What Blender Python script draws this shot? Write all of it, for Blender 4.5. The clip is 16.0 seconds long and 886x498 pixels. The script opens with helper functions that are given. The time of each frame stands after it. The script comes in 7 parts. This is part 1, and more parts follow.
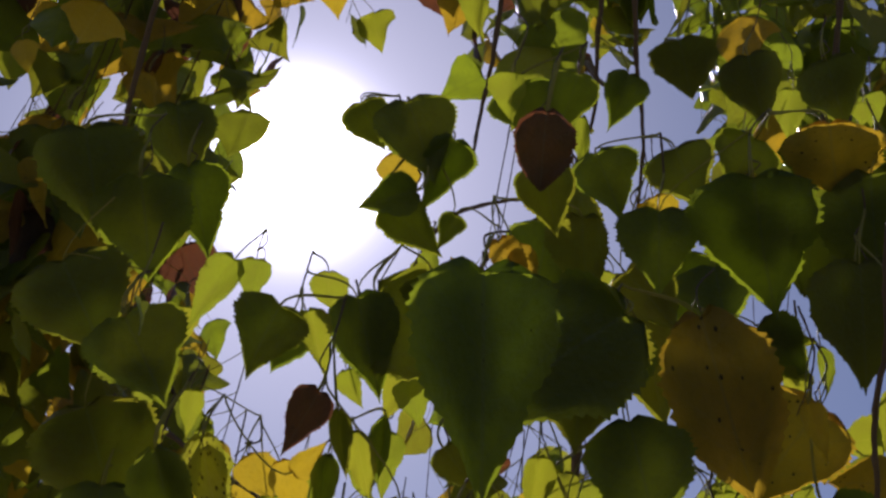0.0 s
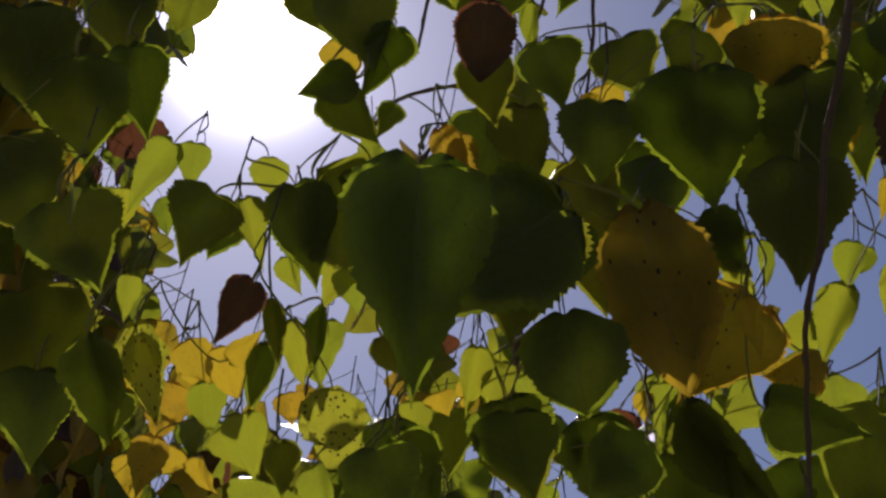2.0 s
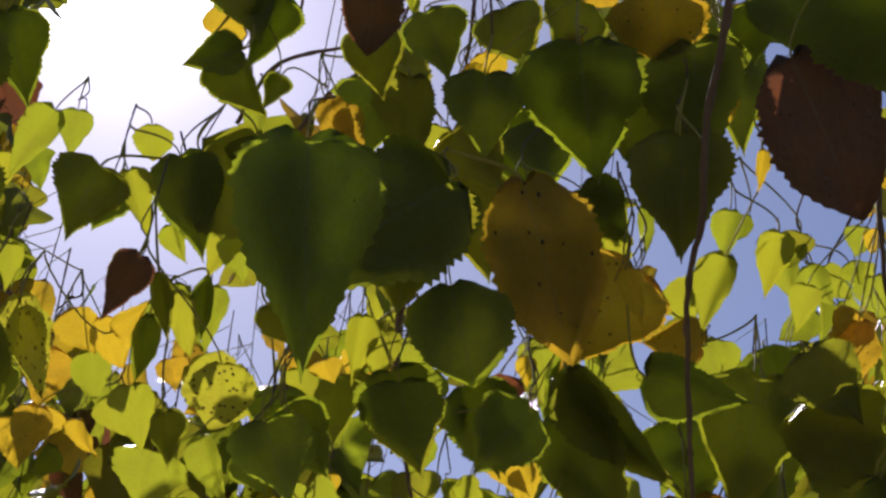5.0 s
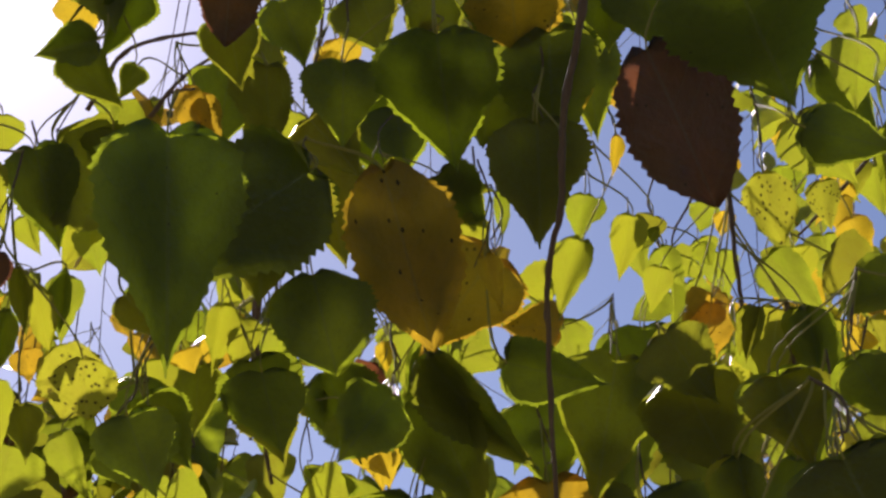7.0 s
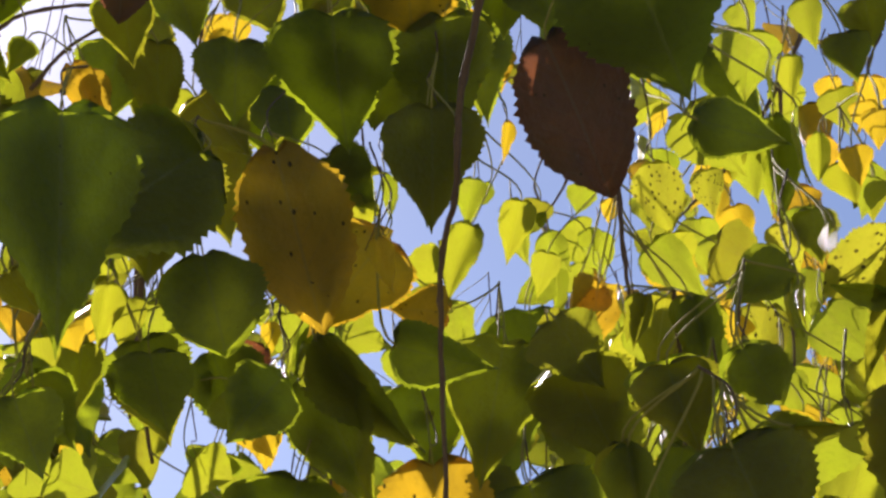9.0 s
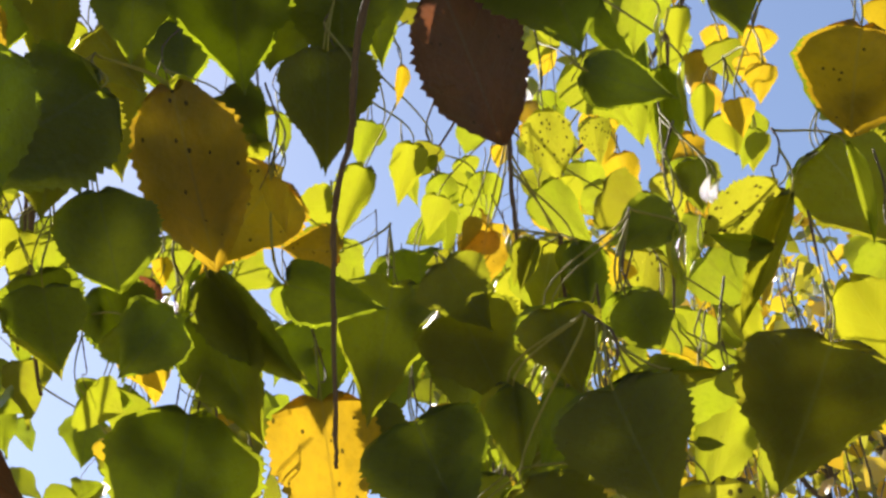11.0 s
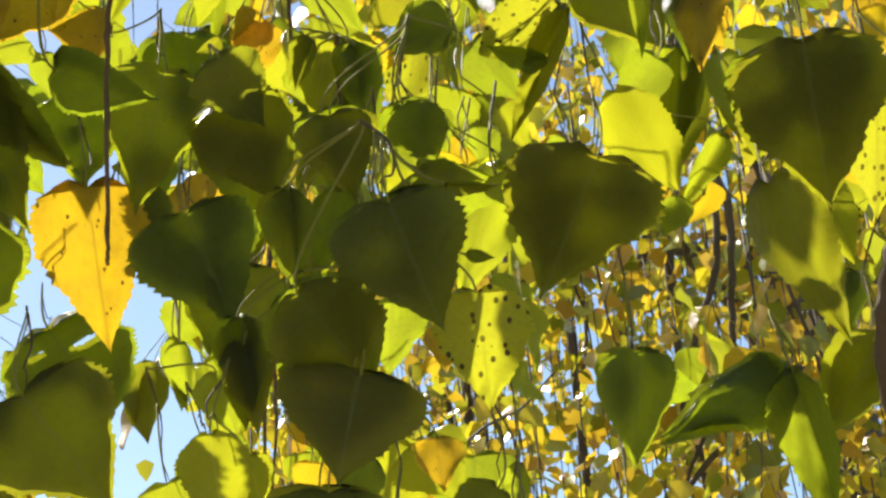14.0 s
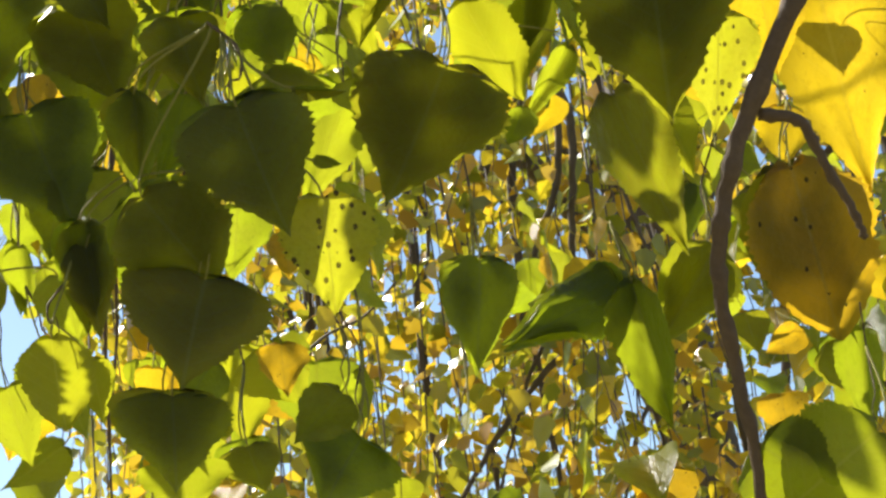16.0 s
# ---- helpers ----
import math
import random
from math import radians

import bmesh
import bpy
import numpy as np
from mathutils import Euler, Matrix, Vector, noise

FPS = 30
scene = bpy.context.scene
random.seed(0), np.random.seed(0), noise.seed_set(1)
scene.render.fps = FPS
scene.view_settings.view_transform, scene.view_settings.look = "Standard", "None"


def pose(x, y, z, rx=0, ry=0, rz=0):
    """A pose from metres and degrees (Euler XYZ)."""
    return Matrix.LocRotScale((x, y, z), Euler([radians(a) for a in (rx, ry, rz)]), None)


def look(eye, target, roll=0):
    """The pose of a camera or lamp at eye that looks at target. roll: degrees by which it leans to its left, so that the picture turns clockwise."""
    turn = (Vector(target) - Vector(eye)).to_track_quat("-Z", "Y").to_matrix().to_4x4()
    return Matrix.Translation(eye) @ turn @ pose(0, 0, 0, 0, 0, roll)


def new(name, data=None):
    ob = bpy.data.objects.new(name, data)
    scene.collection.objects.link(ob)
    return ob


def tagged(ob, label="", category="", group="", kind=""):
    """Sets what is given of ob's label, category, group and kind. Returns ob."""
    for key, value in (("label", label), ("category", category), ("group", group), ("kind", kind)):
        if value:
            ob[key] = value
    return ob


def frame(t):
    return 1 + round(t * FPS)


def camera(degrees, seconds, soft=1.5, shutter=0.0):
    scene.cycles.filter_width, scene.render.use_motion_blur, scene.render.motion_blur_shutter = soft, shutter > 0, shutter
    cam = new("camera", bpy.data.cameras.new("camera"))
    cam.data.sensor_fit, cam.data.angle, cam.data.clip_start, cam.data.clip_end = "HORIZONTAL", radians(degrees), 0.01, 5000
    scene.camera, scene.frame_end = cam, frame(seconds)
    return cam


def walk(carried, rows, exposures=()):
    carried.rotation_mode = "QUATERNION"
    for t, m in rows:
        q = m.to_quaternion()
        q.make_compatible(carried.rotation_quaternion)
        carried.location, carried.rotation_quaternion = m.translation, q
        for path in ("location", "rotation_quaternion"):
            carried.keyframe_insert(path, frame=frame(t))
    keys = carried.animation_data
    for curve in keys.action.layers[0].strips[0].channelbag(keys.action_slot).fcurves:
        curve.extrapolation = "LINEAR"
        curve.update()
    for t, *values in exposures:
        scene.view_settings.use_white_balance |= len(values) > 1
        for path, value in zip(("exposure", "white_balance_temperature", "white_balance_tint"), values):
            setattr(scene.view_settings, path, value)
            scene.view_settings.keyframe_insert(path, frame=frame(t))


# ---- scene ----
cam = camera(30.0, 16.0, soft=2.7)
# seconds, place, pitch, heading to the right, lean
PATH = [
    (0, 0.0002, 0.0005, 1.5996, 41.96, -0.21, 10.07),
    (0.5, 0.0019, 0.0007, 1.6030, 40.55, 0.63, 9.67),
    (1, 0.0058, 0.0011, 1.6051, 39.55, 0.93, 9.51),
    (1.5, 0.0075, 0.0001, 1.6061, 38.84, 1.85, 9.32),
    (2, 0.0077, -0.0008, 1.6083, 37.95, 2.55, 9.17),
    (2.5, 0.0054, -0.0003, 1.6083, 37.98, 4.15, 8.50),
    (3, 0.0027, -0.0024, 1.6095, 37.39, 5.47, 7.73),
    (3.5, 0.0009, -0.0033, 1.6110, 36.98, 6.76, 6.96),
    (6, -0.0002, -0.0139, 1.6131, 36.53, 10.97, 3.22),
    (6.5, -0.0046, -0.0143, 1.6135, 36.52, 13.77, 1.57),
    (7, -0.0074, -0.0147, 1.6149, 36.09, 14.99, 0.83),
    (7.5, -0.0107, -0.0155, 1.6154, 35.78, 16.12, 0.09),
    (8, -0.0143, -0.0142, 1.6170, 35.70, 17.47, -0.48),
    (8.5, -0.0176, -0.0146, 1.6173, 35.48, 18.97, -1.01),
    (9, -0.0172, -0.0148, 1.6175, 35.18, 20.56, -1.42),
    (9.2, -0.0179, -0.0151, 1.6169, 35.03, 21.13, -1.66),
    (11.3, -0.0259, -0.0271, 1.6120, 32.02, 26.09, -3.06),
    (11.5, -0.0266, -0.0262, 1.6150, 31.42, 26.76, -3.25),
    (12, -0.0302, -0.0245, 1.6205, 29.60, 29.11, -3.92),
    (12.5, -0.0316, -0.0231, 1.6252, 28.01, 30.81, -4.44),
    (13, -0.0335, -0.0237, 1.6278, 26.48, 32.21, -4.95),
    (13.5, -0.0391, -0.0302, 1.6314, 24.79, 33.44, -5.40),
    (14, -0.0405, -0.0362, 1.6283, 23.44, 34.38, -5.35),
    (14.5, -0.0399, -0.0378, 1.6289, 22.45, 35.46, -5.29),
    (15, -0.0403, -0.0384, 1.6290, 21.58, 36.89, -5.40),
    (15.5, -0.0408, -0.0371, 1.6278, 21.07, 38.26, -5.72),
    (16, -0.0429, -0.0369, 1.6263, 19.78, 39.87, -6.56),
]
EXPOSURES = [(0, -0.3, 5900, 26), (2, -0.5, 5950, 26), (3.5, 0.0, 6100, 26), (6, 0.3, 6200, 27), (9, 0.9, 6400, 23), (11.5, 1.2, 6700, 13), (16, 1.3, 6700, 6)]
walk(cam, [(t, pose(x, y, z, 90 + p, 0, -h) @ pose(0, 0, 0, 0, 0, lean)) for t, x, y, z, p, h, lean in PATH], EXPOSURES)

# ---- light ----
SUN_EL, SUN_AZ = 43.65, -7.94
TO_SUN = Vector((math.sin(radians(SUN_AZ)) * math.cos(radians(SUN_EL)),
                 math.cos(radians(SUN_AZ)) * math.cos(radians(SUN_EL)), math.sin(radians(SUN_EL))))
world = bpy.data.worlds.new("sky")
scene.world = world
world.use_nodes = True
sky = world.node_tree.nodes.new("ShaderNodeTexSky")
sky.sky_type, sky.sun_disc = "NISHITA", False
sky.sun_elevation, sky.sun_rotation = radians(SUN_EL), radians(SUN_AZ)
sky.air_density, sky.dust_density, sky.ozone_density = 1.0, 0.4, 1.6
back = world.node_tree.nodes["Background"]
back.inputs["Strength"].default_value = 0.075
world.node_tree.links.new(sky.outputs[0], back.inputs["Color"])
lamp = bpy.data.lights.new("sun", "SUN")
lamp.energy, lamp.angle, lamp.color = 4.7, radians(0.53), (1.0, 0.95, 0.86)
new("sun", lamp).matrix_world = look(TO_SUN * 50, (0, 0, 0))


# ---- materials ----
def shader(name):
    m = bpy.data.materials.new(name)
    m.use_nodes = True
    tree = m.node_tree
    bsdf = tree.nodes["Principled BSDF"]

    def add(kind, **kw):
        n = tree.nodes.new(kind)
        for k, v in kw.items():
            n.inputs[k.replace("_", " ")].default_value = v
        return n
    return m, tree, bsdf, add


def mix_colour(tree, fac, a, b):
    n = tree.nodes.new("ShaderNodeMix")
    n.data_type = "RGBA"
    if isinstance(fac, (int, float)):
        n.inputs[0].default_value = fac
    else:
        tree.links.new(fac, n.inputs[0])
    for socket, v in ((n.inputs[6], a), (n.inputs[7], b)):
        if isinstance(v, tuple):
            socket.default_value = (*v, 1)
        else:
            tree.links.new(v, socket)
    return n.outputs[2]


def math_node(tree, op, a, b=0.0, c=0.0):
    n = tree.nodes.new("ShaderNodeMath")
    n.operation = op
    for socket, v in zip(n.inputs, (a, b, c)):
        if isinstance(v, (int, float)):
            socket.default_value = v
        else:
            tree.links.new(v, socket)
    return n.outputs[0]


def leaf_material(name, one, two, glow, spots=0.0, turned=None):
    """A living or turning leaf: waxy skin, light coming through the blade, veins, blotches and rot spots."""
    m, tree, bsdf, add = shader(name)
    uv = add("ShaderNodeUVMap")
    split = add("ShaderNodeSeparateXYZ")
    tree.links.new(uv.outputs[0], split.inputs[0])
    u = math_node(tree, "ABSOLUTE", math_node(tree, "SUBTRACT", split.outputs[0], 0.5))
    v = split.outputs[1]
    place = add("ShaderNodeTexCoord")
    info = add("ShaderNodeObjectInfo")
    shift = add("ShaderNodeVectorMath")
    shift.operation = "ADD"
    tree.links.new(place.outputs["Object"], shift.inputs[0])
    tree.links.new(math_node(tree, "MULTIPLY", info.outputs["Random"], 37.0), shift.inputs[1])
    blot = add("ShaderNodeTexNoise", Scale=2.6, Detail=3.0, Roughness=0.6)
    fine = add("ShaderNodeTexNoise", Scale=16.0, Detail=4.0, Roughness=0.65)
    speck = add("ShaderNodeTexVoronoi", Scale=9.0, Randomness=1.0)
    for n in (blot, fine, speck):
        tree.links.new(shift.outputs[0], n.inputs["Vector"])
    ramp = add("ShaderNodeValToRGB")
    ramp.color_ramp.elements[0].position, ramp.color_ramp.elements[1].position = 0.36, 0.66
    tree.links.new(blot.outputs["Fac"], ramp.inputs[0])
    base = mix_colour(tree, ramp.outputs[0], one, two)
    base = mix_colour(tree, math_node(tree, "MULTIPLY", fine.outputs["Fac"], 0.45), base, tuple(c * 0.55 for c in one))
    # some leaves have turned further than others, most of all towards the margin
    age = math_node(tree, "MULTIPLY", math_node(tree, "POWER", info.outputs["Random"], 1.5), 0.6)
    if turned:
        age = math_node(tree, "MULTIPLY", age, math_node(tree, "MULTIPLY_ADD", fine.outputs["Fac"], 0.8, 0.5))
        base = mix_colour(tree, age, base, tuple(c * 0.27 for c in turned))
    # veins: the midrib and slanting side veins
    rib = math_node(tree, "LESS_THAN", u, 0.012)
    side = math_node(tree, "FRACT", math_node(tree, "MULTIPLY", math_node(tree, "SUBTRACT", v, math_node(tree, "MULTIPLY", u, 0.75)), 7.0))
    side = math_node(tree, "LESS_THAN", math_node(tree, "ABSOLUTE", math_node(tree, "SUBTRACT", side, 0.5)), 0.035)
    vein = math_node(tree, "MAXIMUM", rib, math_node(tree, "MULTIPLY", side, 0.55))
    base = mix_colour(tree, math_node(tree, "MULTIPLY", vein, 0.6), base, tuple(min(1, c * 1.6 + 0.04) for c in two))
    rot = math_node(tree, "LESS_THAN", speck.outputs["Distance"], 0.05 + spots)
    keep = math_node(tree, "GREATER_THAN", blot.outputs["Fac"], 0.56 - spots * 1.2)
    rot = math_node(tree, "MULTIPLY", rot, keep)
    base = mix_colour(tree, rot, base, (0.035, 0.018, 0.008))
    tree.links.new(base, bsdf.inputs["Base Color"])
    bsdf.inputs["Roughness"].default_value = 0.3
    bsdf.inputs["Specular IOR Level"].default_value = 0.4
    bump = add("ShaderNodeBump", Strength=0.35, Distance=0.02)
    tree.links.new(math_node(tree, "ADD", vein, fine.outputs["Fac"]), bump.inputs["Height"])
    tree.links.new(bump.outputs[0], bsdf.inputs["Normal"])
    through_light = add("ShaderNodeBsdfTranslucent")
    lit = mix_colour(tree, math_node(tree, "MAXIMUM", rot, math_node(tree, "MULTIPLY", vein, 0.35)), glow, (0.04, 0.03, 0.005))
    lit = mix_colour(tree, math_node(tree, "MULTIPLY", ramp.outputs[0], 0.4), lit, two)
    lit = mix_colour(tree, math_node(tree, "MULTIPLY", math_node(tree, "GREATER_THAN", fine.outputs["Fac"], 0.56), 0.22), lit, tuple(c * 0.5 for c in glow))
    if turned:
        lit = mix_colour(tree, age, lit, turned)
    tree.links.new(lit, through_light.inputs["Color"])
    mixed = add("ShaderNodeMixShader", Fac=0.55)
    tree.links.new(bsdf.outputs[0], mixed.inputs[1])
    tree.links.new(through_light.outputs[0], mixed.inputs[2])
    tree.links.new(mixed.outputs[0], tree.nodes["Material Output"].inputs["Surface"])
    return m


LEAF = {
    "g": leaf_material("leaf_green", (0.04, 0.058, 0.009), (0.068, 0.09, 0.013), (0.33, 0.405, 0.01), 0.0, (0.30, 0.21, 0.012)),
    # lime: leaves turning yellow, and sunlit parts of green ones painted brighter
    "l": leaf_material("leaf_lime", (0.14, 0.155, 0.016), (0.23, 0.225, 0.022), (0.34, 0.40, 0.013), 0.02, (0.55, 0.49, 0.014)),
    "y": leaf_material("leaf_yellow", (0.44, 0.28, 0.014), (0.52, 0.36, 0.022), (0.64, 0.44, 0.012), 0.02),
    "p": leaf_material("leaf_speckled", (0.25, 0.235, 0.018), (0.36, 0.31, 0.024), (0.46, 0.46, 0.018), 0.2),
    "o": leaf_material("leaf_amber", (0.26, 0.16, 0.015), (0.2, 0.15, 0.018), (0.62, 0.38, 0.012), 0.09),
    "b": leaf_material("leaf_brown", (0.075, 0.052, 0.042), (0.052, 0.04, 0.034), (0.17, 0.052, 0.015), 0.05),
}
WORDS = {"g": "green cottonwood leaf, toothed, waxy, or an added copy for shade", "l": "lime green backlit cottonwood leaf", "y": "bright yellow autumn cottonwood leaf",
         "p": "yellow-green cottonwood leaf with dark rot spots", "o": "amber-olive turning cottonwood leaf", "b": "dried red-brown cottonwood leaf"}


def bark_material(name, one, two, scale):
    m, tree, bsdf, add = shader(name)
    place = add("ShaderNodeTexCoord")
    grain = add("ShaderNodeTexNoise", Scale=scale, Detail=6.0, Roughness=0.7)
    patch = add("ShaderNodeTexNoise", Scale=scale * 0.15, Detail=2.0)
    for n in (grain, patch):
        tree.links.new(place.outputs["Object"], n.inputs["Vector"])
    base = mix_colour(tree, grain.outputs["Fac"], one, two)
    base = mix_colour(tree, math_node(tree, "MULTIPLY", patch.outputs["Fac"], 0.5), base, tuple(c * 0.5 for c in one))
    tree.links.new(base, bsdf.inputs["Base Color"])
    bsdf.inputs["Roughness"].default_value = 0.7
    bsdf.inputs["Specular IOR Level"].default_value = 0.2
    bump = add("ShaderNodeBump", Strength=0.6, Distance=0.002)
    tree.links.new(grain.outputs["Fac"], bump.inputs["Height"])
    tree.links.new(bump.outputs[0], bsdf.inputs["Normal"])
    return m


BARK = bark_material("twig_bark", (0.07, 0.042, 0.028), (0.19, 0.125, 0.085), 260)
LIMB = bark_material("limb_bark", (0.06, 0.043, 0.033), (0.16, 0.12, 0.095), 30)
STALK = bark_material("leaf_stalk", (0.24, 0.22, 0.05), (0.42, 0.36, 0.09), 120)


def ground_material():
    m, tree, bsdf, add = shader("dry_grass")
    a = add("ShaderNodeTexNoise", Scale=0.7, Detail=8.0, Roughness=0.7)
    b = add("ShaderNodeTexNoise", Scale=60.0, Detail=4.0)
    place = add("ShaderNodeTexCoord")
    for n in (a, b):
        tree.links.new(place.outputs["Object"], n.inputs["Vector"])
    # unseen ground, kept pale to bounce sunlight up onto the shaded leaves
    base = mix_colour(tree, a.outputs["Fac"], (0.18, 0.17, 0.06), (0.34, 0.28, 0.12))
    base = mix_colour(tree, b.outputs["Fac"], base, (0.12, 0.12, 0.045))
    tree.links.new(base, bsdf.inputs["Base Color"])
    bsdf.inputs["Roughness"].default_value = 0.95
    return m


# ---- builders ----
def mesh_from(name, verts, faces, material, uvs=None, smooth=True):
    me = bpy.data.meshes.new(name)
    me.from_pydata(verts, [], faces)
    if uvs:
        layer = me.uv_layers.new(name="UVMap")
        flat = [c for f in faces for i in f for c in uvs[i]]
        layer.data.foreach_set("uv", flat)
    if smooth:
        me.polygons.foreach_set("use_smooth", [True] * len(me.polygons))
    me.materials.append(material)
    me.update()
    return me


def blade_half_width(s, rise, fall):
    """Half width of a cottonwood blade at s along the midrib, for a blade of length 1 and width 1: a broad base drawn out into a narrow tip."""
    top = rise / (rise + fall)
    return 0.5 * (s / top) ** rise * ((1 - s) / (1 - top)) ** fall * (1 - 0.35 * s ** 6)


def blade_grid(rows, cols, fold, bend, wave, rise, fall, seed, teeth, holes=()):
    """Verts, faces, uvs of a blade: base at the origin, tip at -y, face to +z."""
    rng = random.Random(seed)
    ph = rng.uniform(0, 6)
    hook = rng.uniform(-0.12, 0.12)
    verts, faces, uvs = [], [], []
    n = 2 * cols + 1
    for i in range(rows + 1):
        s = (i / rows) ** 1.25
        for j in range(n):
            c = (j - cols) / cols
            h = 0.0015 if i in (0, rows) else blade_half_width(s, rise, fall)
            edge = abs(c) ** 3
            if teeth and 0 < i < rows:
                h *= 1 + edge * teeth * (1 if i % 2 else -1) * rng.uniform(0.4, 1.3)
            h *= 1 + 0.06 * math.sin(ph + 3 * s * (1 if c > 0 else -1)) + edge * (0.04 * math.sin(ph * 3 + 13 * s * (1.3 if c > 0 else 1)) + 0.03 * math.sin(ph * 5 + 31 * s * (1 if c > 0 else 1.2)))
            x = c * h + hook * s * s
            lobe = 0.07 * math.sin(min(1, abs(c)) * math.pi) * max(0, 1 - s * 4) * (1 if i else 0)
            y = -s + lobe
            zc = fold * abs(c * h) - bend * s * s + wave * (math.sin(5 * s + ph + 4 * c) * abs(c) * 0.6 + 0.5 * edge * math.sin(11 * s + 2 * ph))
            verts.append((x, y, zc))
            uvs.append((0.5 + c * h * 0.98, 1 - s))
    for i in range(rows):
        for j in range(2 * cols):
            a = i * n + j
            x, y, _ = [sum(verts[q][d] for q in (a, a + 1, a + n, a + n + 1)) / 4 for d in range(3)]
            if any(((x - hx) / ha) ** 2 + ((y - hy) / hb) ** 2 < 1 for hx, hy, ha, hb in holes):
                continue
            faces.append((a, a + 1, a + n + 1, a + n))
    return verts, faces, uvs


# fold along the midrib, backward bend, waviness, how fast the blade widens at its base and narrows towards its tip
FORMS = [(0.10, 0.10, 0.03, 0.28, 1.18), (0.30, 0.22, 0.05, 0.34, 1.25), (-0.18, 0.05, 0.06, 0.30, 1.08), (0.05, 0.20, 0.08, 0.32, 1.05),
         (0.45, 0.12, 0.04, 0.44, 1.0), (0.02, -0.18, 0.06, 0.42, 1.05), (0.22, 0.22, 0.1, 0.26, 1.25), (-0.3, 0.2, 0.07, 0.38, 1.1),
         (0.12, 0.12, 0.05, 0.30, 0.60), (0.08, 0.14, 0.06, 0.38, 0.74)]
BITES = ((-0.20, -0.16, 0.07, 0.045), (0.19, -0.30, 0.10, 0.055), (0.10, -0.27, 0.05, 0.03), (-0.03, -0.62, 0.03, 0.03))
BLADES = {}


def blade(kind, form, fine):
    key = (kind, form, fine)
    if key not in BLADES:
        size = (56, 11) if form == 8 else (38, 4) if fine else (15, 2)
        v, f, uv = blade_grid(*size, *FORMS[form], form + 11, 0.045 if fine else 0.0, BITES if form == 8 else ())
        BLADES[key] = mesh_from("leaf", v, f, LEAF[kind], uv)
    return BLADES[key]


def tube(points, radii, sides=6):
    """Verts and faces of a tapering tube along points."""
    verts, faces = [], []
    pts = [Vector(p) for p in points]
    for i, p in enumerate(pts):
        along = (pts[min(i + 1, len(pts) - 1)] - pts[max(i - 1, 0)]).normalized()
        a = along.orthogonal().normalized() if i == 0 else (a - along * a.dot(along)).normalized()
        b = along.cross(a)
        for k in range(sides):
            w = 2 * math.pi * k / sides
            verts.append(p + (a * math.cos(w) + b * math.sin(w)) * radii[i])
    for i in range(len(pts) - 1):
        for k in range(sides):
            q = (k + 1) % sides
            faces.append((i * sides + k, i * sides + q, (i + 1) * sides + q, (i + 1) * sides + k))
    faces.append(tuple(range(sides))[::-1])
    faces.append(tuple((len(pts) - 1) * sides + k for k in range(sides)))
    return verts, faces


def smooth_line(points, steps):
    """A Catmull-Rom line through the points."""
    p = [Vector(q) for q in points]
    p = [2 * p[0] - p[1], *p, 2 * p[-1] - p[-2]]
    line = []
    for i in range(1, len(p) - 2):
        for k in range(steps):
            t = k / steps
            line.append(0.5 * (2 * p[i] + (p[i + 1] - p[i - 1]) * t + (2 * p[i - 1] - 5 * p[i] + 4 * p[i + 1] - p[i + 2]) * t * t
                               + (3 * p[i] - p[i - 1] - 3 * p[i + 1] + p[i + 2]) * t ** 3))
    return line + [p[-2]]


def part(name, me, parent, label="", at=None):
    ob = new(name, me)
    ob.parent = parent
    if at is not None:
        ob.matrix_local = at
    if label:
        tagged(ob, label)
    return ob


def way(h, r):
    """The direction with that heading (to the right from +y) and rise, in degrees."""
    h, r = radians(h), radians(r)
    return Vector((math.sin(h) * math.cos(r), math.cos(h) * math.cos(r), math.sin(r)))


SUNLIT = []


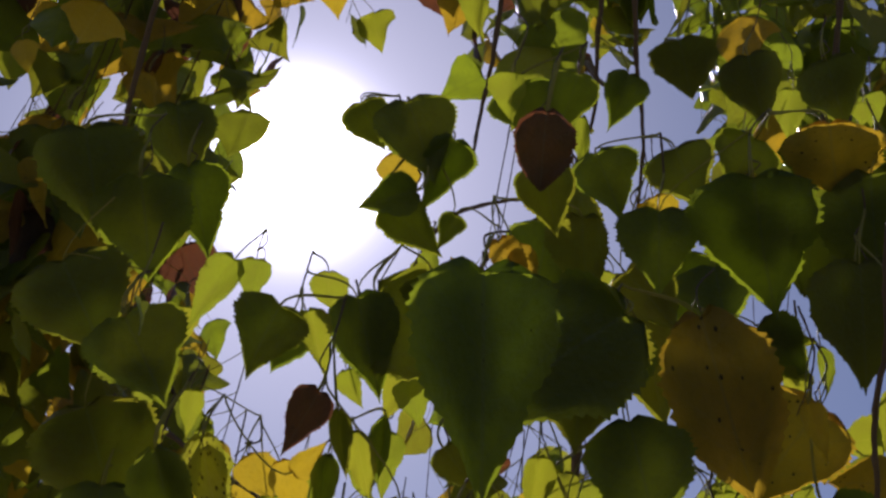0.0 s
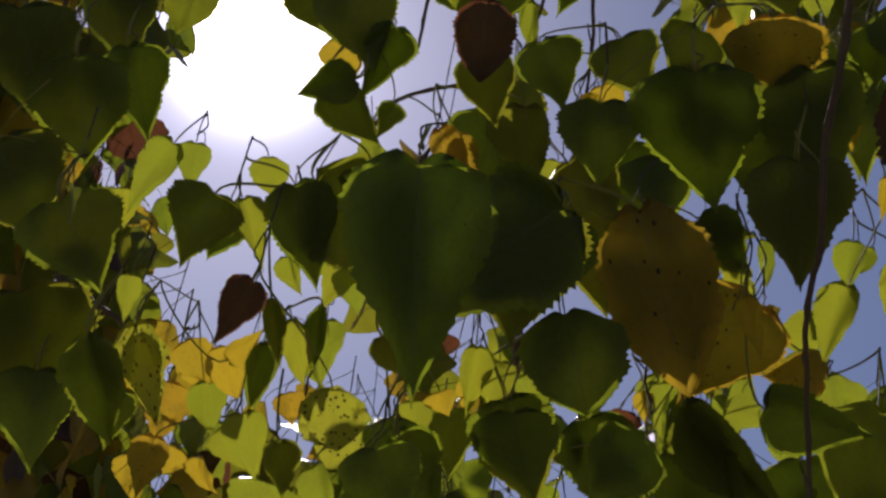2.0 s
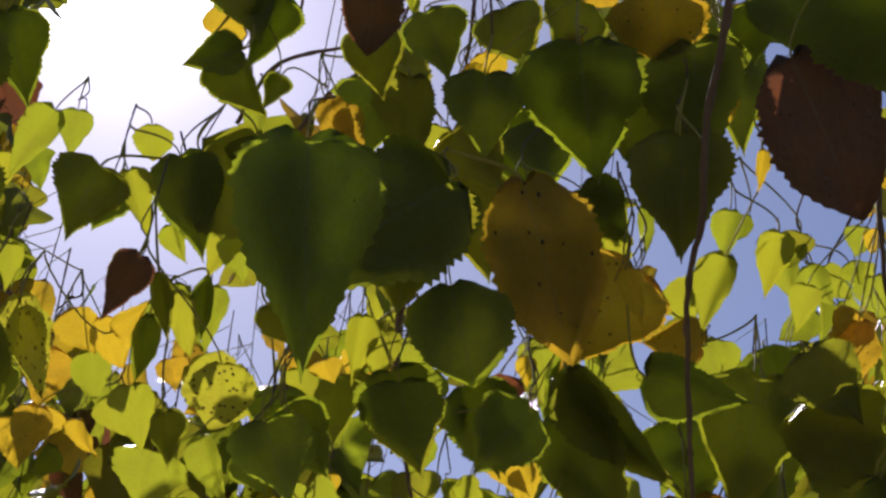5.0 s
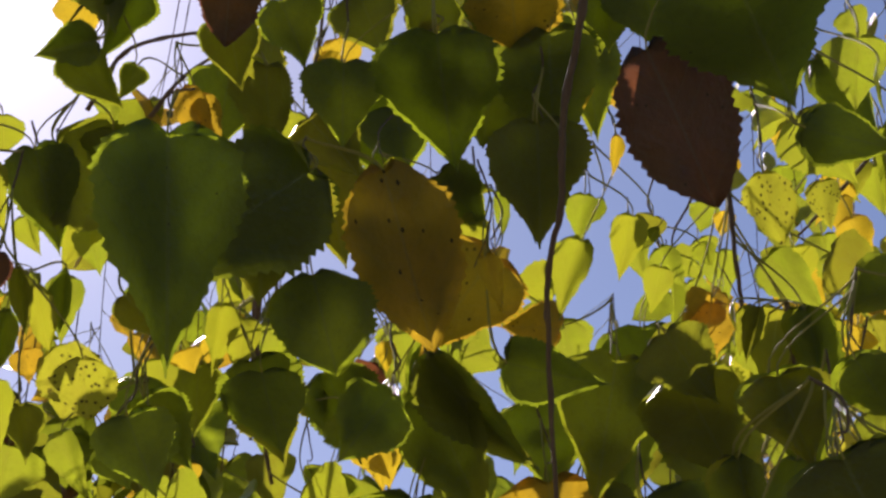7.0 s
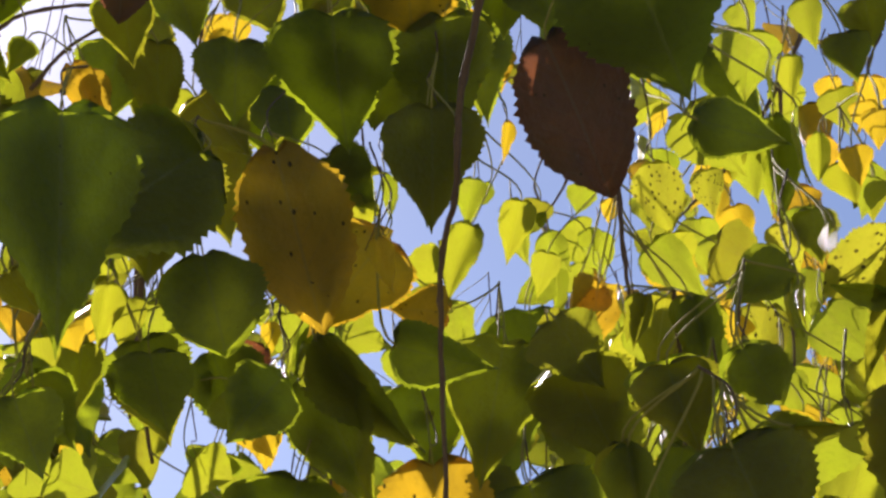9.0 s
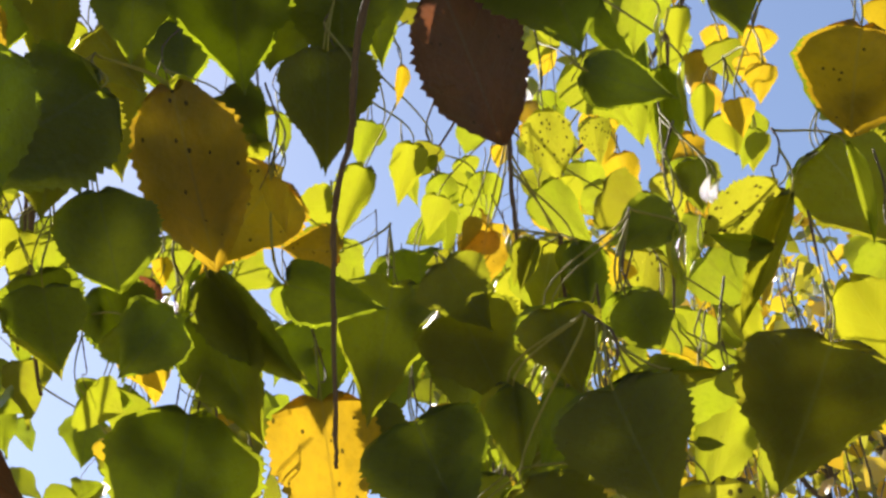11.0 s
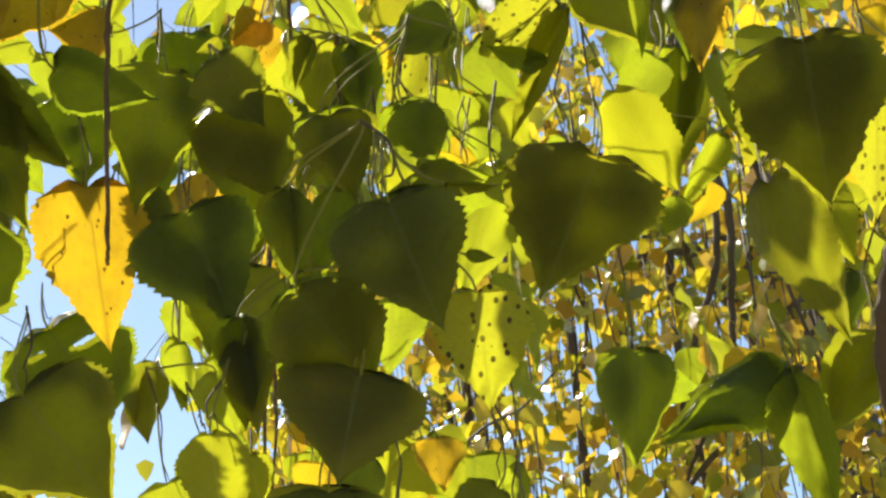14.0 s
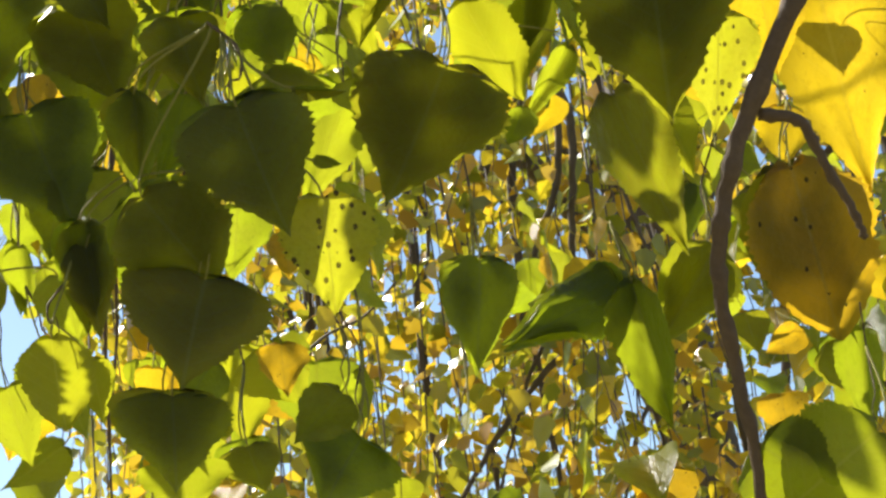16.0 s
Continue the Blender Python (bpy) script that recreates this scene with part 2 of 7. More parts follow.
class Twig:
    """A hanging twig: a thing whose parts are its stem and its leaves with their stalks."""

    def __init__(self, points, radius, label="slender brown hanging twig with autumn leaves", knobs=True):
        self.root = tagged(new("hanging_twig"), label, "twig", "hanging twigs of the cottonwood")
        self.root.location = points[0]
        self.base = Vector(points[0])
        self.line = smooth_line([Vector(p) - self.base for p in points], 7)
        rng = random.Random(round(points[0][0] * 1000))
        n = len(self.line)
        radii = [radius * (1 - 0.55 * i / n) * (1 + (0.28 if i % 5 == 2 else 0) * knobs) for i in range(n)]
        bent = [p + Vector((rng.uniform(-1, 1), rng.uniform(-1, 1), 0)) * radius * 0.22 for p in self.line]
        v, f = tube(bent, radii)
        part("stem", mesh_from("stem", v, f, BARK), self.root)
        self.line = bent

    def nearest(self, p):
        best = min(self.line, key=lambda q: (q - p).length + 0.6 * max(0, p.z - q.z + 0.01))
        return best

    def leaf(self, x, y, z, aim, face, length, width, kind, form=0, fine=True):
        """A leaf whose stalk ends at x, y, z. aim: heading and rise of the tip in degrees; face: those of the blade's normal."""
        yy = -way(*aim)
        zz = way(*face)
        xx = yy.cross(zz).normalized()
        zz = xx.cross(yy)
        p = Vector((x, y, z)) - self.base
        m = Matrix.Translation(p) @ Matrix((xx * width, yy * length, zz * length)).transposed().to_4x4()
        ob = part("leaf", blade(kind, form, fine), self.root, WORDS[kind], m)
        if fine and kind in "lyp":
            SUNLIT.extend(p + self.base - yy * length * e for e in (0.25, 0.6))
        # stalk: leaves the blade's base against the tip and bends over to the stem
        q = self.nearest(p + Vector((0, 0, 0.03)))
        gap = (q - p).length
        a, b = p + yy * min(0.3 * gap, 0.012), q + Vector((0, 0, -0.12 * gap))
        pts = []
        for i in range(9):
            t = i / 8
            pts.append((1 - t) ** 3 * p + 3 * t * (1 - t) ** 2 * a + 3 * t * t * (1 - t) * b + t ** 3 * q)
        inv = m.inverted()
        v, f = tube(pts, [0.0004 + 0.0002 * i / 8 for i in range(9)], 4)
        part("stalk", mesh_from("stalk", [inv @ w for w in v], f, STALK), ob)
        return ob


# ---- structure ----
bm = bmesh.new()
bmesh.ops.create_grid(bm, x_segments=60, y_segments=60, size=2500)
for v in bm.verts:
    v.co.z = 0.0 if v.co.length < 90 else noise.noise(v.co * 0.004) * 2.0
me = bpy.data.meshes.new("ground")
bm.to_mesh(me)
bm.free()
me.materials.append(ground_material())
tagged(new("ground", me), "dry autumn grass under the trees", "ground", kind="structure")

# ---- the near twigs, their leaves, and added leaves for shade and glints ----
twig_01 = Twig([(0.154, 0.374, 2.098), (0.157, 0.404, 2.052), (0.157, 0.428, 2.019), (0.161, 0.445, 1.993), (0.161, 0.463, 1.970), (0.166, 0.478, 1.947), (0.176, 0.503, 1.895), (0.179, 0.511, 1.884)], 0.0016)
twig_02 = Twig([(0.240, 0.436, 2.181), (0.250, 0.466, 2.135), (0.262, 0.504, 2.074), (0.267, 0.516, 2.038), (0.277, 0.533, 2.012)], 0.00175)
twig_03 = Twig([(0.571, 0.764, 2.469), (0.541, 0.813, 2.396), (0.519, 0.841, 2.368), (0.500, 0.864, 2.346)], 0.002)
twig_04 = Twig([(0.548, 0.763, 2.452), (0.566, 0.821, 2.344), (0.589, 0.873, 2.241), (0.597, 0.916, 2.152)], 0.0016)
twig_05 = Twig([(0.447, 0.297, 1.943), (0.441, 0.312, 1.920), (0.430, 0.340, 1.876), (0.427, 0.356, 1.844), (0.430, 0.366, 1.819), (0.442, 0.374, 1.782), (0.456, 0.385, 1.736), (0.467, 0.397, 1.695)], 0.0046)
twig_06 = Twig([(0.437, 0.338, 1.881), (0.451, 0.330, 1.878), (0.459, 0.329, 1.865), (0.473, 0.329, 1.842), (0.478, 0.329, 1.832)], 0.0028)
twig_07 = Twig([(0.378, 0.753, 2.038), (0.380, 0.767, 1.978), (0.387, 0.790, 1.917), (0.402, 0.818, 1.832)], 0.0017)
twig_08 = Twig([(-0.020, 0.765, 2.260), (-0.004, 0.741, 2.289), (0.025, 0.729, 2.300), (0.053, 0.723, 2.304), (0.078, 0.720, 2.303)], 0.0016)
twig_09 = Twig([(0.017, 0.762, 2.261), (0.032, 0.743, 2.280), (0.054, 0.728, 2.297), (0.072, 0.711, 2.316)], 0.0014)
twig_10 = Twig([(-0.198, 0.890, 2.223), (-0.158, 0.897, 2.206), (-0.123, 0.903, 2.189), (-0.095, 0.907, 2.178), (-0.072, 0.914, 2.165)], 0.002)
twig_11 = Twig([(0.089, 0.706, 2.159), (0.089, 0.733, 2.123), (0.095, 0.759, 2.090), (0.113, 0.792, 2.044)], 0.0022)
twig_12 = Twig([(0.081, 0.636, 2.548), (0.095, 0.697, 2.476), (0.105, 0.729, 2.439), (0.117, 0.760, 2.403), (0.121, 0.803, 2.359)], 0.002)
twig_13 = Twig([(0.065, 0.616, 2.494), (0.071, 0.681, 2.416), (0.077, 0.714, 2.378), (0.068, 0.747, 2.342)], 0.0018)
twig_14 = Twig([(0.001, 0.597, 2.437), (0.007, 0.656, 2.369), (0.006, 0.688, 2.332), (0.005, 0.710, 2.306)], 0.0018)
twig_15 = Twig([(0.263, 0.470, 1.985), (0.268, 0.480, 1.969), (0.282, 0.504, 1.919), (0.290, 0.530, 1.847)], 0.001)
twig_16 = Twig([(0.267, 0.480, 1.931), (0.270, 0.487, 1.915), (0.269, 0.492, 1.881), (0.277, 0.511, 1.831)], 0.001)
twig_17 = Twig([(0.152, 0.602, 2.054), (0.156, 0.611, 2.039), (0.162, 0.631, 2.001), (0.162, 0.650, 1.969)], 0.001)
twig_18 = Twig([(0.074, 0.711, 2.281), (0.087, 0.763, 2.212), (0.095, 0.799, 2.161), (0.106, 0.843, 2.098)], 0.0018)
twig_19 = Twig([(0.466, 0.924, 2.040), (0.476, 0.943, 1.990), (0.483, 0.973, 1.923)], 0.0016)
twig_20 = Twig([(0.778, 1.491, 3.044), (0.753, 1.563, 2.957), (0.738, 1.600, 2.914), (0.760, 1.624, 2.871)], 0.0022)
twig_23 = Twig([(-0.182, 0.601, 2.361), (-0.193, 0.656, 2.296), (-0.194, 0.712, 2.234), (-0.170, 0.755, 2.186), (-0.150, 0.810, 2.132)], 0.002)
twig_24 = Twig([(0.193, 0.548, 2.424), (0.200, 0.607, 2.344), (0.199, 0.650, 2.292), (0.206, 0.696, 2.239)], 0.002)
twig_23 = Twig([(0.151, 0.583, 2.355), (0.149, 0.590, 2.337), (0.143, 0.587, 2.318), (0.142, 0.585, 2.309), (0.145, 0.585, 2.301)], 0.0004)
twig_23.leaf(0.142, 0.577, 2.294, (35, -50), (-153, -40), 0.041, 0.035, "g", 0)
twig_24 = Twig([(0.108, 0.567, 2.330), (0.107, 0.573, 2.316), (0.104, 0.573, 2.302), (0.104, 0.570, 2.296), (0.102, 0.566, 2.288)], 0.0004)
twig_24.leaf(0.102, 0.564, 2.282, (28, -39), (-180, -48), 0.033, 0.037, "g", 3)
twig_25 = Twig([(0.052, 0.547, 2.247), (0.049, 0.545, 2.238), (0.050, 0.547, 2.229), (0.048, 0.543, 2.228), (0.050, 0.545, 2.219)], 0.0006)
twig_25.leaf(0.049, 0.542, 2.216, (-11, -41), (150, -47), 0.035, 0.027, "g", 0)
twig_13.leaf(0.092, 0.680, 2.381, (-12, -53), (159, -36), 0.037, 0.030, "g", 1)
twig_26 = Twig([(0.174, 0.540, 2.291), (0.171, 0.540, 2.277), (0.172, 0.535, 2.263), (0.173, 0.534, 2.258), (0.168, 0.532, 2.249)], 0.0006)
twig_26.leaf(0.170, 0.530, 2.244, (35, -31), (167, -47), 0.039, 0.037, "g", 0)
twig_27 = Twig([(0.012, 0.509, 2.215), (0.019, 0.500, 2.195), (0.017, 0.504, 2.178), (0.016, 0.501, 2.170), (0.017, 0.503, 2.160)], 0.0005)
twig_27.leaf(0.015, 0.498, 2.159, (5, -39), (-145, -47), 0.023, 0.019, "l", 1)
twig_28 = Twig([(0.193, 0.698, 2.470), (0.200, 0.695, 2.447), (0.198, 0.696, 2.428), (0.198, 0.694, 2.417), (0.206, 0.692, 2.407)], 0.0004)
twig_28.leaf(0.199, 0.690, 2.405, (7, -45), (-134, -38), 0.036, 0.024, "l", 0)
twig_28.leaf(0.238, 0.666, 2.384, (37, -31), (178, -52), 0.022, 0.022, "l", 0)
twig_29 = Twig([(-0.037, 0.514, 2.027), (-0.038, 0.515, 2.008), (-0.041, 0.511, 1.990), (-0.037, 0.509, 1.981), (-0.039, 0.513, 1.972)], 0.0005)
twig_29.leaf(-0.038, 0.501, 1.968, (-43, -62), (161, -26), 0.028, 0.017, "b", 0)
twig_29.leaf(-0.060, 0.500, 2.005, (-38, -59), (174, -27), 0.031, 0.031, "g", 6)
twig_30 = Twig([(-0.061, 0.577, 2.103), (-0.061, 0.571, 2.082), (-0.061, 0.566, 2.062), (-0.061, 0.563, 2.051), (-0.057, 0.572, 2.044)], 0.0005)
twig_30.leaf(-0.058, 0.553, 2.035, (-37, -53), (174, -33), 0.020, 0.019, "g", 1)
twig_30.leaf(-0.053, 0.536, 2.033, (52, -52), (168, -19), 0.030, 0.015, "l", 1)
twig_31 = Twig([(-0.093, 0.633, 2.162), (-0.091, 0.634, 2.153), (-0.094, 0.629, 2.142), (-0.090, 0.624, 2.140), (-0.088, 0.624, 2.132)], 0.0005)
twig_31.leaf(-0.091, 0.616, 2.125, (1, -53), (160, -35), 0.024, 0.017, "l", 0)
twig_30.leaf(-0.054, 0.603, 2.114, (16, -50), (163, -35), 0.017, 0.020, "l", 9)
twig_30.leaf(-0.034, 0.540, 2.049, (31, -41), (159, -36), 0.047, 0.032, "g", 0)
twig_32 = Twig([(-0.043, 0.644, 2.147), (-0.035, 0.647, 2.125), (-0.038, 0.643, 2.104), (-0.038, 0.640, 2.092), (-0.033, 0.651, 2.085)], 0.0006)
twig_32.leaf(-0.037, 0.627, 2.076, (40, -44), (-161, -44), 0.020, 0.013, "l", 1)
twig_32.leaf(-0.004, 0.623, 2.090, (-38, -54), (-160, -21), 0.038, 0.026, "l", 0)
twig_33 = Twig([(-0.084, 0.585, 2.020), (-0.087, 0.581, 2.008), (-0.086, 0.574, 1.997), (-0.087, 0.573, 1.995), (-0.092, 0.581, 1.986)], 0.0004)
twig_33.leaf(-0.085, 0.565, 1.982, (36, -52), (-173, -34), 0.041, 0.019, "p", 1)
twig_34 = Twig([(-0.073, 0.641, 2.052), (-0.071, 0.648, 2.043), (-0.077, 0.643, 2.036), (-0.074, 0.642, 2.037), (-0.080, 0.640, 2.026)], 0.0006)
twig_34.leaf(-0.074, 0.641, 2.028, (52, -39), (156, -16), 0.023, 0.021, "y", 5)
twig_34.leaf(-0.057, 0.620, 2.014, (40, -39), (173, -41), 0.025, 0.017, "y", 9)
twig_33.leaf(-0.047, 0.581, 1.984, (125, 37), (169, -44), 0.019, 0.012, "y", 1)
twig_35 = Twig([(-0.028, 0.590, 2.023), (-0.034, 0.593, 2.014), (-0.034, 0.584, 2.003), (-0.035, 0.579, 2.002), (-0.038, 0.580, 1.994)], 0.0006)
twig_35.leaf(-0.034, 0.570, 1.987, (2, -55), (173, -35), 0.028, 0.012, "g", 4)
twig_29.leaf(-0.030, 0.512, 1.969, (21, -40), (169, -45), 0.029, 0.009, "g", 1)
twig_35.leaf(-0.024, 0.565, 1.998, (43, -62), (-168, -25), 0.027, 0.013, "l", 9)
twig_35.leaf(-0.013, 0.561, 2.005, (4, -42), (-160, -47), 0.029, 0.010, "g", 4)
twig_36 = Twig([(-0.016, 0.784, 2.126), (-0.021, 0.787, 2.115), (-0.018, 0.782, 2.106), (-0.019, 0.780, 2.105), (-0.020, 0.788, 2.094)], 0.0004)
twig_36.leaf(-0.018, 0.778, 2.095, (75, -28), (-172, -37), 0.040, 0.036, "p", 9)
twig_34.leaf(-0.106, 0.634, 2.054, (7, -56), (151, -29), 0.023, 0.012, "l", 0)
twig_37 = Twig([(-0.156, 0.664, 2.183), (-0.153, 0.659, 2.166), (-0.152, 0.649, 2.150), (-0.152, 0.648, 2.142), (-0.149, 0.651, 2.135)], 0.0006)
twig_37.leaf(-0.149, 0.639, 2.127, (-14, -65), (-179, -24), 0.022, 0.012, "o", 1)
twig_38 = Twig([(0.033, 0.449, 2.125), (0.030, 0.442, 2.106), (0.029, 0.442, 2.091), (0.029, 0.442, 2.084), (0.024, 0.441, 2.073)], 0.0004)
twig_38.leaf(0.029, 0.439, 2.074, (6, -52), (176, -38), 0.031, 0.025, "b", 9)
twig_39 = Twig([(0.017, 0.544, 2.126), (0.021, 0.547, 2.115), (0.021, 0.542, 2.103), (0.021, 0.536, 2.101), (0.025, 0.541, 2.092)], 0.0004)
twig_39.leaf(0.022, 0.531, 2.087, (58, -48), (-172, -30), 0.036, 0.015, "o", 1)
twig_40 = Twig([(-0.009, 0.619, 2.173), (-0.008, 0.608, 2.162), (-0.009, 0.604, 2.148), (-0.007, 0.602, 2.144), (-0.005, 0.606, 2.138)], 0.0006)
twig_40.leaf(-0.008, 0.590, 2.127, (15, -37), (-159, -53), 0.020, 0.011, "l", 1)
twig_41 = Twig([(0.053, 0.604, 2.227), (0.057, 0.596, 2.213), (0.059, 0.595, 2.201), (0.057, 0.595, 2.197), (0.060, 0.600, 2.186)], 0.0006)
twig_41.leaf(0.057, 0.593, 2.187, (15, -54), (-179, -35), 0.066, 0.030, "g", 2)
twig_18.leaf(0.096, 0.702, 2.234, (-3, -38), (-139, -43), 0.027, 0.021, "l", 0)
twig_39.leaf(0.001, 0.505, 2.073, (-28, -54), (160, -35), 0.016, 0.012, "g", 6)
twig_42 = Twig([(-0.017, 0.508, 2.128), (-0.018, 0.502, 2.109), (-0.018, 0.501, 2.093), (-0.016, 0.499, 2.086), (-0.020, 0.499, 2.076)], 0.0006)
twig_42.leaf(-0.017, 0.498, 2.076, (-76, -19), (178, -39), 0.026, 0.019, "g", 1)
twig_43 = Twig([(-0.037, 0.569, 2.208), (-0.031, 0.575, 2.193), (-0.034, 0.565, 2.176), (-0.033, 0.562, 2.169), (-0.032, 0.564, 2.163)], 0.0005)
twig_43.leaf(-0.031, 0.553, 2.151, (40, -53), (179, -29), 0.025, 0.021, "y", 2)
twig_31.leaf(-0.102, 0.619, 2.125, (-39, -46), (-165, -29), 0.041, 0.021, "l", 0)
twig_44 = Twig([(-0.143, 0.800, 2.266), (-0.153, 0.794, 2.251), (-0.151, 0.784, 2.234), (-0.150, 0.781, 2.227), (-0.152, 0.785, 2.221)], 0.0004)
twig_44.leaf(-0.147, 0.770, 2.210, (4, -52), (176, -38), 0.024, 0.020, "l", 1)
twig_45 = Twig([(-0.138, 0.670, 2.115), (-0.138, 0.671, 2.101), (-0.132, 0.667, 2.088), (-0.132, 0.664, 2.084), (-0.134, 0.664, 2.075)], 0.0006)
twig_45.leaf(-0.131, 0.655, 2.070, (17, -66), (-168, -24), 0.013, 0.013, "l", 0)
twig_46 = Twig([(-0.054, 0.709, 2.055), (-0.048, 0.704, 2.043), (-0.049, 0.699, 2.030), (-0.049, 0.694, 2.027), (-0.045, 0.701, 2.018)], 0.0006)
twig_46.leaf(-0.049, 0.683, 2.013, (48, -33), (-178, -47), 0.028, 0.028, "l", 2)
twig_36.leaf(-0.031, 0.786, 2.101, (43, -52), (160, -19), 0.019, 0.020, "o", 1)
twig_32.leaf(-0.007, 0.629, 2.077, (49, -57), (164, -15), 0.023, 0.020, "l", 0)
twig_47 = Twig([(0.018, 0.655, 2.111), (0.014, 0.657, 2.091), (0.013, 0.649, 2.071), (0.016, 0.646, 2.061), (0.017, 0.649, 2.054)], 0.0005)
twig_47.leaf(0.015, 0.634, 2.046, (73, -41), (-177, -22), 0.027, 0.021, "g", 1)
twig_48 = Twig([(-0.092, 0.800, 2.134), (-0.097, 0.802, 2.122), (-0.096, 0.794, 2.110), (-0.099, 0.793, 2.107), (-0.093, 0.792, 2.097)], 0.0005)
twig_48.leaf(-0.096, 0.785, 2.094, (9, -73), (156, -14), 0.035, 0.030, "o", 3)
twig_49 = Twig([(-0.129, 0.579, 2.077), (-0.133, 0.569, 2.063), (-0.132, 0.568, 2.049), (-0.131, 0.565, 2.045), (-0.131, 0.573, 2.036)], 0.0006)
twig_49.leaf(-0.130, 0.558, 2.031, (50, -39), (153, -15), 0.043, 0.051, "g", 0)
twig_49.leaf(-0.142, 0.594, 2.007, (36, -43), (149, -23), 0.056, 0.060, "g", 3)
twig_49.leaf(-0.168, 0.572, 2.067, (46, -39), (162, -28), 0.049, 0.055, "g", 0)
twig_50 = Twig([(-0.145, 0.567, 2.165), (-0.147, 0.559, 2.144), (-0.142, 0.557, 2.126), (-0.142, 0.555, 2.117), (-0.147, 0.556, 2.107)], 0.0004)
twig_50.leaf(-0.142, 0.549, 2.104, (20, -34), (-162, -56), 0.047, 0.051, "g", 5)
twig_50.leaf(-0.174, 0.550, 2.129, (24, -42), (143, -28), 0.052, 0.054, "g", 0)
twig_51 = Twig([(-0.137, 0.612, 2.215), (-0.137, 0.607, 2.198), (-0.137, 0.609, 2.184), (-0.133, 0.607, 2.178), (-0.139, 0.612, 2.167)], 0.0005)
twig_51.leaf(-0.135, 0.605, 2.168, (34, -44), (159, -30), 0.049, 0.035, "g", 1)
twig_42.leaf(-0.027, 0.483, 2.113, (44, -46), (160, -23), 0.038, 0.039, "g", 0)
twig_42.leaf(-0.005, 0.495, 2.107, (-18, -44), (153, -46), 0.036, 0.023, "g", 6)
twig_42.leaf(-0.028, 0.508, 2.076, (73, -35), (-168, -34), 0.032, 0.021, "g", 3)
twig_43.leaf(-0.053, 0.552, 2.180, (37, -25), (178, -59), 0.027, 0.025, "g", 0)
twig_51.leaf(-0.150, 0.602, 2.207, (24, -45), (151, -31), 0.046, 0.040, "g", 0)
twig_52 = Twig([(-0.091, 0.536, 1.993), (-0.096, 0.541, 1.979), (-0.097, 0.540, 1.966), (-0.096, 0.535, 1.961), (-0.096, 0.545, 1.952)], 0.0005)
twig_52.leaf(-0.096, 0.530, 1.949, (39, -47), (-175, -38), 0.042, 0.025, "g", 4)
twig_53 = Twig([(-0.129, 0.613, 2.024), (-0.127, 0.618, 2.008), (-0.127, 0.614, 1.994), (-0.129, 0.611, 1.989), (-0.130, 0.613, 1.979)], 0.0004)
twig_53.leaf(-0.127, 0.605, 1.976, (18, -66), (-174, -24), 0.043, 0.038, "g", 0)
twig_13.leaf(0.068, 0.694, 2.350, (14, -34), (-150, -55), 0.038, 0.013, "l", 1)
twig_54 = Twig([(0.104, 0.649, 2.298), (0.105, 0.646, 2.276), (0.106, 0.639, 2.255), (0.107, 0.636, 2.243), (0.104, 0.641, 2.236)], 0.0004)
twig_54.leaf(0.104, 0.628, 2.226, (39, -35), (169, -42), 0.029, 0.022, "y", 1)
twig_55 = Twig([(0.187, 0.761, 2.464), (0.185, 0.768, 2.441), (0.179, 0.760, 2.418), (0.182, 0.759, 2.406), (0.178, 0.758, 2.399)], 0.0004)
twig_55.leaf(0.178, 0.749, 2.388, (30, -49), (166, -33), 0.048, 0.019, "l", 5)
twig_56 = Twig([(0.188, 0.550, 2.230), (0.186, 0.545, 2.216), (0.187, 0.541, 2.199), (0.186, 0.539, 2.193), (0.182, 0.547, 2.187)], 0.0006)
twig_56.leaf(0.182, 0.528, 2.176, (78, -35), (-166, -32), 0.021, 0.018, "l", 0)
twig_57 = Twig([(0.229, 0.662, 2.422), (0.234, 0.660, 2.400), (0.231, 0.655, 2.378), (0.231, 0.650, 2.366), (0.229, 0.651, 2.359)], 0.0005)
twig_57.leaf(0.228, 0.643, 2.349, (10, -30), (-163, -60), 0.015, 0.014, "l", 0)
twig_25.leaf(0.018, 0.554, 2.210, (42, -20), (-150, -69), 0.029, 0.036, "g", 2)
twig_58 = Twig([(0.022, 0.455, 2.023), (0.013, 0.449, 2.013), (0.015, 0.448, 2.002), (0.013, 0.444, 2.000), (0.017, 0.449, 1.992)], 0.0005)
twig_58.leaf(0.014, 0.438, 1.986, (20, -61), (169, -26), 0.085, 0.055, "g", 0)
twig_59 = Twig([(0.075, 0.518, 2.063), (0.073, 0.512, 2.053), (0.076, 0.503, 2.041), (0.075, 0.501, 2.039), (0.081, 0.505, 2.032)], 0.0004)
twig_59.leaf(0.073, 0.491, 2.023, (-66, -36), (-178, -27), 0.077, 0.056, "g", 3)
twig_60 = Twig([(-0.020, 0.548, 2.091), (-0.025, 0.557, 2.081), (-0.027, 0.553, 2.070), (-0.027, 0.549, 2.068), (-0.026, 0.556, 2.060)], 0.0004)
twig_60.leaf(-0.026, 0.542, 2.055, (60, -19), (168, -42), 0.053, 0.051, "g", 5)
twig_59.leaf(0.059, 0.518, 2.039, (13, -44), (158, -40), 0.057, 0.064, "g", 0)
twig_60.leaf(-0.004, 0.533, 2.060, (1, -39), (-159, -49), 0.021, 0.027, "g", 9)
twig_61 = Twig([(0.054, 0.616, 2.083), (0.057, 0.622, 2.067), (0.058, 0.620, 2.053), (0.060, 0.620, 2.048), (0.056, 0.618, 2.038)], 0.0005)
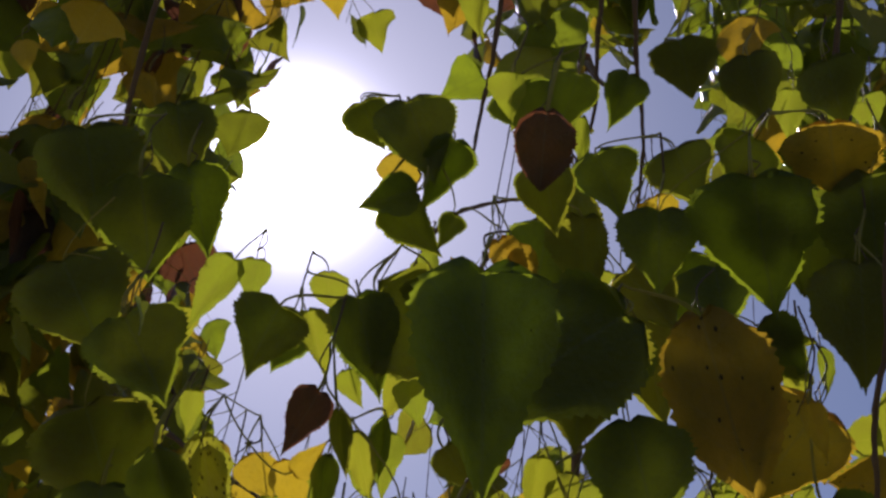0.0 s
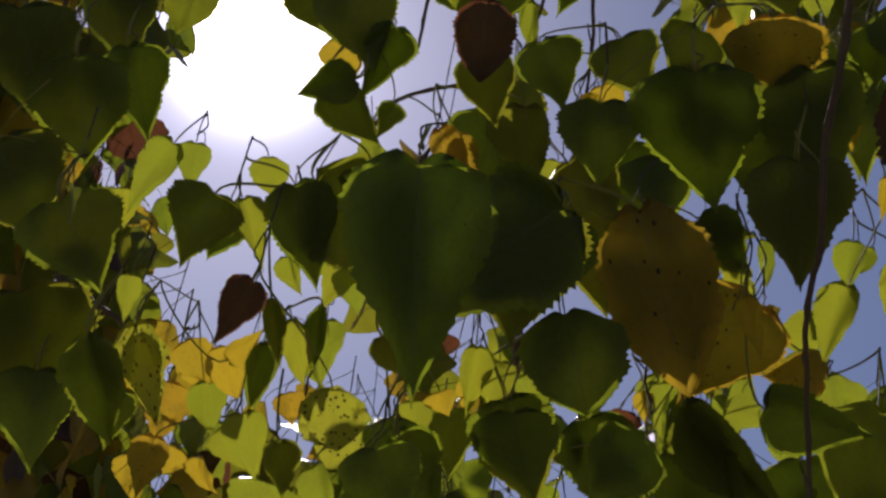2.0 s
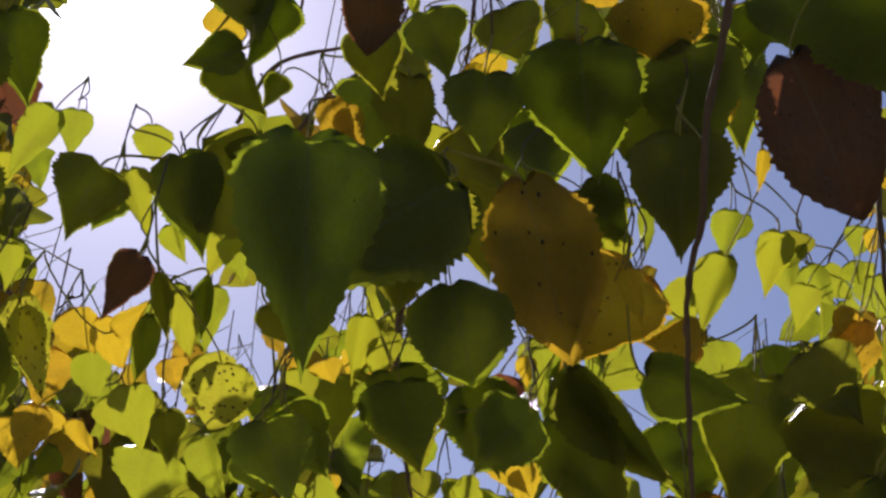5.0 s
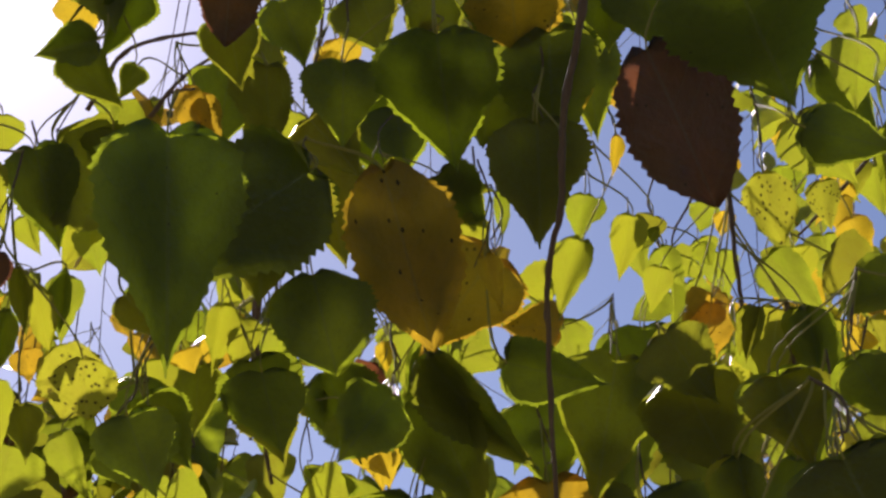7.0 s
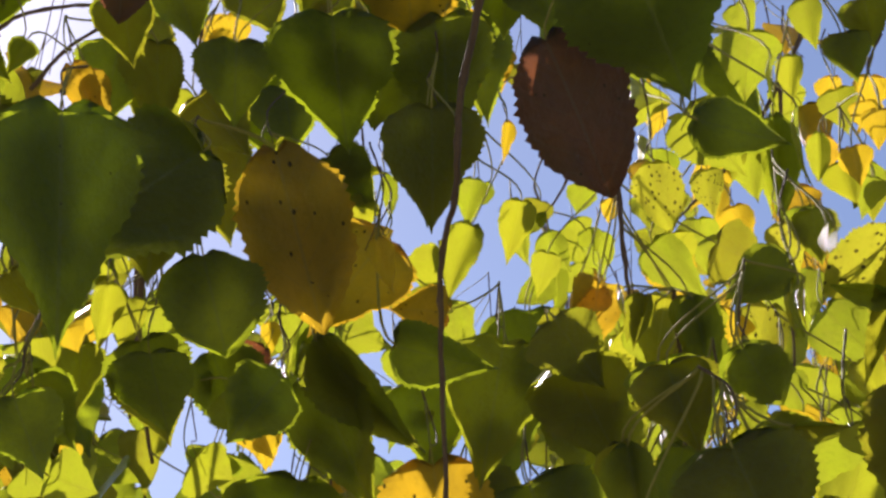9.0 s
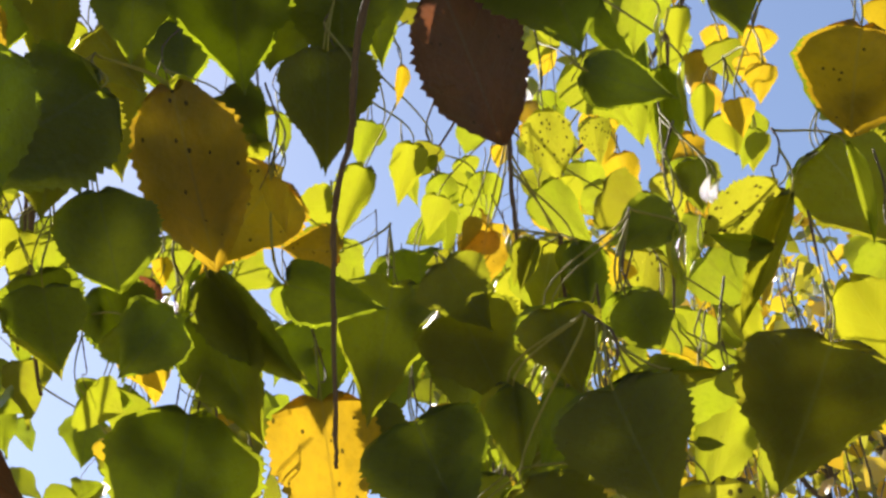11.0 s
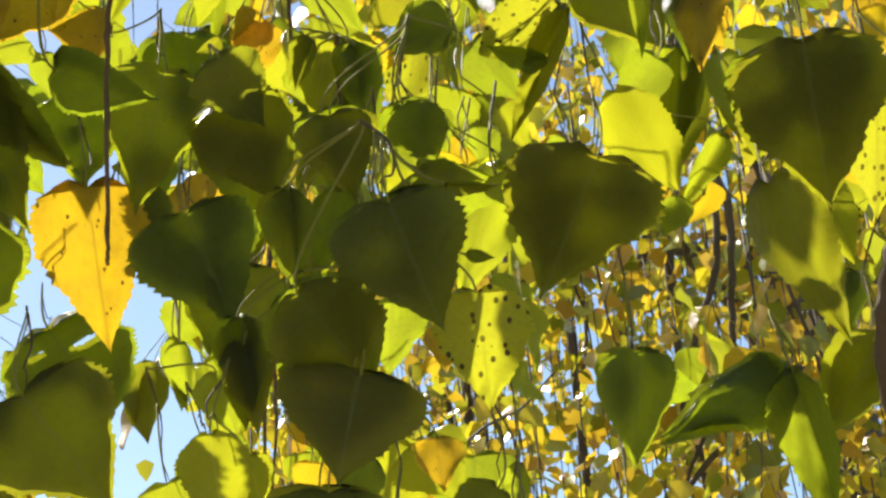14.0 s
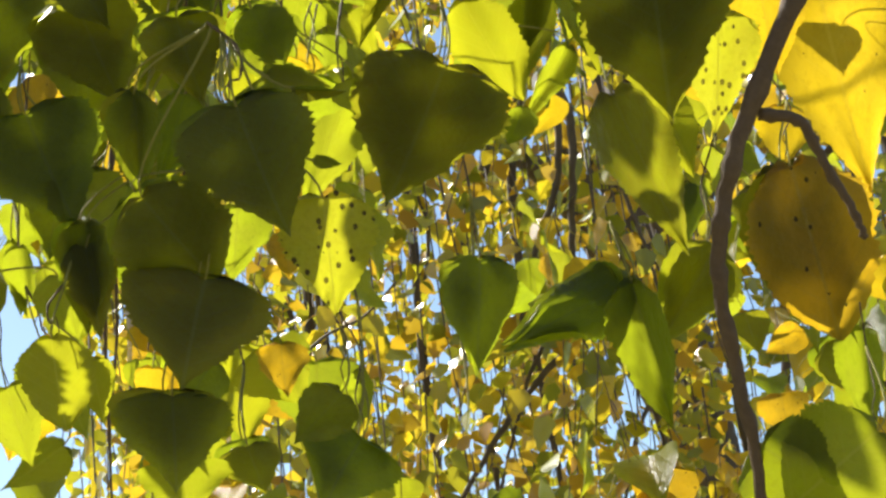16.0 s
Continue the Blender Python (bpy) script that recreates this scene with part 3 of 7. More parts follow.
twig_61.leaf(0.057, 0.614, 2.036, (8, -57), (166, -31), 0.033, 0.016, "l", 1)
twig_61.leaf(0.070, 0.628, 2.040, (-1, -62), (-157, -26), 0.028, 0.019, "l", 0)
twig_62 = Twig([(0.089, 0.673, 2.096), (0.092, 0.678, 2.086), (0.092, 0.668, 2.075), (0.091, 0.668, 2.073), (0.092, 0.667, 2.066)], 0.0005)
twig_62.leaf(0.089, 0.656, 2.058, (20, -59), (-178, -29), 0.025, 0.019, "l", 0)
twig_63 = Twig([(0.178, 0.741, 2.162), (0.175, 0.738, 2.150), (0.172, 0.740, 2.139), (0.172, 0.737, 2.137), (0.175, 0.743, 2.126)], 0.0006)
twig_63.leaf(0.171, 0.736, 2.127, (33, -48), (172, -34), 0.035, 0.036, "l", 0)
twig_47.leaf(0.046, 0.648, 2.031, (50, -60), (-150, -28), 0.012, 0.017, "y", 1)
twig_61.leaf(0.080, 0.625, 2.009, (49, -64), (-152, -24), 0.042, 0.040, "g", 0)
twig_62.leaf(0.055, 0.669, 2.036, (11, -54), (175, -35), 0.035, 0.025, "g", 0)
twig_47.leaf(0.026, 0.657, 2.016, (40, -66), (161, -13), 0.029, 0.032, "g", 3)
twig_64 = Twig([(0.029, 0.601, 2.004), (0.024, 0.601, 1.992), (0.028, 0.597, 1.981), (0.025, 0.598, 1.979), (0.021, 0.603, 1.968)], 0.0004)
twig_64.leaf(0.027, 0.593, 1.970, (58, -40), (-178, -34), 0.038, 0.031, "g", 1)
twig_65 = Twig([(0.221, 0.796, 2.212), (0.224, 0.797, 2.193), (0.223, 0.794, 2.175), (0.224, 0.787, 2.166), (0.225, 0.789, 2.159)], 0.0004)
twig_65.leaf(0.219, 0.779, 2.152, (96, -18), (-151, -50), 0.018, 0.035, "l", 5)
twig_66 = Twig([(0.213, 0.722, 2.235), (0.207, 0.725, 2.218), (0.209, 0.720, 2.201), (0.208, 0.713, 2.193), (0.213, 0.721, 2.186)], 0.0004)
twig_66.leaf(0.205, 0.705, 2.178, (-44, -45), (177, -37), 0.012, 0.020, "l", 0)
twig_35.leaf(-0.036, 0.577, 1.957, (44, -59), (-176, -24), 0.028, 0.019, "l", 0)
twig_67 = Twig([(-0.029, 0.668, 2.041), (-0.028, 0.677, 2.026), (-0.025, 0.672, 2.012), (-0.025, 0.668, 2.007), (-0.028, 0.666, 1.998)], 0.0006)
twig_67.leaf(-0.023, 0.658, 1.994, (34, -58), (160, -20), 0.026, 0.019, "g", 1)
twig_46.leaf(-0.026, 0.698, 1.995, (-13, -66), (175, -24), 0.028, 0.036, "l", 3)
twig_34.leaf(-0.062, 0.655, 2.017, (22, -44), (165, -40), 0.027, 0.019, "l", 1)
twig_46.leaf(-0.081, 0.680, 1.998, (-17, -61), (175, -28), 0.030, 0.019, "o", 1)
twig_33.leaf(-0.090, 0.589, 1.963, (9, -73), (169, -16), 0.024, 0.019, "g", 0)
twig_33.leaf(-0.084, 0.567, 1.978, (52, -61), (-166, -24), 0.038, 0.019, "p", 2)
twig_64.leaf(0.016, 0.586, 1.941, (54, -50), (-166, -33), 0.019, 0.021, "g", 0)
twig_68 = Twig([(0.283, 0.876, 2.239), (0.278, 0.872, 2.222), (0.278, 0.864, 2.205), (0.278, 0.861, 2.198), (0.279, 0.867, 2.189)], 0.0006)
twig_68.leaf(0.274, 0.854, 2.185, (45, -61), (-160, -27), 0.033, 0.022, "l", 1)
twig_62.leaf(0.117, 0.666, 2.041, (49, -43), (167, -27), 0.050, 0.041, "g", 1)
twig_69 = Twig([(0.151, 0.730, 2.080), (0.139, 0.722, 2.065), (0.142, 0.720, 2.049), (0.139, 0.714, 2.043), (0.145, 0.718, 2.035)], 0.0005)
twig_69.leaf(0.138, 0.702, 2.028, (85, -40), (-171, -16), 0.029, 0.017, "y", 0)
twig_70 = Twig([(0.233, 0.592, 2.157), (0.225, 0.586, 2.141), (0.226, 0.582, 2.126), (0.225, 0.579, 2.119), (0.228, 0.585, 2.111)], 0.0005)
twig_70.leaf(0.220, 0.573, 2.105, (4, -51), (-156, -37), 0.025, 0.016, "l", 1)
twig_70.leaf(0.242, 0.606, 2.132, (-17, -32), (-153, -49), 0.017, 0.010, "g", 4)
twig_70.leaf(0.240, 0.563, 2.089, (-3, -50), (-157, -37), 0.032, 0.018, "l", 0)
twig_70.leaf(0.262, 0.589, 2.113, (-12, -48), (-155, -35), 0.016, 0.017, "g", 0)
twig_71 = Twig([(0.281, 0.619, 2.174), (0.276, 0.626, 2.153), (0.277, 0.618, 2.132), (0.274, 0.613, 2.120), (0.283, 0.622, 2.113)], 0.0006)
twig_71.leaf(0.270, 0.602, 2.104, (55, -36), (-149, -51), 0.026, 0.017, "l", 1)
twig_71.leaf(0.292, 0.647, 2.112, (-29, -25), (-155, -52), 0.025, 0.018, "g", 4)
twig_72 = Twig([(0.158, 0.606, 2.290), (0.149, 0.609, 2.271), (0.150, 0.604, 2.252), (0.148, 0.602, 2.242), (0.147, 0.604, 2.235)], 0.0004)
twig_72.leaf(0.146, 0.592, 2.225, (-28, -23), (-139, -40), 0.014, 0.014, "y", 1)
twig_73 = Twig([(0.138, 0.836, 2.477), (0.135, 0.846, 2.455), (0.133, 0.840, 2.435), (0.130, 0.838, 2.424), (0.135, 0.843, 2.416)], 0.0005)
twig_73.leaf(0.130, 0.829, 2.409, (73, -40), (-164, -33), 0.035, 0.026, "y", 3)
twig_74 = Twig([(0.145, 0.557, 2.180), (0.141, 0.554, 2.167), (0.145, 0.548, 2.155), (0.143, 0.548, 2.151), (0.143, 0.546, 2.142)], 0.0005)
twig_74.leaf(0.141, 0.542, 2.139, (18, -55), (169, -32), 0.010, 0.010, "y", 0)
twig_75 = Twig([(0.151, 0.673, 2.298), (0.153, 0.672, 2.286), (0.150, 0.668, 2.273), (0.152, 0.665, 2.269), (0.157, 0.668, 2.261)], 0.0006)
twig_75.leaf(0.150, 0.659, 2.254, (5, -38), (-138, -45), 0.010, 0.008, "y", 0)
twig_76 = Twig([(0.181, 0.507, 2.194), (0.187, 0.511, 2.180), (0.184, 0.508, 2.165), (0.183, 0.504, 2.160), (0.179, 0.515, 2.152)], 0.0005)
twig_76.leaf(0.181, 0.499, 2.145, (19, -39), (-148, -50), 0.011, 0.018, "l", 1)
twig_77 = Twig([(0.118, 0.705, 2.236), (0.117, 0.708, 2.227), (0.117, 0.706, 2.214), (0.115, 0.700, 2.212), (0.122, 0.708, 2.205)], 0.0006)
twig_77.leaf(0.115, 0.691, 2.195, (23, -42), (-137, -47), 0.064, 0.051, "g", 0)
twig_77.leaf(0.097, 0.671, 2.168, (-4, -40), (-176, -50), 0.061, 0.049, "g", 0)
twig_75.leaf(0.128, 0.669, 2.225, (31, -35), (-146, -55), 0.057, 0.046, "g", 3)
twig_41.leaf(0.047, 0.594, 2.160, (-2, -52), (-174, -38), 0.042, 0.039, "g", 0)
twig_75.leaf(0.145, 0.659, 2.213, (35, -57), (-175, -29), 0.038, 0.047, "g", 0)
twig_56.leaf(0.171, 0.576, 2.196, (0, -61), (-162, -28), 0.041, 0.046, "g", 0)
twig_76.leaf(0.204, 0.519, 2.154, (29, -62), (-166, -27), 0.049, 0.030, "g", 0)
twig_78 = Twig([(0.190, 0.447, 2.150), (0.190, 0.451, 2.135), (0.186, 0.447, 2.120), (0.182, 0.440, 2.114), (0.181, 0.442, 2.106)], 0.0004)
twig_78.leaf(0.181, 0.436, 2.099, (25, -46), (175, -40), 0.025, 0.025, "g", 1)
twig_71.leaf(0.270, 0.629, 2.073, (31, -50), (-127, -37), 0.055, 0.053, "g", 0)
twig_79 = Twig([(0.243, 0.728, 2.112), (0.245, 0.728, 2.099), (0.247, 0.725, 2.089), (0.245, 0.725, 2.087), (0.248, 0.719, 2.076)], 0.0005)
twig_79.leaf(0.244, 0.721, 2.078, (42, -66), (177, -17), 0.050, 0.054, "g", 3)
twig_59.leaf(0.084, 0.531, 2.002, (45, -59), (174, -21), 0.042, 0.047, "g", 9)
twig_80 = Twig([(0.131, 0.492, 2.158), (0.122, 0.488, 2.139), (0.121, 0.487, 2.120), (0.124, 0.481, 2.110), (0.117, 0.483, 2.102)], 0.0005)
twig_80.leaf(0.120, 0.476, 2.096, (23, -37), (-140, -52), 0.062, 0.058, "g", 0)
twig_78.leaf(0.167, 0.468, 2.102, (18, -59), (-136, -28), 0.059, 0.049, "g", 0)
twig_76.leaf(0.157, 0.515, 2.118, (6, -43), (169, -46), 0.036, 0.041, "g", 3)
twig_80.leaf(0.147, 0.457, 2.116, (20, -41), (-167, -49), 0.030, 0.043, "o", 9)
twig_81 = Twig([(0.174, 0.337, 2.059), (0.179, 0.331, 2.040), (0.181, 0.330, 2.025), (0.180, 0.327, 2.018), (0.178, 0.324, 2.007)], 0.0004)
twig_81.leaf(0.179, 0.327, 2.007, (47, -34), (-143, -56), 0.055, 0.059, "g", 0)
twig_78.leaf(0.191, 0.424, 2.103, (37, -58), (-132, -32), 0.036, 0.034, "g", 1)
twig_82 = Twig([(0.277, 0.412, 2.113), (0.272, 0.407, 2.098), (0.272, 0.403, 2.081), (0.271, 0.400, 2.075), (0.271, 0.401, 2.067)], 0.0006)
twig_82.leaf(0.267, 0.395, 2.059, (16, -38), (-145, -51), 0.029, 0.025, "l", 2)
twig_39.leaf(0.058, 0.540, 2.118, (13, -48), (-144, -40), 0.043, 0.032, "g", 6)
twig_80.leaf(0.088, 0.513, 2.104, (14, -60), (-167, -30), 0.038, 0.037, "g", 0)
twig_41.leaf(0.087, 0.592, 2.137, (79, -41), (-174, -19), 0.037, 0.037, "g", 3)
twig_83 = Twig([(0.138, 0.628, 2.183), (0.129, 0.625, 2.166), (0.128, 0.617, 2.147), (0.129, 0.614, 2.139), (0.134, 0.624, 2.132)], 0.0005)
twig_83.leaf(0.127, 0.602, 2.122, (95, -25), (-162, -26), 0.025, 0.017, "l", 1)
twig_84 = Twig([(0.086, 0.567, 2.207), (0.090, 0.569, 2.188), (0.087, 0.563, 2.168), (0.084, 0.559, 2.157), (0.089, 0.567, 2.151)], 0.0004)
twig_84.leaf(0.084, 0.551, 2.140, (70, -20), (176, -37), 0.024, 0.013, "y", 1)
twig_74.leaf(0.130, 0.528, 2.154, (-9, -54), (-177, -36), 0.010, 0.010, "y", 0)
twig_74.leaf(0.135, 0.530, 2.125, (25, -55), (168, -29), 0.009, 0.009, "y", 1)
twig_85 = Twig([(0.263, 0.695, 2.392), (0.261, 0.700, 2.378), (0.263, 0.698, 2.364), (0.262, 0.693, 2.360), (0.263, 0.697, 2.351)], 0.0004)
twig_85.leaf(0.261, 0.689, 2.346, (17, -45), (180, -44), 0.018, 0.019, "l", 5)
twig_86 = Twig([(0.227, 0.535, 2.141), (0.218, 0.532, 2.129), (0.217, 0.525, 2.113), (0.215, 0.521, 2.108), (0.225, 0.534, 2.102)], 0.0004)
twig_86.leaf(0.212, 0.511, 2.090, (17, -39), (174, -49), 0.021, 0.007, "y", 1)
twig_39.leaf(0.030, 0.540, 2.093, (44, -45), (-174, -38), 0.027, 0.015, "o", 1)
twig_72.leaf(0.145, 0.625, 2.233, (16, -51), (-165, -39), 0.020, 0.014, "l", 0)
twig_76.leaf(0.200, 0.512, 2.122, (13, -35), (-168, -55), 0.016, 0.007, "y", 1)
twig_38.leaf(0.033, 0.473, 2.078, (26, -40), (-166, -49), 0.030, 0.025, "g", 0)
twig_84.leaf(0.060, 0.530, 2.150, (49, -44), (169, -27), 0.033, 0.034, "g", 1)
twig_84.leaf(0.099, 0.541, 2.174, (51, -53), (-148, -35), 0.032, 0.036, "g", 0)
twig_80.leaf(0.131, 0.516, 2.163, (-29, -48), (164, -41), 0.027, 0.034, "g", 3)
twig_29.leaf(-0.001, 0.519, 1.939, (15, -49), (-169, -41), 0.023, 0.025, "p", 9)
twig_87 = Twig([(0.025, 0.526, 1.965), (0.020, 0.531, 1.949), (0.020, 0.529, 1.937), (0.019, 0.529, 1.932), (0.014, 0.525, 1.921)], 0.0006)
twig_87.leaf(0.018, 0.526, 1.922, (61, -57), (178, -17), 0.032, 0.032, "g", 0)
twig_88 = Twig([(-0.022, 0.703, 2.139), (-0.016, 0.702, 2.123), (-0.013, 0.701, 2.108), (-0.016, 0.698, 2.103), (-0.013, 0.706, 2.093)], 0.0006)
twig_88.leaf(-0.014, 0.694, 2.091, (12, -67), (178, -23), 0.034, 0.020, "l", 1)
twig_89 = Twig([(0.070, 0.583, 2.042), (0.076, 0.589, 2.021), (0.073, 0.582, 2.001), (0.072, 0.579, 1.991), (0.075, 0.589, 1.982)], 0.0004)
twig_89.leaf(0.072, 0.569, 1.976, (31, -45), (-143, -45), 0.037, 0.039, "g", 0)
twig_90 = Twig([(0.143, 0.688, 2.102), (0.150, 0.682, 2.086), (0.145, 0.682, 2.071), (0.144, 0.679, 2.065), (0.143, 0.683, 2.056)], 0.0005)
twig_90.leaf(0.144, 0.671, 2.052, (-53, -47), (-154, -10), 0.030, 0.022, "b", 4)
twig_90.leaf(0.155, 0.673, 2.076, (28, -61), (168, -22), 0.031, 0.022, "l", 0)
twig_90.leaf(0.147, 0.671, 2.068, (17, -59), (-167, -31), 0.016, 0.011, "y", 1)
twig_11.leaf(0.093, 0.704, 2.091, (57, -46), (167, -18), 0.026, 0.020, "l", 0)
twig_63.leaf(0.148, 0.753, 2.102, (6, -70), (-174, -20), 0.019, 0.019, "l", 3)
twig_91 = Twig([(0.128, 0.571, 2.024), (0.126, 0.569, 2.004), (0.129, 0.562, 1.987), (0.126, 0.562, 1.979), (0.131, 0.570, 1.968)], 0.0006)
twig_91.leaf(0.126, 0.561, 1.970, (-62, -51), (175, -24), 0.038, 0.033, "g", 5)
twig_92 = Twig([(0.191, 0.839, 2.153), (0.181, 0.844, 2.134), (0.183, 0.833, 2.116), (0.183, 0.829, 2.107), (0.181, 0.832, 2.099)], 0.0006)
twig_92.leaf(0.180, 0.819, 2.092, (38, -57), (-166, -31), 0.025, 0.022, "y", 0)
twig_69.leaf(0.178, 0.712, 2.072, (28, -54), (-153, -36), 0.027, 0.024, "g", 0)
twig_63.leaf(0.206, 0.733, 2.111, (99, -19), (-163, -23), 0.027, 0.019, "l", 2)
twig_62.leaf(0.109, 0.672, 2.031, (71, -55), (-153, -26), 0.016, 0.017, "g", 3)
twig_64.leaf(-0.004, 0.588, 1.945, (66, -61), (-156, -22), 0.030, 0.015, "l", 1)
twig_93 = Twig([(0.057, 0.730, 2.047), (0.058, 0.722, 2.034), (0.062, 0.721, 2.022), (0.059, 0.721, 2.020), (0.062, 0.724, 2.009)], 0.0006)
twig_93.leaf(0.061, 0.717, 2.009, (18, -58), (-161, -32), 0.012, 0.012, "y", 0)
twig_64.leaf(0.044, 0.629, 1.945, (99, -18), (-163, -25), 0.022, 0.030, "l", 0)
twig_94 = Twig([(0.109, 0.678, 2.032), (0.113, 0.683, 2.016), (0.115, 0.680, 2.001), (0.112, 0.675, 1.996), (0.119, 0.681, 1.986)], 0.0004)
twig_94.leaf(0.113, 0.670, 1.984, (79, -20), (-170, -45), 0.022, 0.031, "l", 1)
twig_83.leaf(0.152, 0.590, 2.111, (101, -3), (-164, -58), 0.027, 0.014, "l", 5)
twig_95 = Twig([(0.200, 0.652, 2.193), (0.197, 0.651, 2.179), (0.199, 0.642, 2.164), (0.196, 0.639, 2.158), (0.198, 0.643, 2.151)], 0.0004)
twig_95.leaf(0.193, 0.628, 2.142, (32, -46), (180, -39), 0.024, 0.009, "l", 4)
twig_96 = Twig([(0.175, 0.611, 2.155), (0.179, 0.618, 2.139), (0.179, 0.610, 2.122), (0.178, 0.606, 2.115), (0.173, 0.611, 2.108)], 0.0006)
twig_96.leaf(0.174, 0.596, 2.099, (-35, -53), (-176, -30), 0.017, 0.015, "l", 1)
twig_83.leaf(0.150, 0.584, 2.110, (65, -29), (-170, -46), 0.037, 0.033, "g", 0)
twig_62.leaf(0.070, 0.683, 2.073, (38, -50), (-163, -38), 0.023, 0.017, "l", 0)
twig_97 = Twig([(0.339, 0.456, 2.190), (0.339, 0.454, 2.175), (0.335, 0.449, 2.158), (0.334, 0.444, 2.151), (0.333, 0.456, 2.145)], 0.0005)
twig_97.leaf(0.328, 0.437, 2.133, (40, -63), (-126, -27), 0.024, 0.016, "l", 0)
twig_97.leaf(0.361, 0.454, 2.137, (39, -50), (-139, -40), 0.024, 0.022, "g", 0)
twig_98 = Twig([(0.463, 0.599, 2.297), (0.453, 0.594, 2.275), (0.453, 0.590, 2.255), (0.451, 0.587, 2.244), (0.460, 0.592, 2.236)], 0.0005)
twig_98.leaf(0.447, 0.580, 2.229, (43, -64), (-128, -26), 0.027, 0.024, "l", 0)
twig_97.leaf(0.297, 0.445, 2.128, (76, -54), (-152, -26), 0.016, 0.016, "l", 0)
twig_99 = Twig([(0.405, 0.557, 2.261), (0.406, 0.563, 2.249), (0.407, 0.561, 2.238), (0.409, 0.563, 2.236), (0.413, 0.558, 2.225)], 0.0006)
twig_99.leaf(0.406, 0.559, 2.225, (11, -57), (-133, -28), 0.028, 0.016, "l", 1)
twig_97.leaf(0.367, 0.444, 2.151, (39, -49), (-148, -40), 0.024, 0.022, "g", 1)
twig_100 = Twig([(0.280, 0.689, 2.118), (0.284, 0.694, 2.109), (0.283, 0.689, 2.100), (0.281, 0.688, 2.099), (0.289, 0.693, 2.090)], 0.0006)
twig_100.leaf(0.280, 0.680, 2.086, (11, -55), (-141, -32), 0.085, 0.059, "g", 0)
twig_101 = Twig([(0.312, 0.644, 2.086), (0.314, 0.644, 2.070), (0.309, 0.645, 2.056), (0.307, 0.641, 2.050), (0.306, 0.645, 2.040)], 0.0006)
twig_101.leaf(0.307, 0.638, 2.039, (23, -58), (-178, -30), 0.060, 0.056, "g", 3)
twig_02.leaf(0.300, 0.528, 2.014, (17, -67), (-138, -21), 0.075, 0.042, "g", 0)
twig_81.leaf(0.164, 0.364, 1.998, (54, -45), (179, -30), 0.059, 0.046, "b", 9)
twig_102 = Twig([(0.280, 0.563, 2.155), (0.284, 0.555, 2.132), (0.283, 0.554, 2.112), (0.281, 0.549, 2.101), (0.278, 0.555, 2.092)], 0.0006)
twig_102.leaf(0.280, 0.546, 2.088, (5, -59), (-144, -28), 0.012, 0.011, "y", 4)
twig_89.leaf(0.069, 0.577, 1.986, (45, -49), (176, -30), 0.042, 0.038, "g", 0)
twig_69.leaf(0.155, 0.714, 2.033, (27, -62), (-168, -27), 0.024, 0.018, "y", 1)
twig_103 = Twig([(0.433, 0.768, 2.300), (0.440, 0.772, 2.282), (0.435, 0.763, 2.265), (0.437, 0.762, 2.257), (0.434, 0.764, 2.249)], 0.0005)
twig_103.leaf(0.429, 0.751, 2.241, (33, -45), (-171, -43), 0.036, 0.031, "l", 0)
twig_02.leaf(0.296, 0.486, 2.025, (91, -21), (-172, -18), 0.027, 0.030, "g", 2)
twig_104 = Twig([(0.394, 0.513, 2.151), (0.395, 0.513, 2.137), (0.392, 0.517, 2.124), (0.392, 0.513, 2.121), (0.393, 0.517, 2.110)], 0.0006)
twig_104.leaf(0.388, 0.511, 2.110, (41, -45), (-111, -41), 0.023, 0.022, "l", 1)
twig_104.leaf(0.388, 0.485, 2.128, (34, -59), (-158, -31), 0.017, 0.017, "y", 0)
twig_105 = Twig([(0.368, 0.575, 2.080), (0.377, 0.570, 2.057), (0.377, 0.569, 2.039), (0.374, 0.569, 2.029), (0.380, 0.570, 2.019)], 0.0005)
twig_105.leaf(0.373, 0.565, 2.019, (63, -67), (-140, -22), 0.023, 0.019, "l", 0)
twig_02.leaf(0.291, 0.464, 2.115, (78, -40), (-117, -49), 0.041, 0.025, "g", 5)
twig_15.leaf(0.314, 0.492, 1.941, (110, -7), (-156, -30), 0.027, 0.014, "g", 5)
twig_105.leaf(0.383, 0.556, 1.986, (-9, -48), (-157, -38), 0.033, 0.042, "l", 0)
twig_106 = Twig([(0.263, 0.446, 1.947), (0.265, 0.448, 1.927), (0.263, 0.443, 1.908), (0.258, 0.439, 1.898), (0.270, 0.443, 1.890)], 0.0005)
twig_106.leaf(0.254, 0.428, 1.884, (103, -34), (-162, -7), 0.022, 0.041, "g", 9)
twig_105.leaf(0.343, 0.569, 2.055, (-33, -36), (-151, -34), 0.021, 0.019, "l", 0)
twig_02.leaf(0.268, 0.545, 2.036, (-47, -41), (-169, -31), 0.019, 0.021, "o", 1)
twig_107 = Twig([(0.306, 0.685, 2.174), (0.312, 0.680, 2.164), (0.312, 0.681, 2.156), (0.311, 0.681, 2.156), (0.316, 0.678, 2.145)], 0.0005)
twig_107.leaf(0.308, 0.676, 2.145, (26, -47), (173, -38), 0.039, 0.009, "l", 4)
twig_108 = Twig([(0.397, 0.788, 2.244), (0.408, 0.791, 2.221), (0.402, 0.785, 2.198), (0.400, 0.782, 2.186), (0.407, 0.791, 2.178)], 0.0005)
twig_108.leaf(0.394, 0.772, 2.170, (76, -36), (-175, -25), 0.039, 0.030, "l", 3)
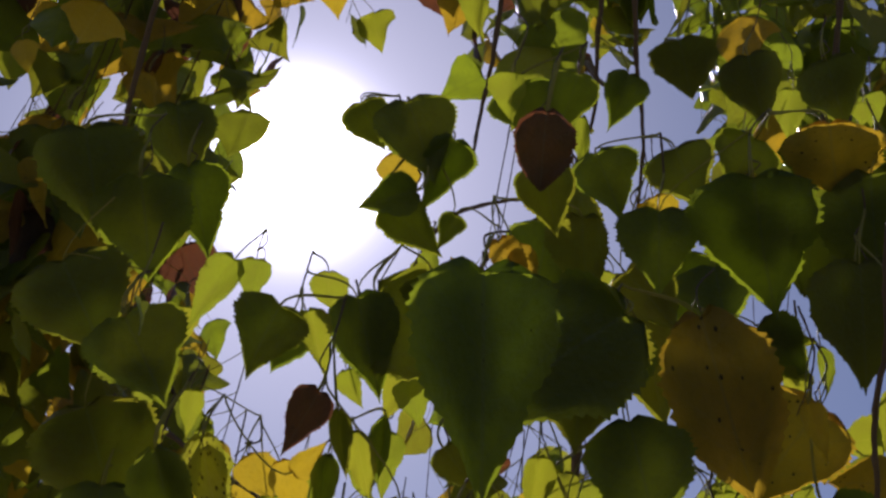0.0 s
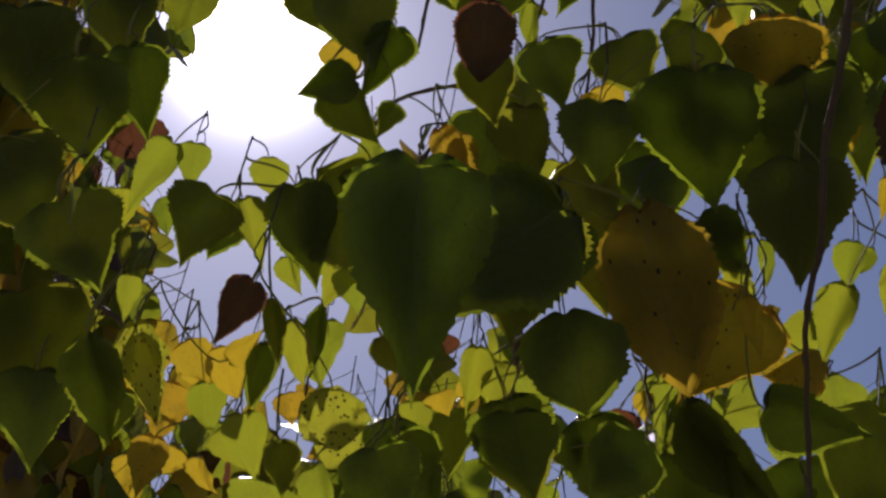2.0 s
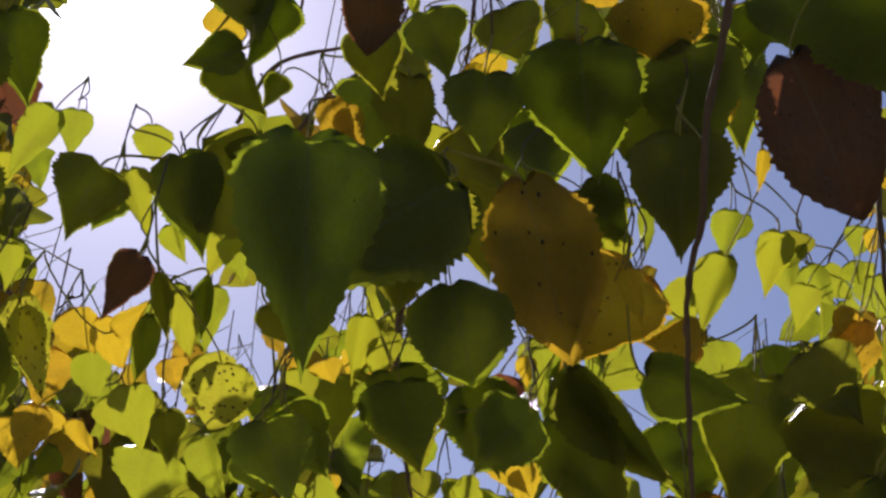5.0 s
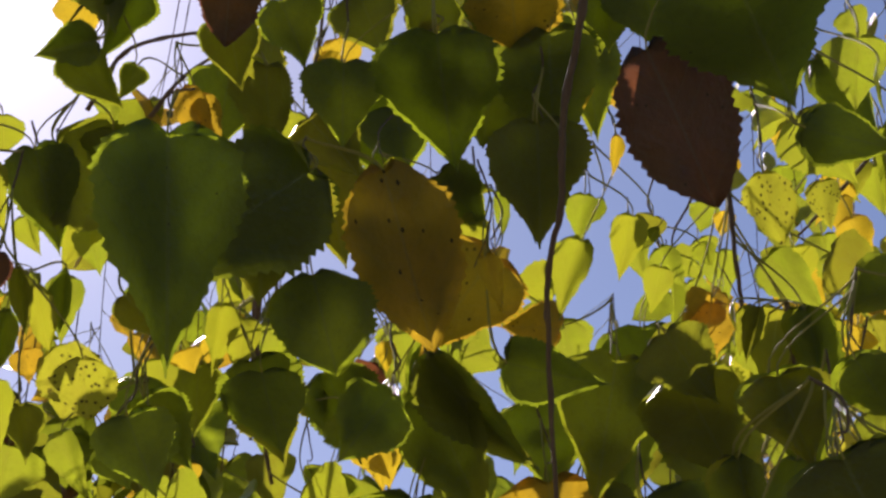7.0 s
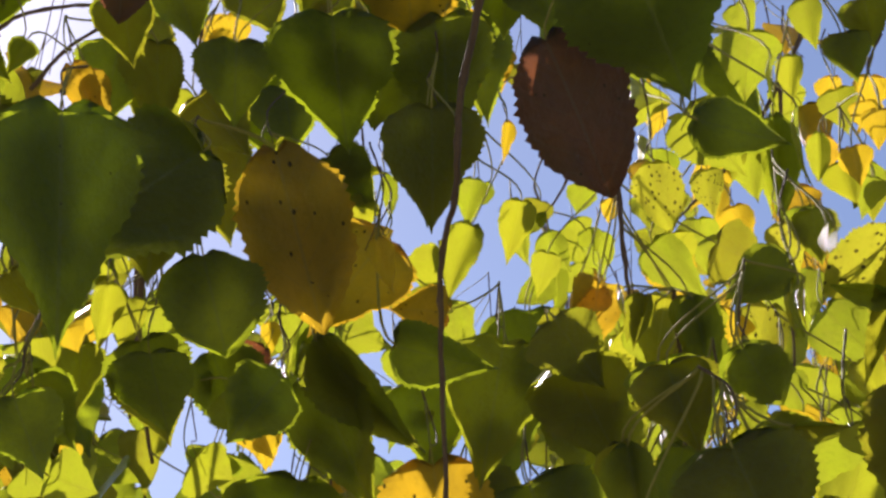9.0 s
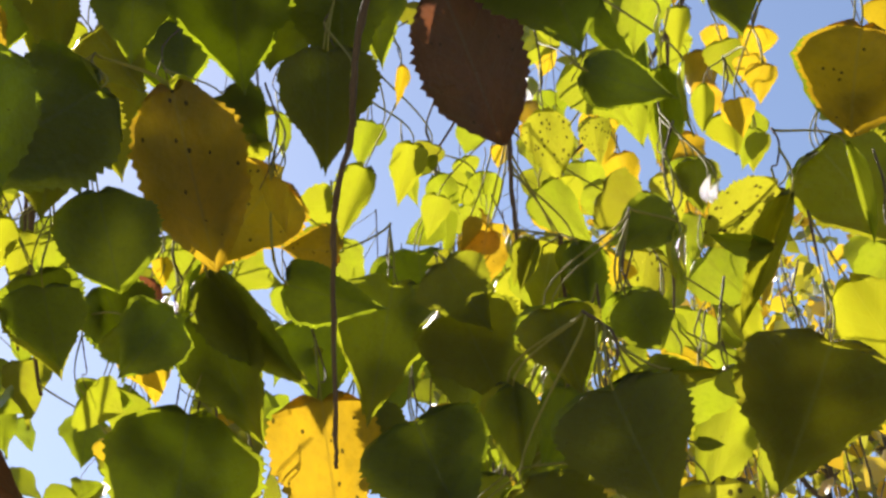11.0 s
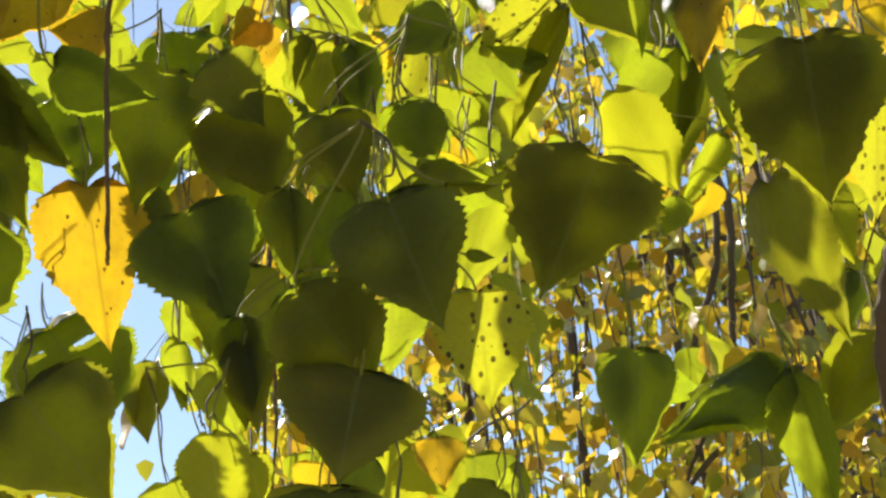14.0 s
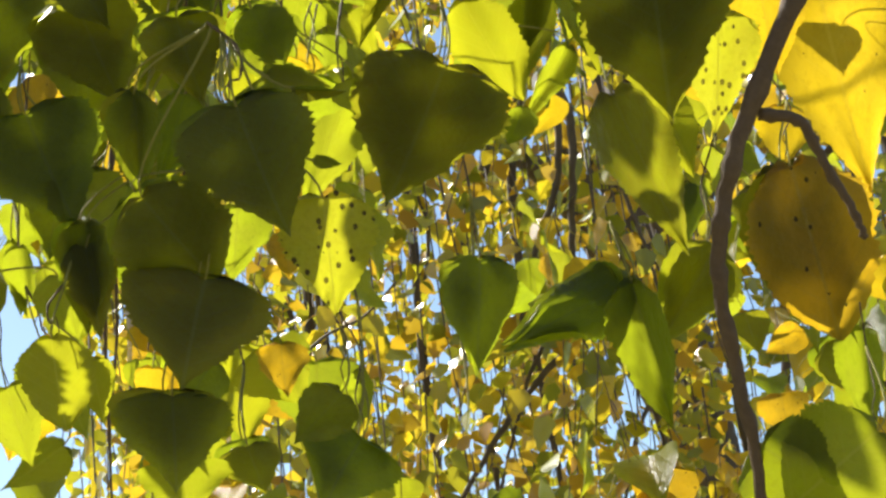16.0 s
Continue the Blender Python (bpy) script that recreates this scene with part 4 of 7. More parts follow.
twig_47.leaf(0.035, 0.662, 2.032, (27, -51), (-152, -39), 0.024, 0.020, "l", 0)
twig_64.leaf(0.029, 0.583, 1.957, (23, -64), (179, -24), 0.025, 0.026, "g", 9)
twig_109 = Twig([(0.038, 0.679, 2.015), (0.040, 0.683, 1.998), (0.036, 0.676, 1.984), (0.036, 0.675, 1.979), (0.037, 0.680, 1.969)], 0.0004)
twig_109.leaf(0.036, 0.669, 1.967, (73, -33), (178, -23), 0.018, 0.024, "l", 0)
twig_69.leaf(0.132, 0.716, 2.015, (-20, -66), (166, -24), 0.020, 0.031, "g", 1)
twig_62.leaf(0.059, 0.661, 2.048, (-0, -48), (173, -41), 0.014, 0.010, "y", 0)
twig_59.leaf(0.109, 0.519, 2.053, (48, -59), (-175, -24), 0.079, 0.051, "o", 9)
twig_110 = Twig([(0.181, 0.600, 2.123), (0.186, 0.597, 2.105), (0.180, 0.593, 2.086), (0.177, 0.586, 2.077), (0.186, 0.598, 2.071)], 0.0006)
twig_110.leaf(0.175, 0.576, 2.061, (-46, -48), (-175, -29), 0.057, 0.050, "o", 0)
twig_111 = Twig([(0.152, 0.525, 2.074), (0.159, 0.527, 2.054), (0.157, 0.526, 2.037), (0.155, 0.525, 2.029), (0.152, 0.530, 2.019)], 0.0005)
# a sunlit patch by the amber leaves, drawn as a small yellow leaf
twig_111.leaf(0.154, 0.520, 2.018, (38, -43), (-143, -47), 0.025, 0.011, "y", 2)
twig_110.leaf(0.207, 0.579, 2.029, (-64, 13), (-152, -9), 0.029, 0.026, "o", 0)
twig_112 = Twig([(0.164, 0.472, 2.104), (0.166, 0.475, 2.085), (0.160, 0.471, 2.068), (0.162, 0.470, 2.060), (0.164, 0.467, 2.050)], 0.0005)
twig_112.leaf(0.160, 0.467, 2.049, (21, -47), (172, -39), 0.052, 0.045, "g", 0)
twig_86.leaf(0.203, 0.535, 2.047, (-17, -51), (-146, -27), 0.036, 0.019, "l", 1)
twig_70.leaf(0.215, 0.609, 2.077, (-73, -7), (-172, -55), 0.023, 0.025, "l", 0)
twig_113 = Twig([(0.230, 0.650, 2.123), (0.235, 0.660, 2.110), (0.236, 0.655, 2.097), (0.237, 0.652, 2.094), (0.232, 0.651, 2.084)], 0.0006)
twig_113.leaf(0.233, 0.646, 2.081, (50, -67), (-158, -21), 0.030, 0.021, "l", 9)
twig_114 = Twig([(0.270, 0.744, 2.173), (0.263, 0.747, 2.159), (0.265, 0.749, 2.148), (0.265, 0.748, 2.144), (0.260, 0.743, 2.134)], 0.0006)
twig_114.leaf(0.264, 0.743, 2.134, (-55, -33), (-157, -19), 0.024, 0.024, "l", 5)
twig_115 = Twig([(0.355, 0.839, 2.332), (0.356, 0.841, 2.321), (0.358, 0.842, 2.310), (0.355, 0.839, 2.309), (0.355, 0.837, 2.299)], 0.0005)
twig_115.leaf(0.354, 0.835, 2.297, (46, -60), (-145, -29), 0.037, 0.022, "l", 1)
twig_71.leaf(0.261, 0.583, 2.101, (-33, -35), (-158, -40), 0.016, 0.007, "g", 4)
twig_102.leaf(0.255, 0.570, 2.067, (-10, -62), (-173, -27), 0.023, 0.015, "l", 0)
twig_107.leaf(0.299, 0.652, 2.142, (87, -36), (-164, -24), 0.025, 0.018, "l", 0)
twig_71.leaf(0.285, 0.587, 2.099, (54, -38), (-163, -46), 0.014, 0.013, "g", 1)
twig_107.leaf(0.333, 0.709, 2.166, (82, -53), (-167, -15), 0.024, 0.022, "l", 3)
twig_102.leaf(0.262, 0.576, 2.040, (-57, -34), (-175, -35), 0.013, 0.007, "g", 4)
twig_116 = Twig([(0.261, 0.475, 2.109), (0.260, 0.469, 2.085), (0.261, 0.470, 2.064), (0.257, 0.468, 2.052), (0.264, 0.468, 2.043)], 0.0006)
twig_116.leaf(0.254, 0.459, 2.038, (36, -52), (-125, -36), 0.030, 0.023, "p", 9)
twig_116.leaf(0.259, 0.437, 2.049, (84, -43), (-149, -32), 0.036, 0.029, "l", 0)
twig_117 = Twig([(0.248, 0.391, 2.067), (0.242, 0.400, 2.045), (0.240, 0.396, 2.025), (0.238, 0.396, 2.015), (0.234, 0.401, 2.005)], 0.0004)
twig_117.leaf(0.236, 0.391, 2.003, (111, -23), (-146, -28), 0.035, 0.022, "g", 2)
twig_118 = Twig([(0.333, 0.562, 2.166), (0.337, 0.555, 2.150), (0.336, 0.553, 2.136), (0.336, 0.551, 2.131), (0.332, 0.549, 2.120)], 0.0005)
twig_118.leaf(0.335, 0.548, 2.120, (28, -61), (-122, -26), 0.025, 0.019, "p", 0)
twig_118.leaf(0.363, 0.572, 2.121, (46, -55), (-139, -35), 0.027, 0.019, "y", 1)
twig_119 = Twig([(0.324, 0.475, 2.078), (0.324, 0.476, 2.061), (0.320, 0.475, 2.046), (0.319, 0.470, 2.039), (0.319, 0.476, 2.030)], 0.0004)
twig_119.leaf(0.316, 0.465, 2.025, (45, -65), (-156, -24), 0.026, 0.018, "p", 0)
twig_119.leaf(0.324, 0.454, 2.027, (33, -59), (-147, -31), 0.024, 0.020, "g", 3)
twig_118.leaf(0.321, 0.586, 2.098, (75, -35), (-134, -51), 0.041, 0.027, "l", 0)
twig_02.leaf(0.267, 0.545, 2.033, (-4, -69), (-145, -17), 0.029, 0.025, "o", 2)
twig_15.leaf(0.260, 0.493, 1.982, (46, -59), (-145, -30), 0.023, 0.020, "l", 1)
twig_15.leaf(0.252, 0.471, 1.979, (-12, -55), (-131, -19), 0.022, 0.010, "g", 4)
twig_120 = Twig([(0.300, 0.432, 2.026), (0.294, 0.433, 2.008), (0.292, 0.432, 1.992), (0.291, 0.429, 1.985), (0.293, 0.430, 1.976)], 0.0005)
twig_120.leaf(0.287, 0.423, 1.971, (-35, -14), (-128, -13), 0.029, 0.023, "g", 0)
twig_121 = Twig([(0.432, 0.684, 2.195), (0.423, 0.686, 2.172), (0.421, 0.677, 2.151), (0.419, 0.673, 2.139), (0.425, 0.681, 2.131)], 0.0004)
twig_121.leaf(0.414, 0.667, 2.125, (-31, -54), (-171, -29), 0.022, 0.028, "y", 6)
twig_121.leaf(0.429, 0.656, 2.125, (6, -51), (-121, -26), 0.062, 0.035, "p", 0)
twig_122 = Twig([(0.261, 0.413, 1.961), (0.258, 0.415, 1.946), (0.253, 0.410, 1.931), (0.251, 0.407, 1.926), (0.259, 0.410, 1.917)], 0.0006)
twig_122.leaf(0.248, 0.402, 1.913, (70, -51), (-133, -37), 0.023, 0.024, "g", 9)
twig_123 = Twig([(0.324, 0.400, 2.006), (0.320, 0.392, 1.993), (0.314, 0.388, 1.978), (0.310, 0.387, 1.974), (0.314, 0.390, 1.966)], 0.0005)
twig_123.leaf(0.304, 0.378, 1.958, (-34, -23), (-158, -52), 0.035, 0.027, "p", 9)
twig_124 = Twig([(0.490, 0.673, 2.205), (0.483, 0.675, 2.182), (0.482, 0.675, 2.161), (0.478, 0.670, 2.150), (0.484, 0.678, 2.142)], 0.0004)
twig_124.leaf(0.472, 0.662, 2.135, (99, -51), (-117, -33), 0.047, 0.042, "l", 0)
twig_123.leaf(0.305, 0.389, 1.939, (-65, 10), (-143, -51), 0.023, 0.010, "g", 4)
twig_123.leaf(0.309, 0.378, 1.955, (-6, -46), (-129, -28), 0.055, 0.013, "g", 4)
twig_125 = Twig([(0.376, 0.448, 2.136), (0.368, 0.452, 2.119), (0.365, 0.448, 2.101), (0.363, 0.445, 2.092), (0.368, 0.450, 2.086)], 0.0005)
twig_125.leaf(0.355, 0.436, 2.075, (10, -63), (-142, -24), 0.018, 0.015, "y", 0)
twig_125.leaf(0.368, 0.476, 2.088, (45, -58), (-157, -30), 0.019, 0.017, "y", 1)
twig_104.leaf(0.414, 0.524, 2.117, (-14, -60), (-158, -25), 0.022, 0.018, "l", 0)
twig_104.leaf(0.365, 0.494, 2.110, (27, -41), (-130, -47), 0.025, 0.012, "l", 4)
twig_97.leaf(0.341, 0.494, 2.113, (34, -55), (-161, -34), 0.049, 0.017, "g", 4)
twig_126 = Twig([(0.355, 0.371, 2.096), (0.357, 0.370, 2.075), (0.351, 0.368, 2.057), (0.352, 0.368, 2.049), (0.355, 0.369, 2.038)], 0.0004)
twig_126.leaf(0.349, 0.364, 2.038, (16, -37), (-117, -42), 0.047, 0.050, "o", 9)
twig_127 = Twig([(0.417, 0.401, 2.129), (0.417, 0.395, 2.107), (0.413, 0.395, 2.090), (0.413, 0.391, 2.081), (0.411, 0.397, 2.071)], 0.0005)
twig_127.leaf(0.410, 0.391, 2.071, (93, -61), (-128, -23), 0.031, 0.049, "o", 0)
twig_128 = Twig([(0.447, 0.508, 2.135), (0.446, 0.513, 2.122), (0.439, 0.504, 2.108), (0.439, 0.502, 2.103), (0.446, 0.509, 2.096)], 0.0006)
twig_128.leaf(0.431, 0.495, 2.088, (88, -51), (-148, -24), 0.064, 0.056, "g", 3)
twig_123.leaf(0.339, 0.376, 1.985, (51, -46), (-157, -41), 0.042, 0.007, "l", 4)
twig_129 = Twig([(0.424, 0.453, 2.058), (0.423, 0.450, 2.036), (0.419, 0.450, 2.016), (0.417, 0.446, 2.005), (0.416, 0.455, 1.997)], 0.0006)
twig_129.leaf(0.409, 0.439, 1.991, (-22, -45), (-144, -28), 0.037, 0.023, "l", 0)
twig_130 = Twig([(0.332, 0.457, 1.971), (0.325, 0.453, 1.953), (0.321, 0.452, 1.937), (0.321, 0.449, 1.930), (0.321, 0.449, 1.920)], 0.0006)
twig_130.leaf(0.319, 0.447, 1.919, (85, -65), (-125, -22), 0.015, 0.014, "l", 0)
twig_131 = Twig([(0.468, 0.664, 2.099), (0.466, 0.669, 2.082), (0.462, 0.669, 2.066), (0.459, 0.666, 2.059), (0.464, 0.666, 2.049)], 0.0006)
twig_131.leaf(0.456, 0.659, 2.047, (86, -52), (-158, -19), 0.027, 0.037, "l", 3)
twig_105.leaf(0.351, 0.570, 1.986, (85, -58), (-128, -27), 0.019, 0.023, "l", 1)
twig_15.leaf(0.260, 0.505, 1.916, (30, -73), (-138, -16), 0.032, 0.026, "g", 4)
twig_02.leaf(0.291, 0.508, 2.009, (0, -41), (-143, -43), 0.024, 0.015, "g", 3)
twig_17.leaf(0.166, 0.621, 2.030, (-60, -36), (-174, -29), 0.026, 0.030, "g", 5)
twig_94.leaf(0.126, 0.646, 2.012, (41, -44), (169, -32), 0.028, 0.037, "g", 1)
twig_11.leaf(0.148, 0.771, 2.014, (52, -69), (-140, -21), 0.018, 0.020, "y", 0)
twig_17.leaf(0.156, 0.641, 1.966, (-10, -78), (172, -12), 0.070, 0.081, "g", 9)
twig_69.leaf(0.152, 0.747, 2.030, (-11, -49), (-142, -29), 0.026, 0.032, "l", 0)
twig_63.leaf(0.155, 0.778, 2.118, (29, -44), (-140, -45), 0.023, 0.018, "l", 0)
twig_63.leaf(0.180, 0.768, 2.137, (7, -67), (-142, -20), 0.030, 0.018, "l", 1)
twig_65.leaf(0.195, 0.786, 2.147, (24, -72), (-155, -18), 0.034, 0.021, "l", 0)
twig_63.leaf(0.159, 0.777, 2.103, (-35, -54), (-178, -30), 0.018, 0.013, "b", 1)
twig_132 = Twig([(0.361, 0.722, 2.021), (0.358, 0.728, 2.003), (0.353, 0.722, 1.986), (0.353, 0.716, 1.978), (0.352, 0.722, 1.969)], 0.0004)
twig_132.leaf(0.346, 0.707, 1.964, (71, -79), (-162, -7), 0.025, 0.019, "l", 1)
twig_132.leaf(0.314, 0.730, 1.972, (-7, -50), (-173, -39), 0.029, 0.029, "l", 3)
twig_133 = Twig([(0.230, 0.571, 2.046), (0.232, 0.581, 2.034), (0.231, 0.575, 2.024), (0.232, 0.574, 2.023), (0.233, 0.571, 2.012)], 0.0005)
twig_133.leaf(0.231, 0.572, 2.013, (-8, -67), (-166, -21), 0.067, 0.048, "g", 0)
twig_134 = Twig([(0.235, 0.532, 2.007), (0.246, 0.529, 1.996), (0.237, 0.522, 1.983), (0.237, 0.516, 1.980), (0.241, 0.518, 1.972)], 0.0004)
twig_134.leaf(0.232, 0.506, 1.964, (58, -48), (-160, -35), 0.049, 0.045, "g", 3)
twig_122.leaf(0.230, 0.424, 1.916, (56, -61), (-156, -25), 0.034, 0.032, "g", 6)
twig_15.leaf(0.264, 0.479, 1.986, (-9, -64), (-160, -23), 0.033, 0.027, "l", 3)
twig_15.leaf(0.264, 0.458, 1.972, (57, -72), (-151, -16), 0.032, 0.018, "g", 4)
twig_134.leaf(0.221, 0.494, 1.976, (69, -43), (-179, -22), 0.035, 0.033, "g", 2)
twig_111.leaf(0.176, 0.560, 1.994, (114, -21), (-134, -45), 0.045, 0.031, "g", 0)
twig_17.leaf(0.152, 0.602, 2.017, (71, -39), (-145, -45), 0.073, 0.032, "g", 1)
twig_17.leaf(0.158, 0.622, 2.010, (66, -61), (-136, -27), 0.068, 0.047, "g", 0)
twig_135 = Twig([(0.255, 0.592, 2.002), (0.246, 0.587, 1.982), (0.244, 0.582, 1.965), (0.245, 0.582, 1.956), (0.244, 0.582, 1.947)], 0.0006)
twig_135.leaf(0.240, 0.572, 1.943, (78, -64), (-141, -20), 0.056, 0.061, "g", 0)
twig_136 = Twig([(0.258, 0.681, 2.056), (0.257, 0.686, 2.033), (0.254, 0.683, 2.014), (0.253, 0.680, 2.003), (0.251, 0.680, 1.993)], 0.0005)
twig_136.leaf(0.250, 0.673, 1.991, (102, -38), (-167, -1), 0.046, 0.047, "g", 0)
twig_137 = Twig([(0.219, 0.650, 2.031), (0.229, 0.660, 2.016), (0.226, 0.649, 2.001), (0.221, 0.644, 1.995), (0.224, 0.655, 1.987)], 0.0005)
twig_137.leaf(0.219, 0.635, 1.981, (32, -54), (-152, -36), 0.085, 0.056, "o", 0)
twig_138 = Twig([(0.258, 0.806, 2.005), (0.261, 0.812, 1.995), (0.262, 0.807, 1.984), (0.262, 0.802, 1.983), (0.259, 0.805, 1.973)], 0.0004)
twig_138.leaf(0.258, 0.793, 1.971, (104, -57), (-163, -2), 0.057, 0.079, "g", 8)
twig_139 = Twig([(0.286, 0.672, 1.980), (0.279, 0.674, 1.957), (0.278, 0.666, 1.938), (0.276, 0.662, 1.927), (0.281, 0.673, 1.918)], 0.0006)
twig_139.leaf(0.272, 0.651, 1.914, (36, -57), (-130, -33), 0.032, 0.016, "l", 1)
twig_139.leaf(0.309, 0.684, 1.961, (-13, -72), (-159, -15), 0.035, 0.032, "g", 3)
twig_07.leaf(0.365, 0.756, 1.980, (64, -49), (-174, -24), 0.022, 0.020, "l", 0)
twig_140 = Twig([(0.344, 0.635, 1.994), (0.343, 0.631, 1.979), (0.342, 0.631, 1.966), (0.342, 0.632, 1.961), (0.349, 0.637, 1.950)], 0.0005)
twig_140.leaf(0.340, 0.627, 1.951, (-146, 72), (-167, -17), 0.031, 0.017, "l", 4)
twig_141 = Twig([(0.334, 0.565, 2.009), (0.330, 0.573, 1.989), (0.324, 0.566, 1.971), (0.324, 0.561, 1.961), (0.328, 0.565, 1.953)], 0.0005)
twig_141.leaf(0.316, 0.550, 1.947, (-24, -47), (-156, -32), 0.026, 0.013, "l", 4)
twig_141.leaf(0.333, 0.593, 1.975, (65, -65), (-133, -24), 0.009, 0.017, "l", 0)
twig_104.leaf(0.417, 0.526, 2.117, (5, -61), (-130, -22), 0.021, 0.018, "l", 0)
twig_105.leaf(0.402, 0.549, 2.020, (106, -58), (-156, -5), 0.032, 0.018, "l", 1)
twig_142 = Twig([(0.334, 0.527, 2.027), (0.330, 0.533, 2.007), (0.324, 0.527, 1.990), (0.324, 0.526, 1.981), (0.325, 0.525, 1.972)], 0.0005)
twig_142.leaf(0.320, 0.518, 1.969, (79, -60), (-119, -29), 0.017, 0.016, "l", 0)
twig_142.leaf(0.352, 0.525, 1.973, (1, -43), (-152, -44), 0.008, 0.016, "y", 0)
twig_141.leaf(0.336, 0.554, 1.978, (106, -54), (-140, -17), 0.025, 0.018, "l", 1)
twig_135.leaf(0.267, 0.573, 1.921, (40, -69), (-167, -19), 0.040, 0.036, "g", 0)
twig_143 = Twig([(0.233, 0.408, 1.907), (0.238, 0.398, 1.894), (0.238, 0.397, 1.882), (0.233, 0.396, 1.878), (0.234, 0.399, 1.868)], 0.0006)
twig_143.leaf(0.231, 0.390, 1.866, (67, -59), (-138, -28), 0.048, 0.048, "g", 0)
twig_143.leaf(0.218, 0.434, 1.848, (82, -44), (-148, -33), 0.041, 0.043, "g", 9)
# the sunlit part of a dark green leaf, set as its own lime leaf
twig_140.leaf(0.366, 0.606, 1.932, (20, -59), (-159, -31), 0.041, 0.033, "l", 1)
twig_144 = Twig([(0.253, 0.452, 1.874), (0.253, 0.448, 1.856), (0.249, 0.445, 1.840), (0.247, 0.440, 1.833), (0.248, 0.445, 1.823)], 0.0004)
twig_144.leaf(0.242, 0.435, 1.821, (-23, -68), (-139, -10), 0.039, 0.055, "g", 0)
twig_106.leaf(0.279, 0.412, 1.849, (42, -77), (-157, -12), 0.043, 0.036, "p", 3)
twig_105.leaf(0.408, 0.557, 1.989, (-5, -47), (-134, -31), 0.075, 0.037, "l", 2)
twig_143.leaf(0.252, 0.385, 1.875, (125, -9), (-134, -49), 0.018, 0.006, "g", 4)
twig_143.leaf(0.260, 0.389, 1.851, (129, -11), (-132, -37), 0.010, 0.005, "g", 5)
twig_145 = Twig([(0.337, 0.403, 1.971), (0.338, 0.404, 1.948), (0.335, 0.398, 1.927), (0.331, 0.395, 1.915), (0.333, 0.402, 1.906)], 0.0005)
twig_145.leaf(0.325, 0.390, 1.902, (-0, -44), (-156, -44), 0.062, 0.064, "g", 0)
twig_145.leaf(0.365, 0.420, 1.954, (75, -50), (-121, -39), 0.050, 0.031, "l", 9)
twig_129.leaf(0.435, 0.449, 2.007, (4, -73), (-149, -16), 0.065, 0.026, "g", 4)
twig_126.leaf(0.382, 0.380, 1.991, (22, -67), (-112, -16), 0.039, 0.026, "o", 2)
twig_146 = Twig([(0.434, 0.385, 2.019), (0.440, 0.382, 2.002), (0.441, 0.381, 1.988), (0.440, 0.381, 1.983), (0.445, 0.383, 1.972)], 0.0006)
twig_146.leaf(0.435, 0.377, 1.972, (46, -52), (-139, -38), 0.078, 0.068, "g", 0)
twig_129.leaf(0.461, 0.445, 1.993, (0, -56), (-148, -30), 0.022, 0.016, "l", 0)
twig_147 = Twig([(0.585, 0.465, 2.089), (0.583, 0.469, 2.075), (0.577, 0.462, 2.060), (0.572, 0.462, 2.055), (0.583, 0.468, 2.047)], 0.0004)
twig_147.leaf(0.563, 0.453, 2.040, (15, -43), (-147, -46), 0.023, 0.029, "l", 1)
twig_148 = Twig([(0.423, 0.454, 1.975), (0.426, 0.453, 1.959), (0.422, 0.451, 1.943), (0.417, 0.449, 1.937), (0.417, 0.459, 1.928)], 0.0005)
twig_148.leaf(0.410, 0.440, 1.923, (-2, -54), (-150, -32), 0.018, 0.015, "g", 4)
twig_148.leaf(0.425, 0.424, 1.948, (-29, -53), (-155, -24), 0.044, 0.013, "l", 1)
twig_07.leaf(0.367, 0.790, 1.952, (-3, -66), (-145, -19), 0.037, 0.034, "l", 9)
twig_16.leaf(0.227, 0.495, 1.852, (84, -81), (-160, -4), 0.036, 0.021, "g", 0)
twig_149 = Twig([(0.272, 0.646, 1.893), (0.276, 0.642, 1.880), (0.277, 0.640, 1.870), (0.276, 0.636, 1.869), (0.282, 0.640, 1.858)], 0.0006)
twig_149.leaf(0.275, 0.634, 1.859, (103, -66), (-159, -4), 0.047, 0.036, "l", 0)
twig_139.leaf(0.294, 0.700, 1.933, (29, -62), (-153, -28), 0.035, 0.012, "l", 4)
twig_150 = Twig([(0.185, 0.620, 1.910), (0.190, 0.627, 1.895), (0.184, 0.619, 1.881), (0.184, 0.615, 1.876), (0.186, 0.625, 1.866)], 0.0006)
twig_150.leaf(0.179, 0.606, 1.863, (107, -53), (-157, -5), 0.063, 0.068, "g", 0)
twig_106.leaf(0.254, 0.462, 1.907, (-2, -58), (-172, -32), 0.038, 0.019, "g", 3)
twig_79.leaf(0.244, 0.728, 2.063, (48, -53), (-166, -32), 0.011, 0.019, "l", 0)
twig_151 = Twig([(0.203, 0.718, 2.031), (0.207, 0.716, 2.013), (0.207, 0.707, 1.998), (0.206, 0.705, 1.991), (0.212, 0.711, 1.981)], 0.0004)
twig_151.leaf(0.204, 0.700, 1.980, (11, -72), (-138, -16), 0.023, 0.019, "g", 0)
twig_152 = Twig([(0.487, 0.597, 2.097), (0.483, 0.603, 2.076), (0.481, 0.597, 2.058), (0.480, 0.595, 2.048), (0.479, 0.603, 2.038)], 0.0006)
twig_152.leaf(0.478, 0.593, 2.038, (-26, -38), (-145, -33), 0.020, 0.016, "l", 0)
twig_141.leaf(0.361, 0.550, 1.981, (95, -29), (-133, -51), 0.010, 0.018, "y", 0)
twig_153 = Twig([(0.498, 0.711, 2.131), (0.494, 0.715, 2.117), (0.494, 0.714, 2.106), (0.494, 0.714, 2.103), (0.501, 0.708, 2.092)], 0.0006)
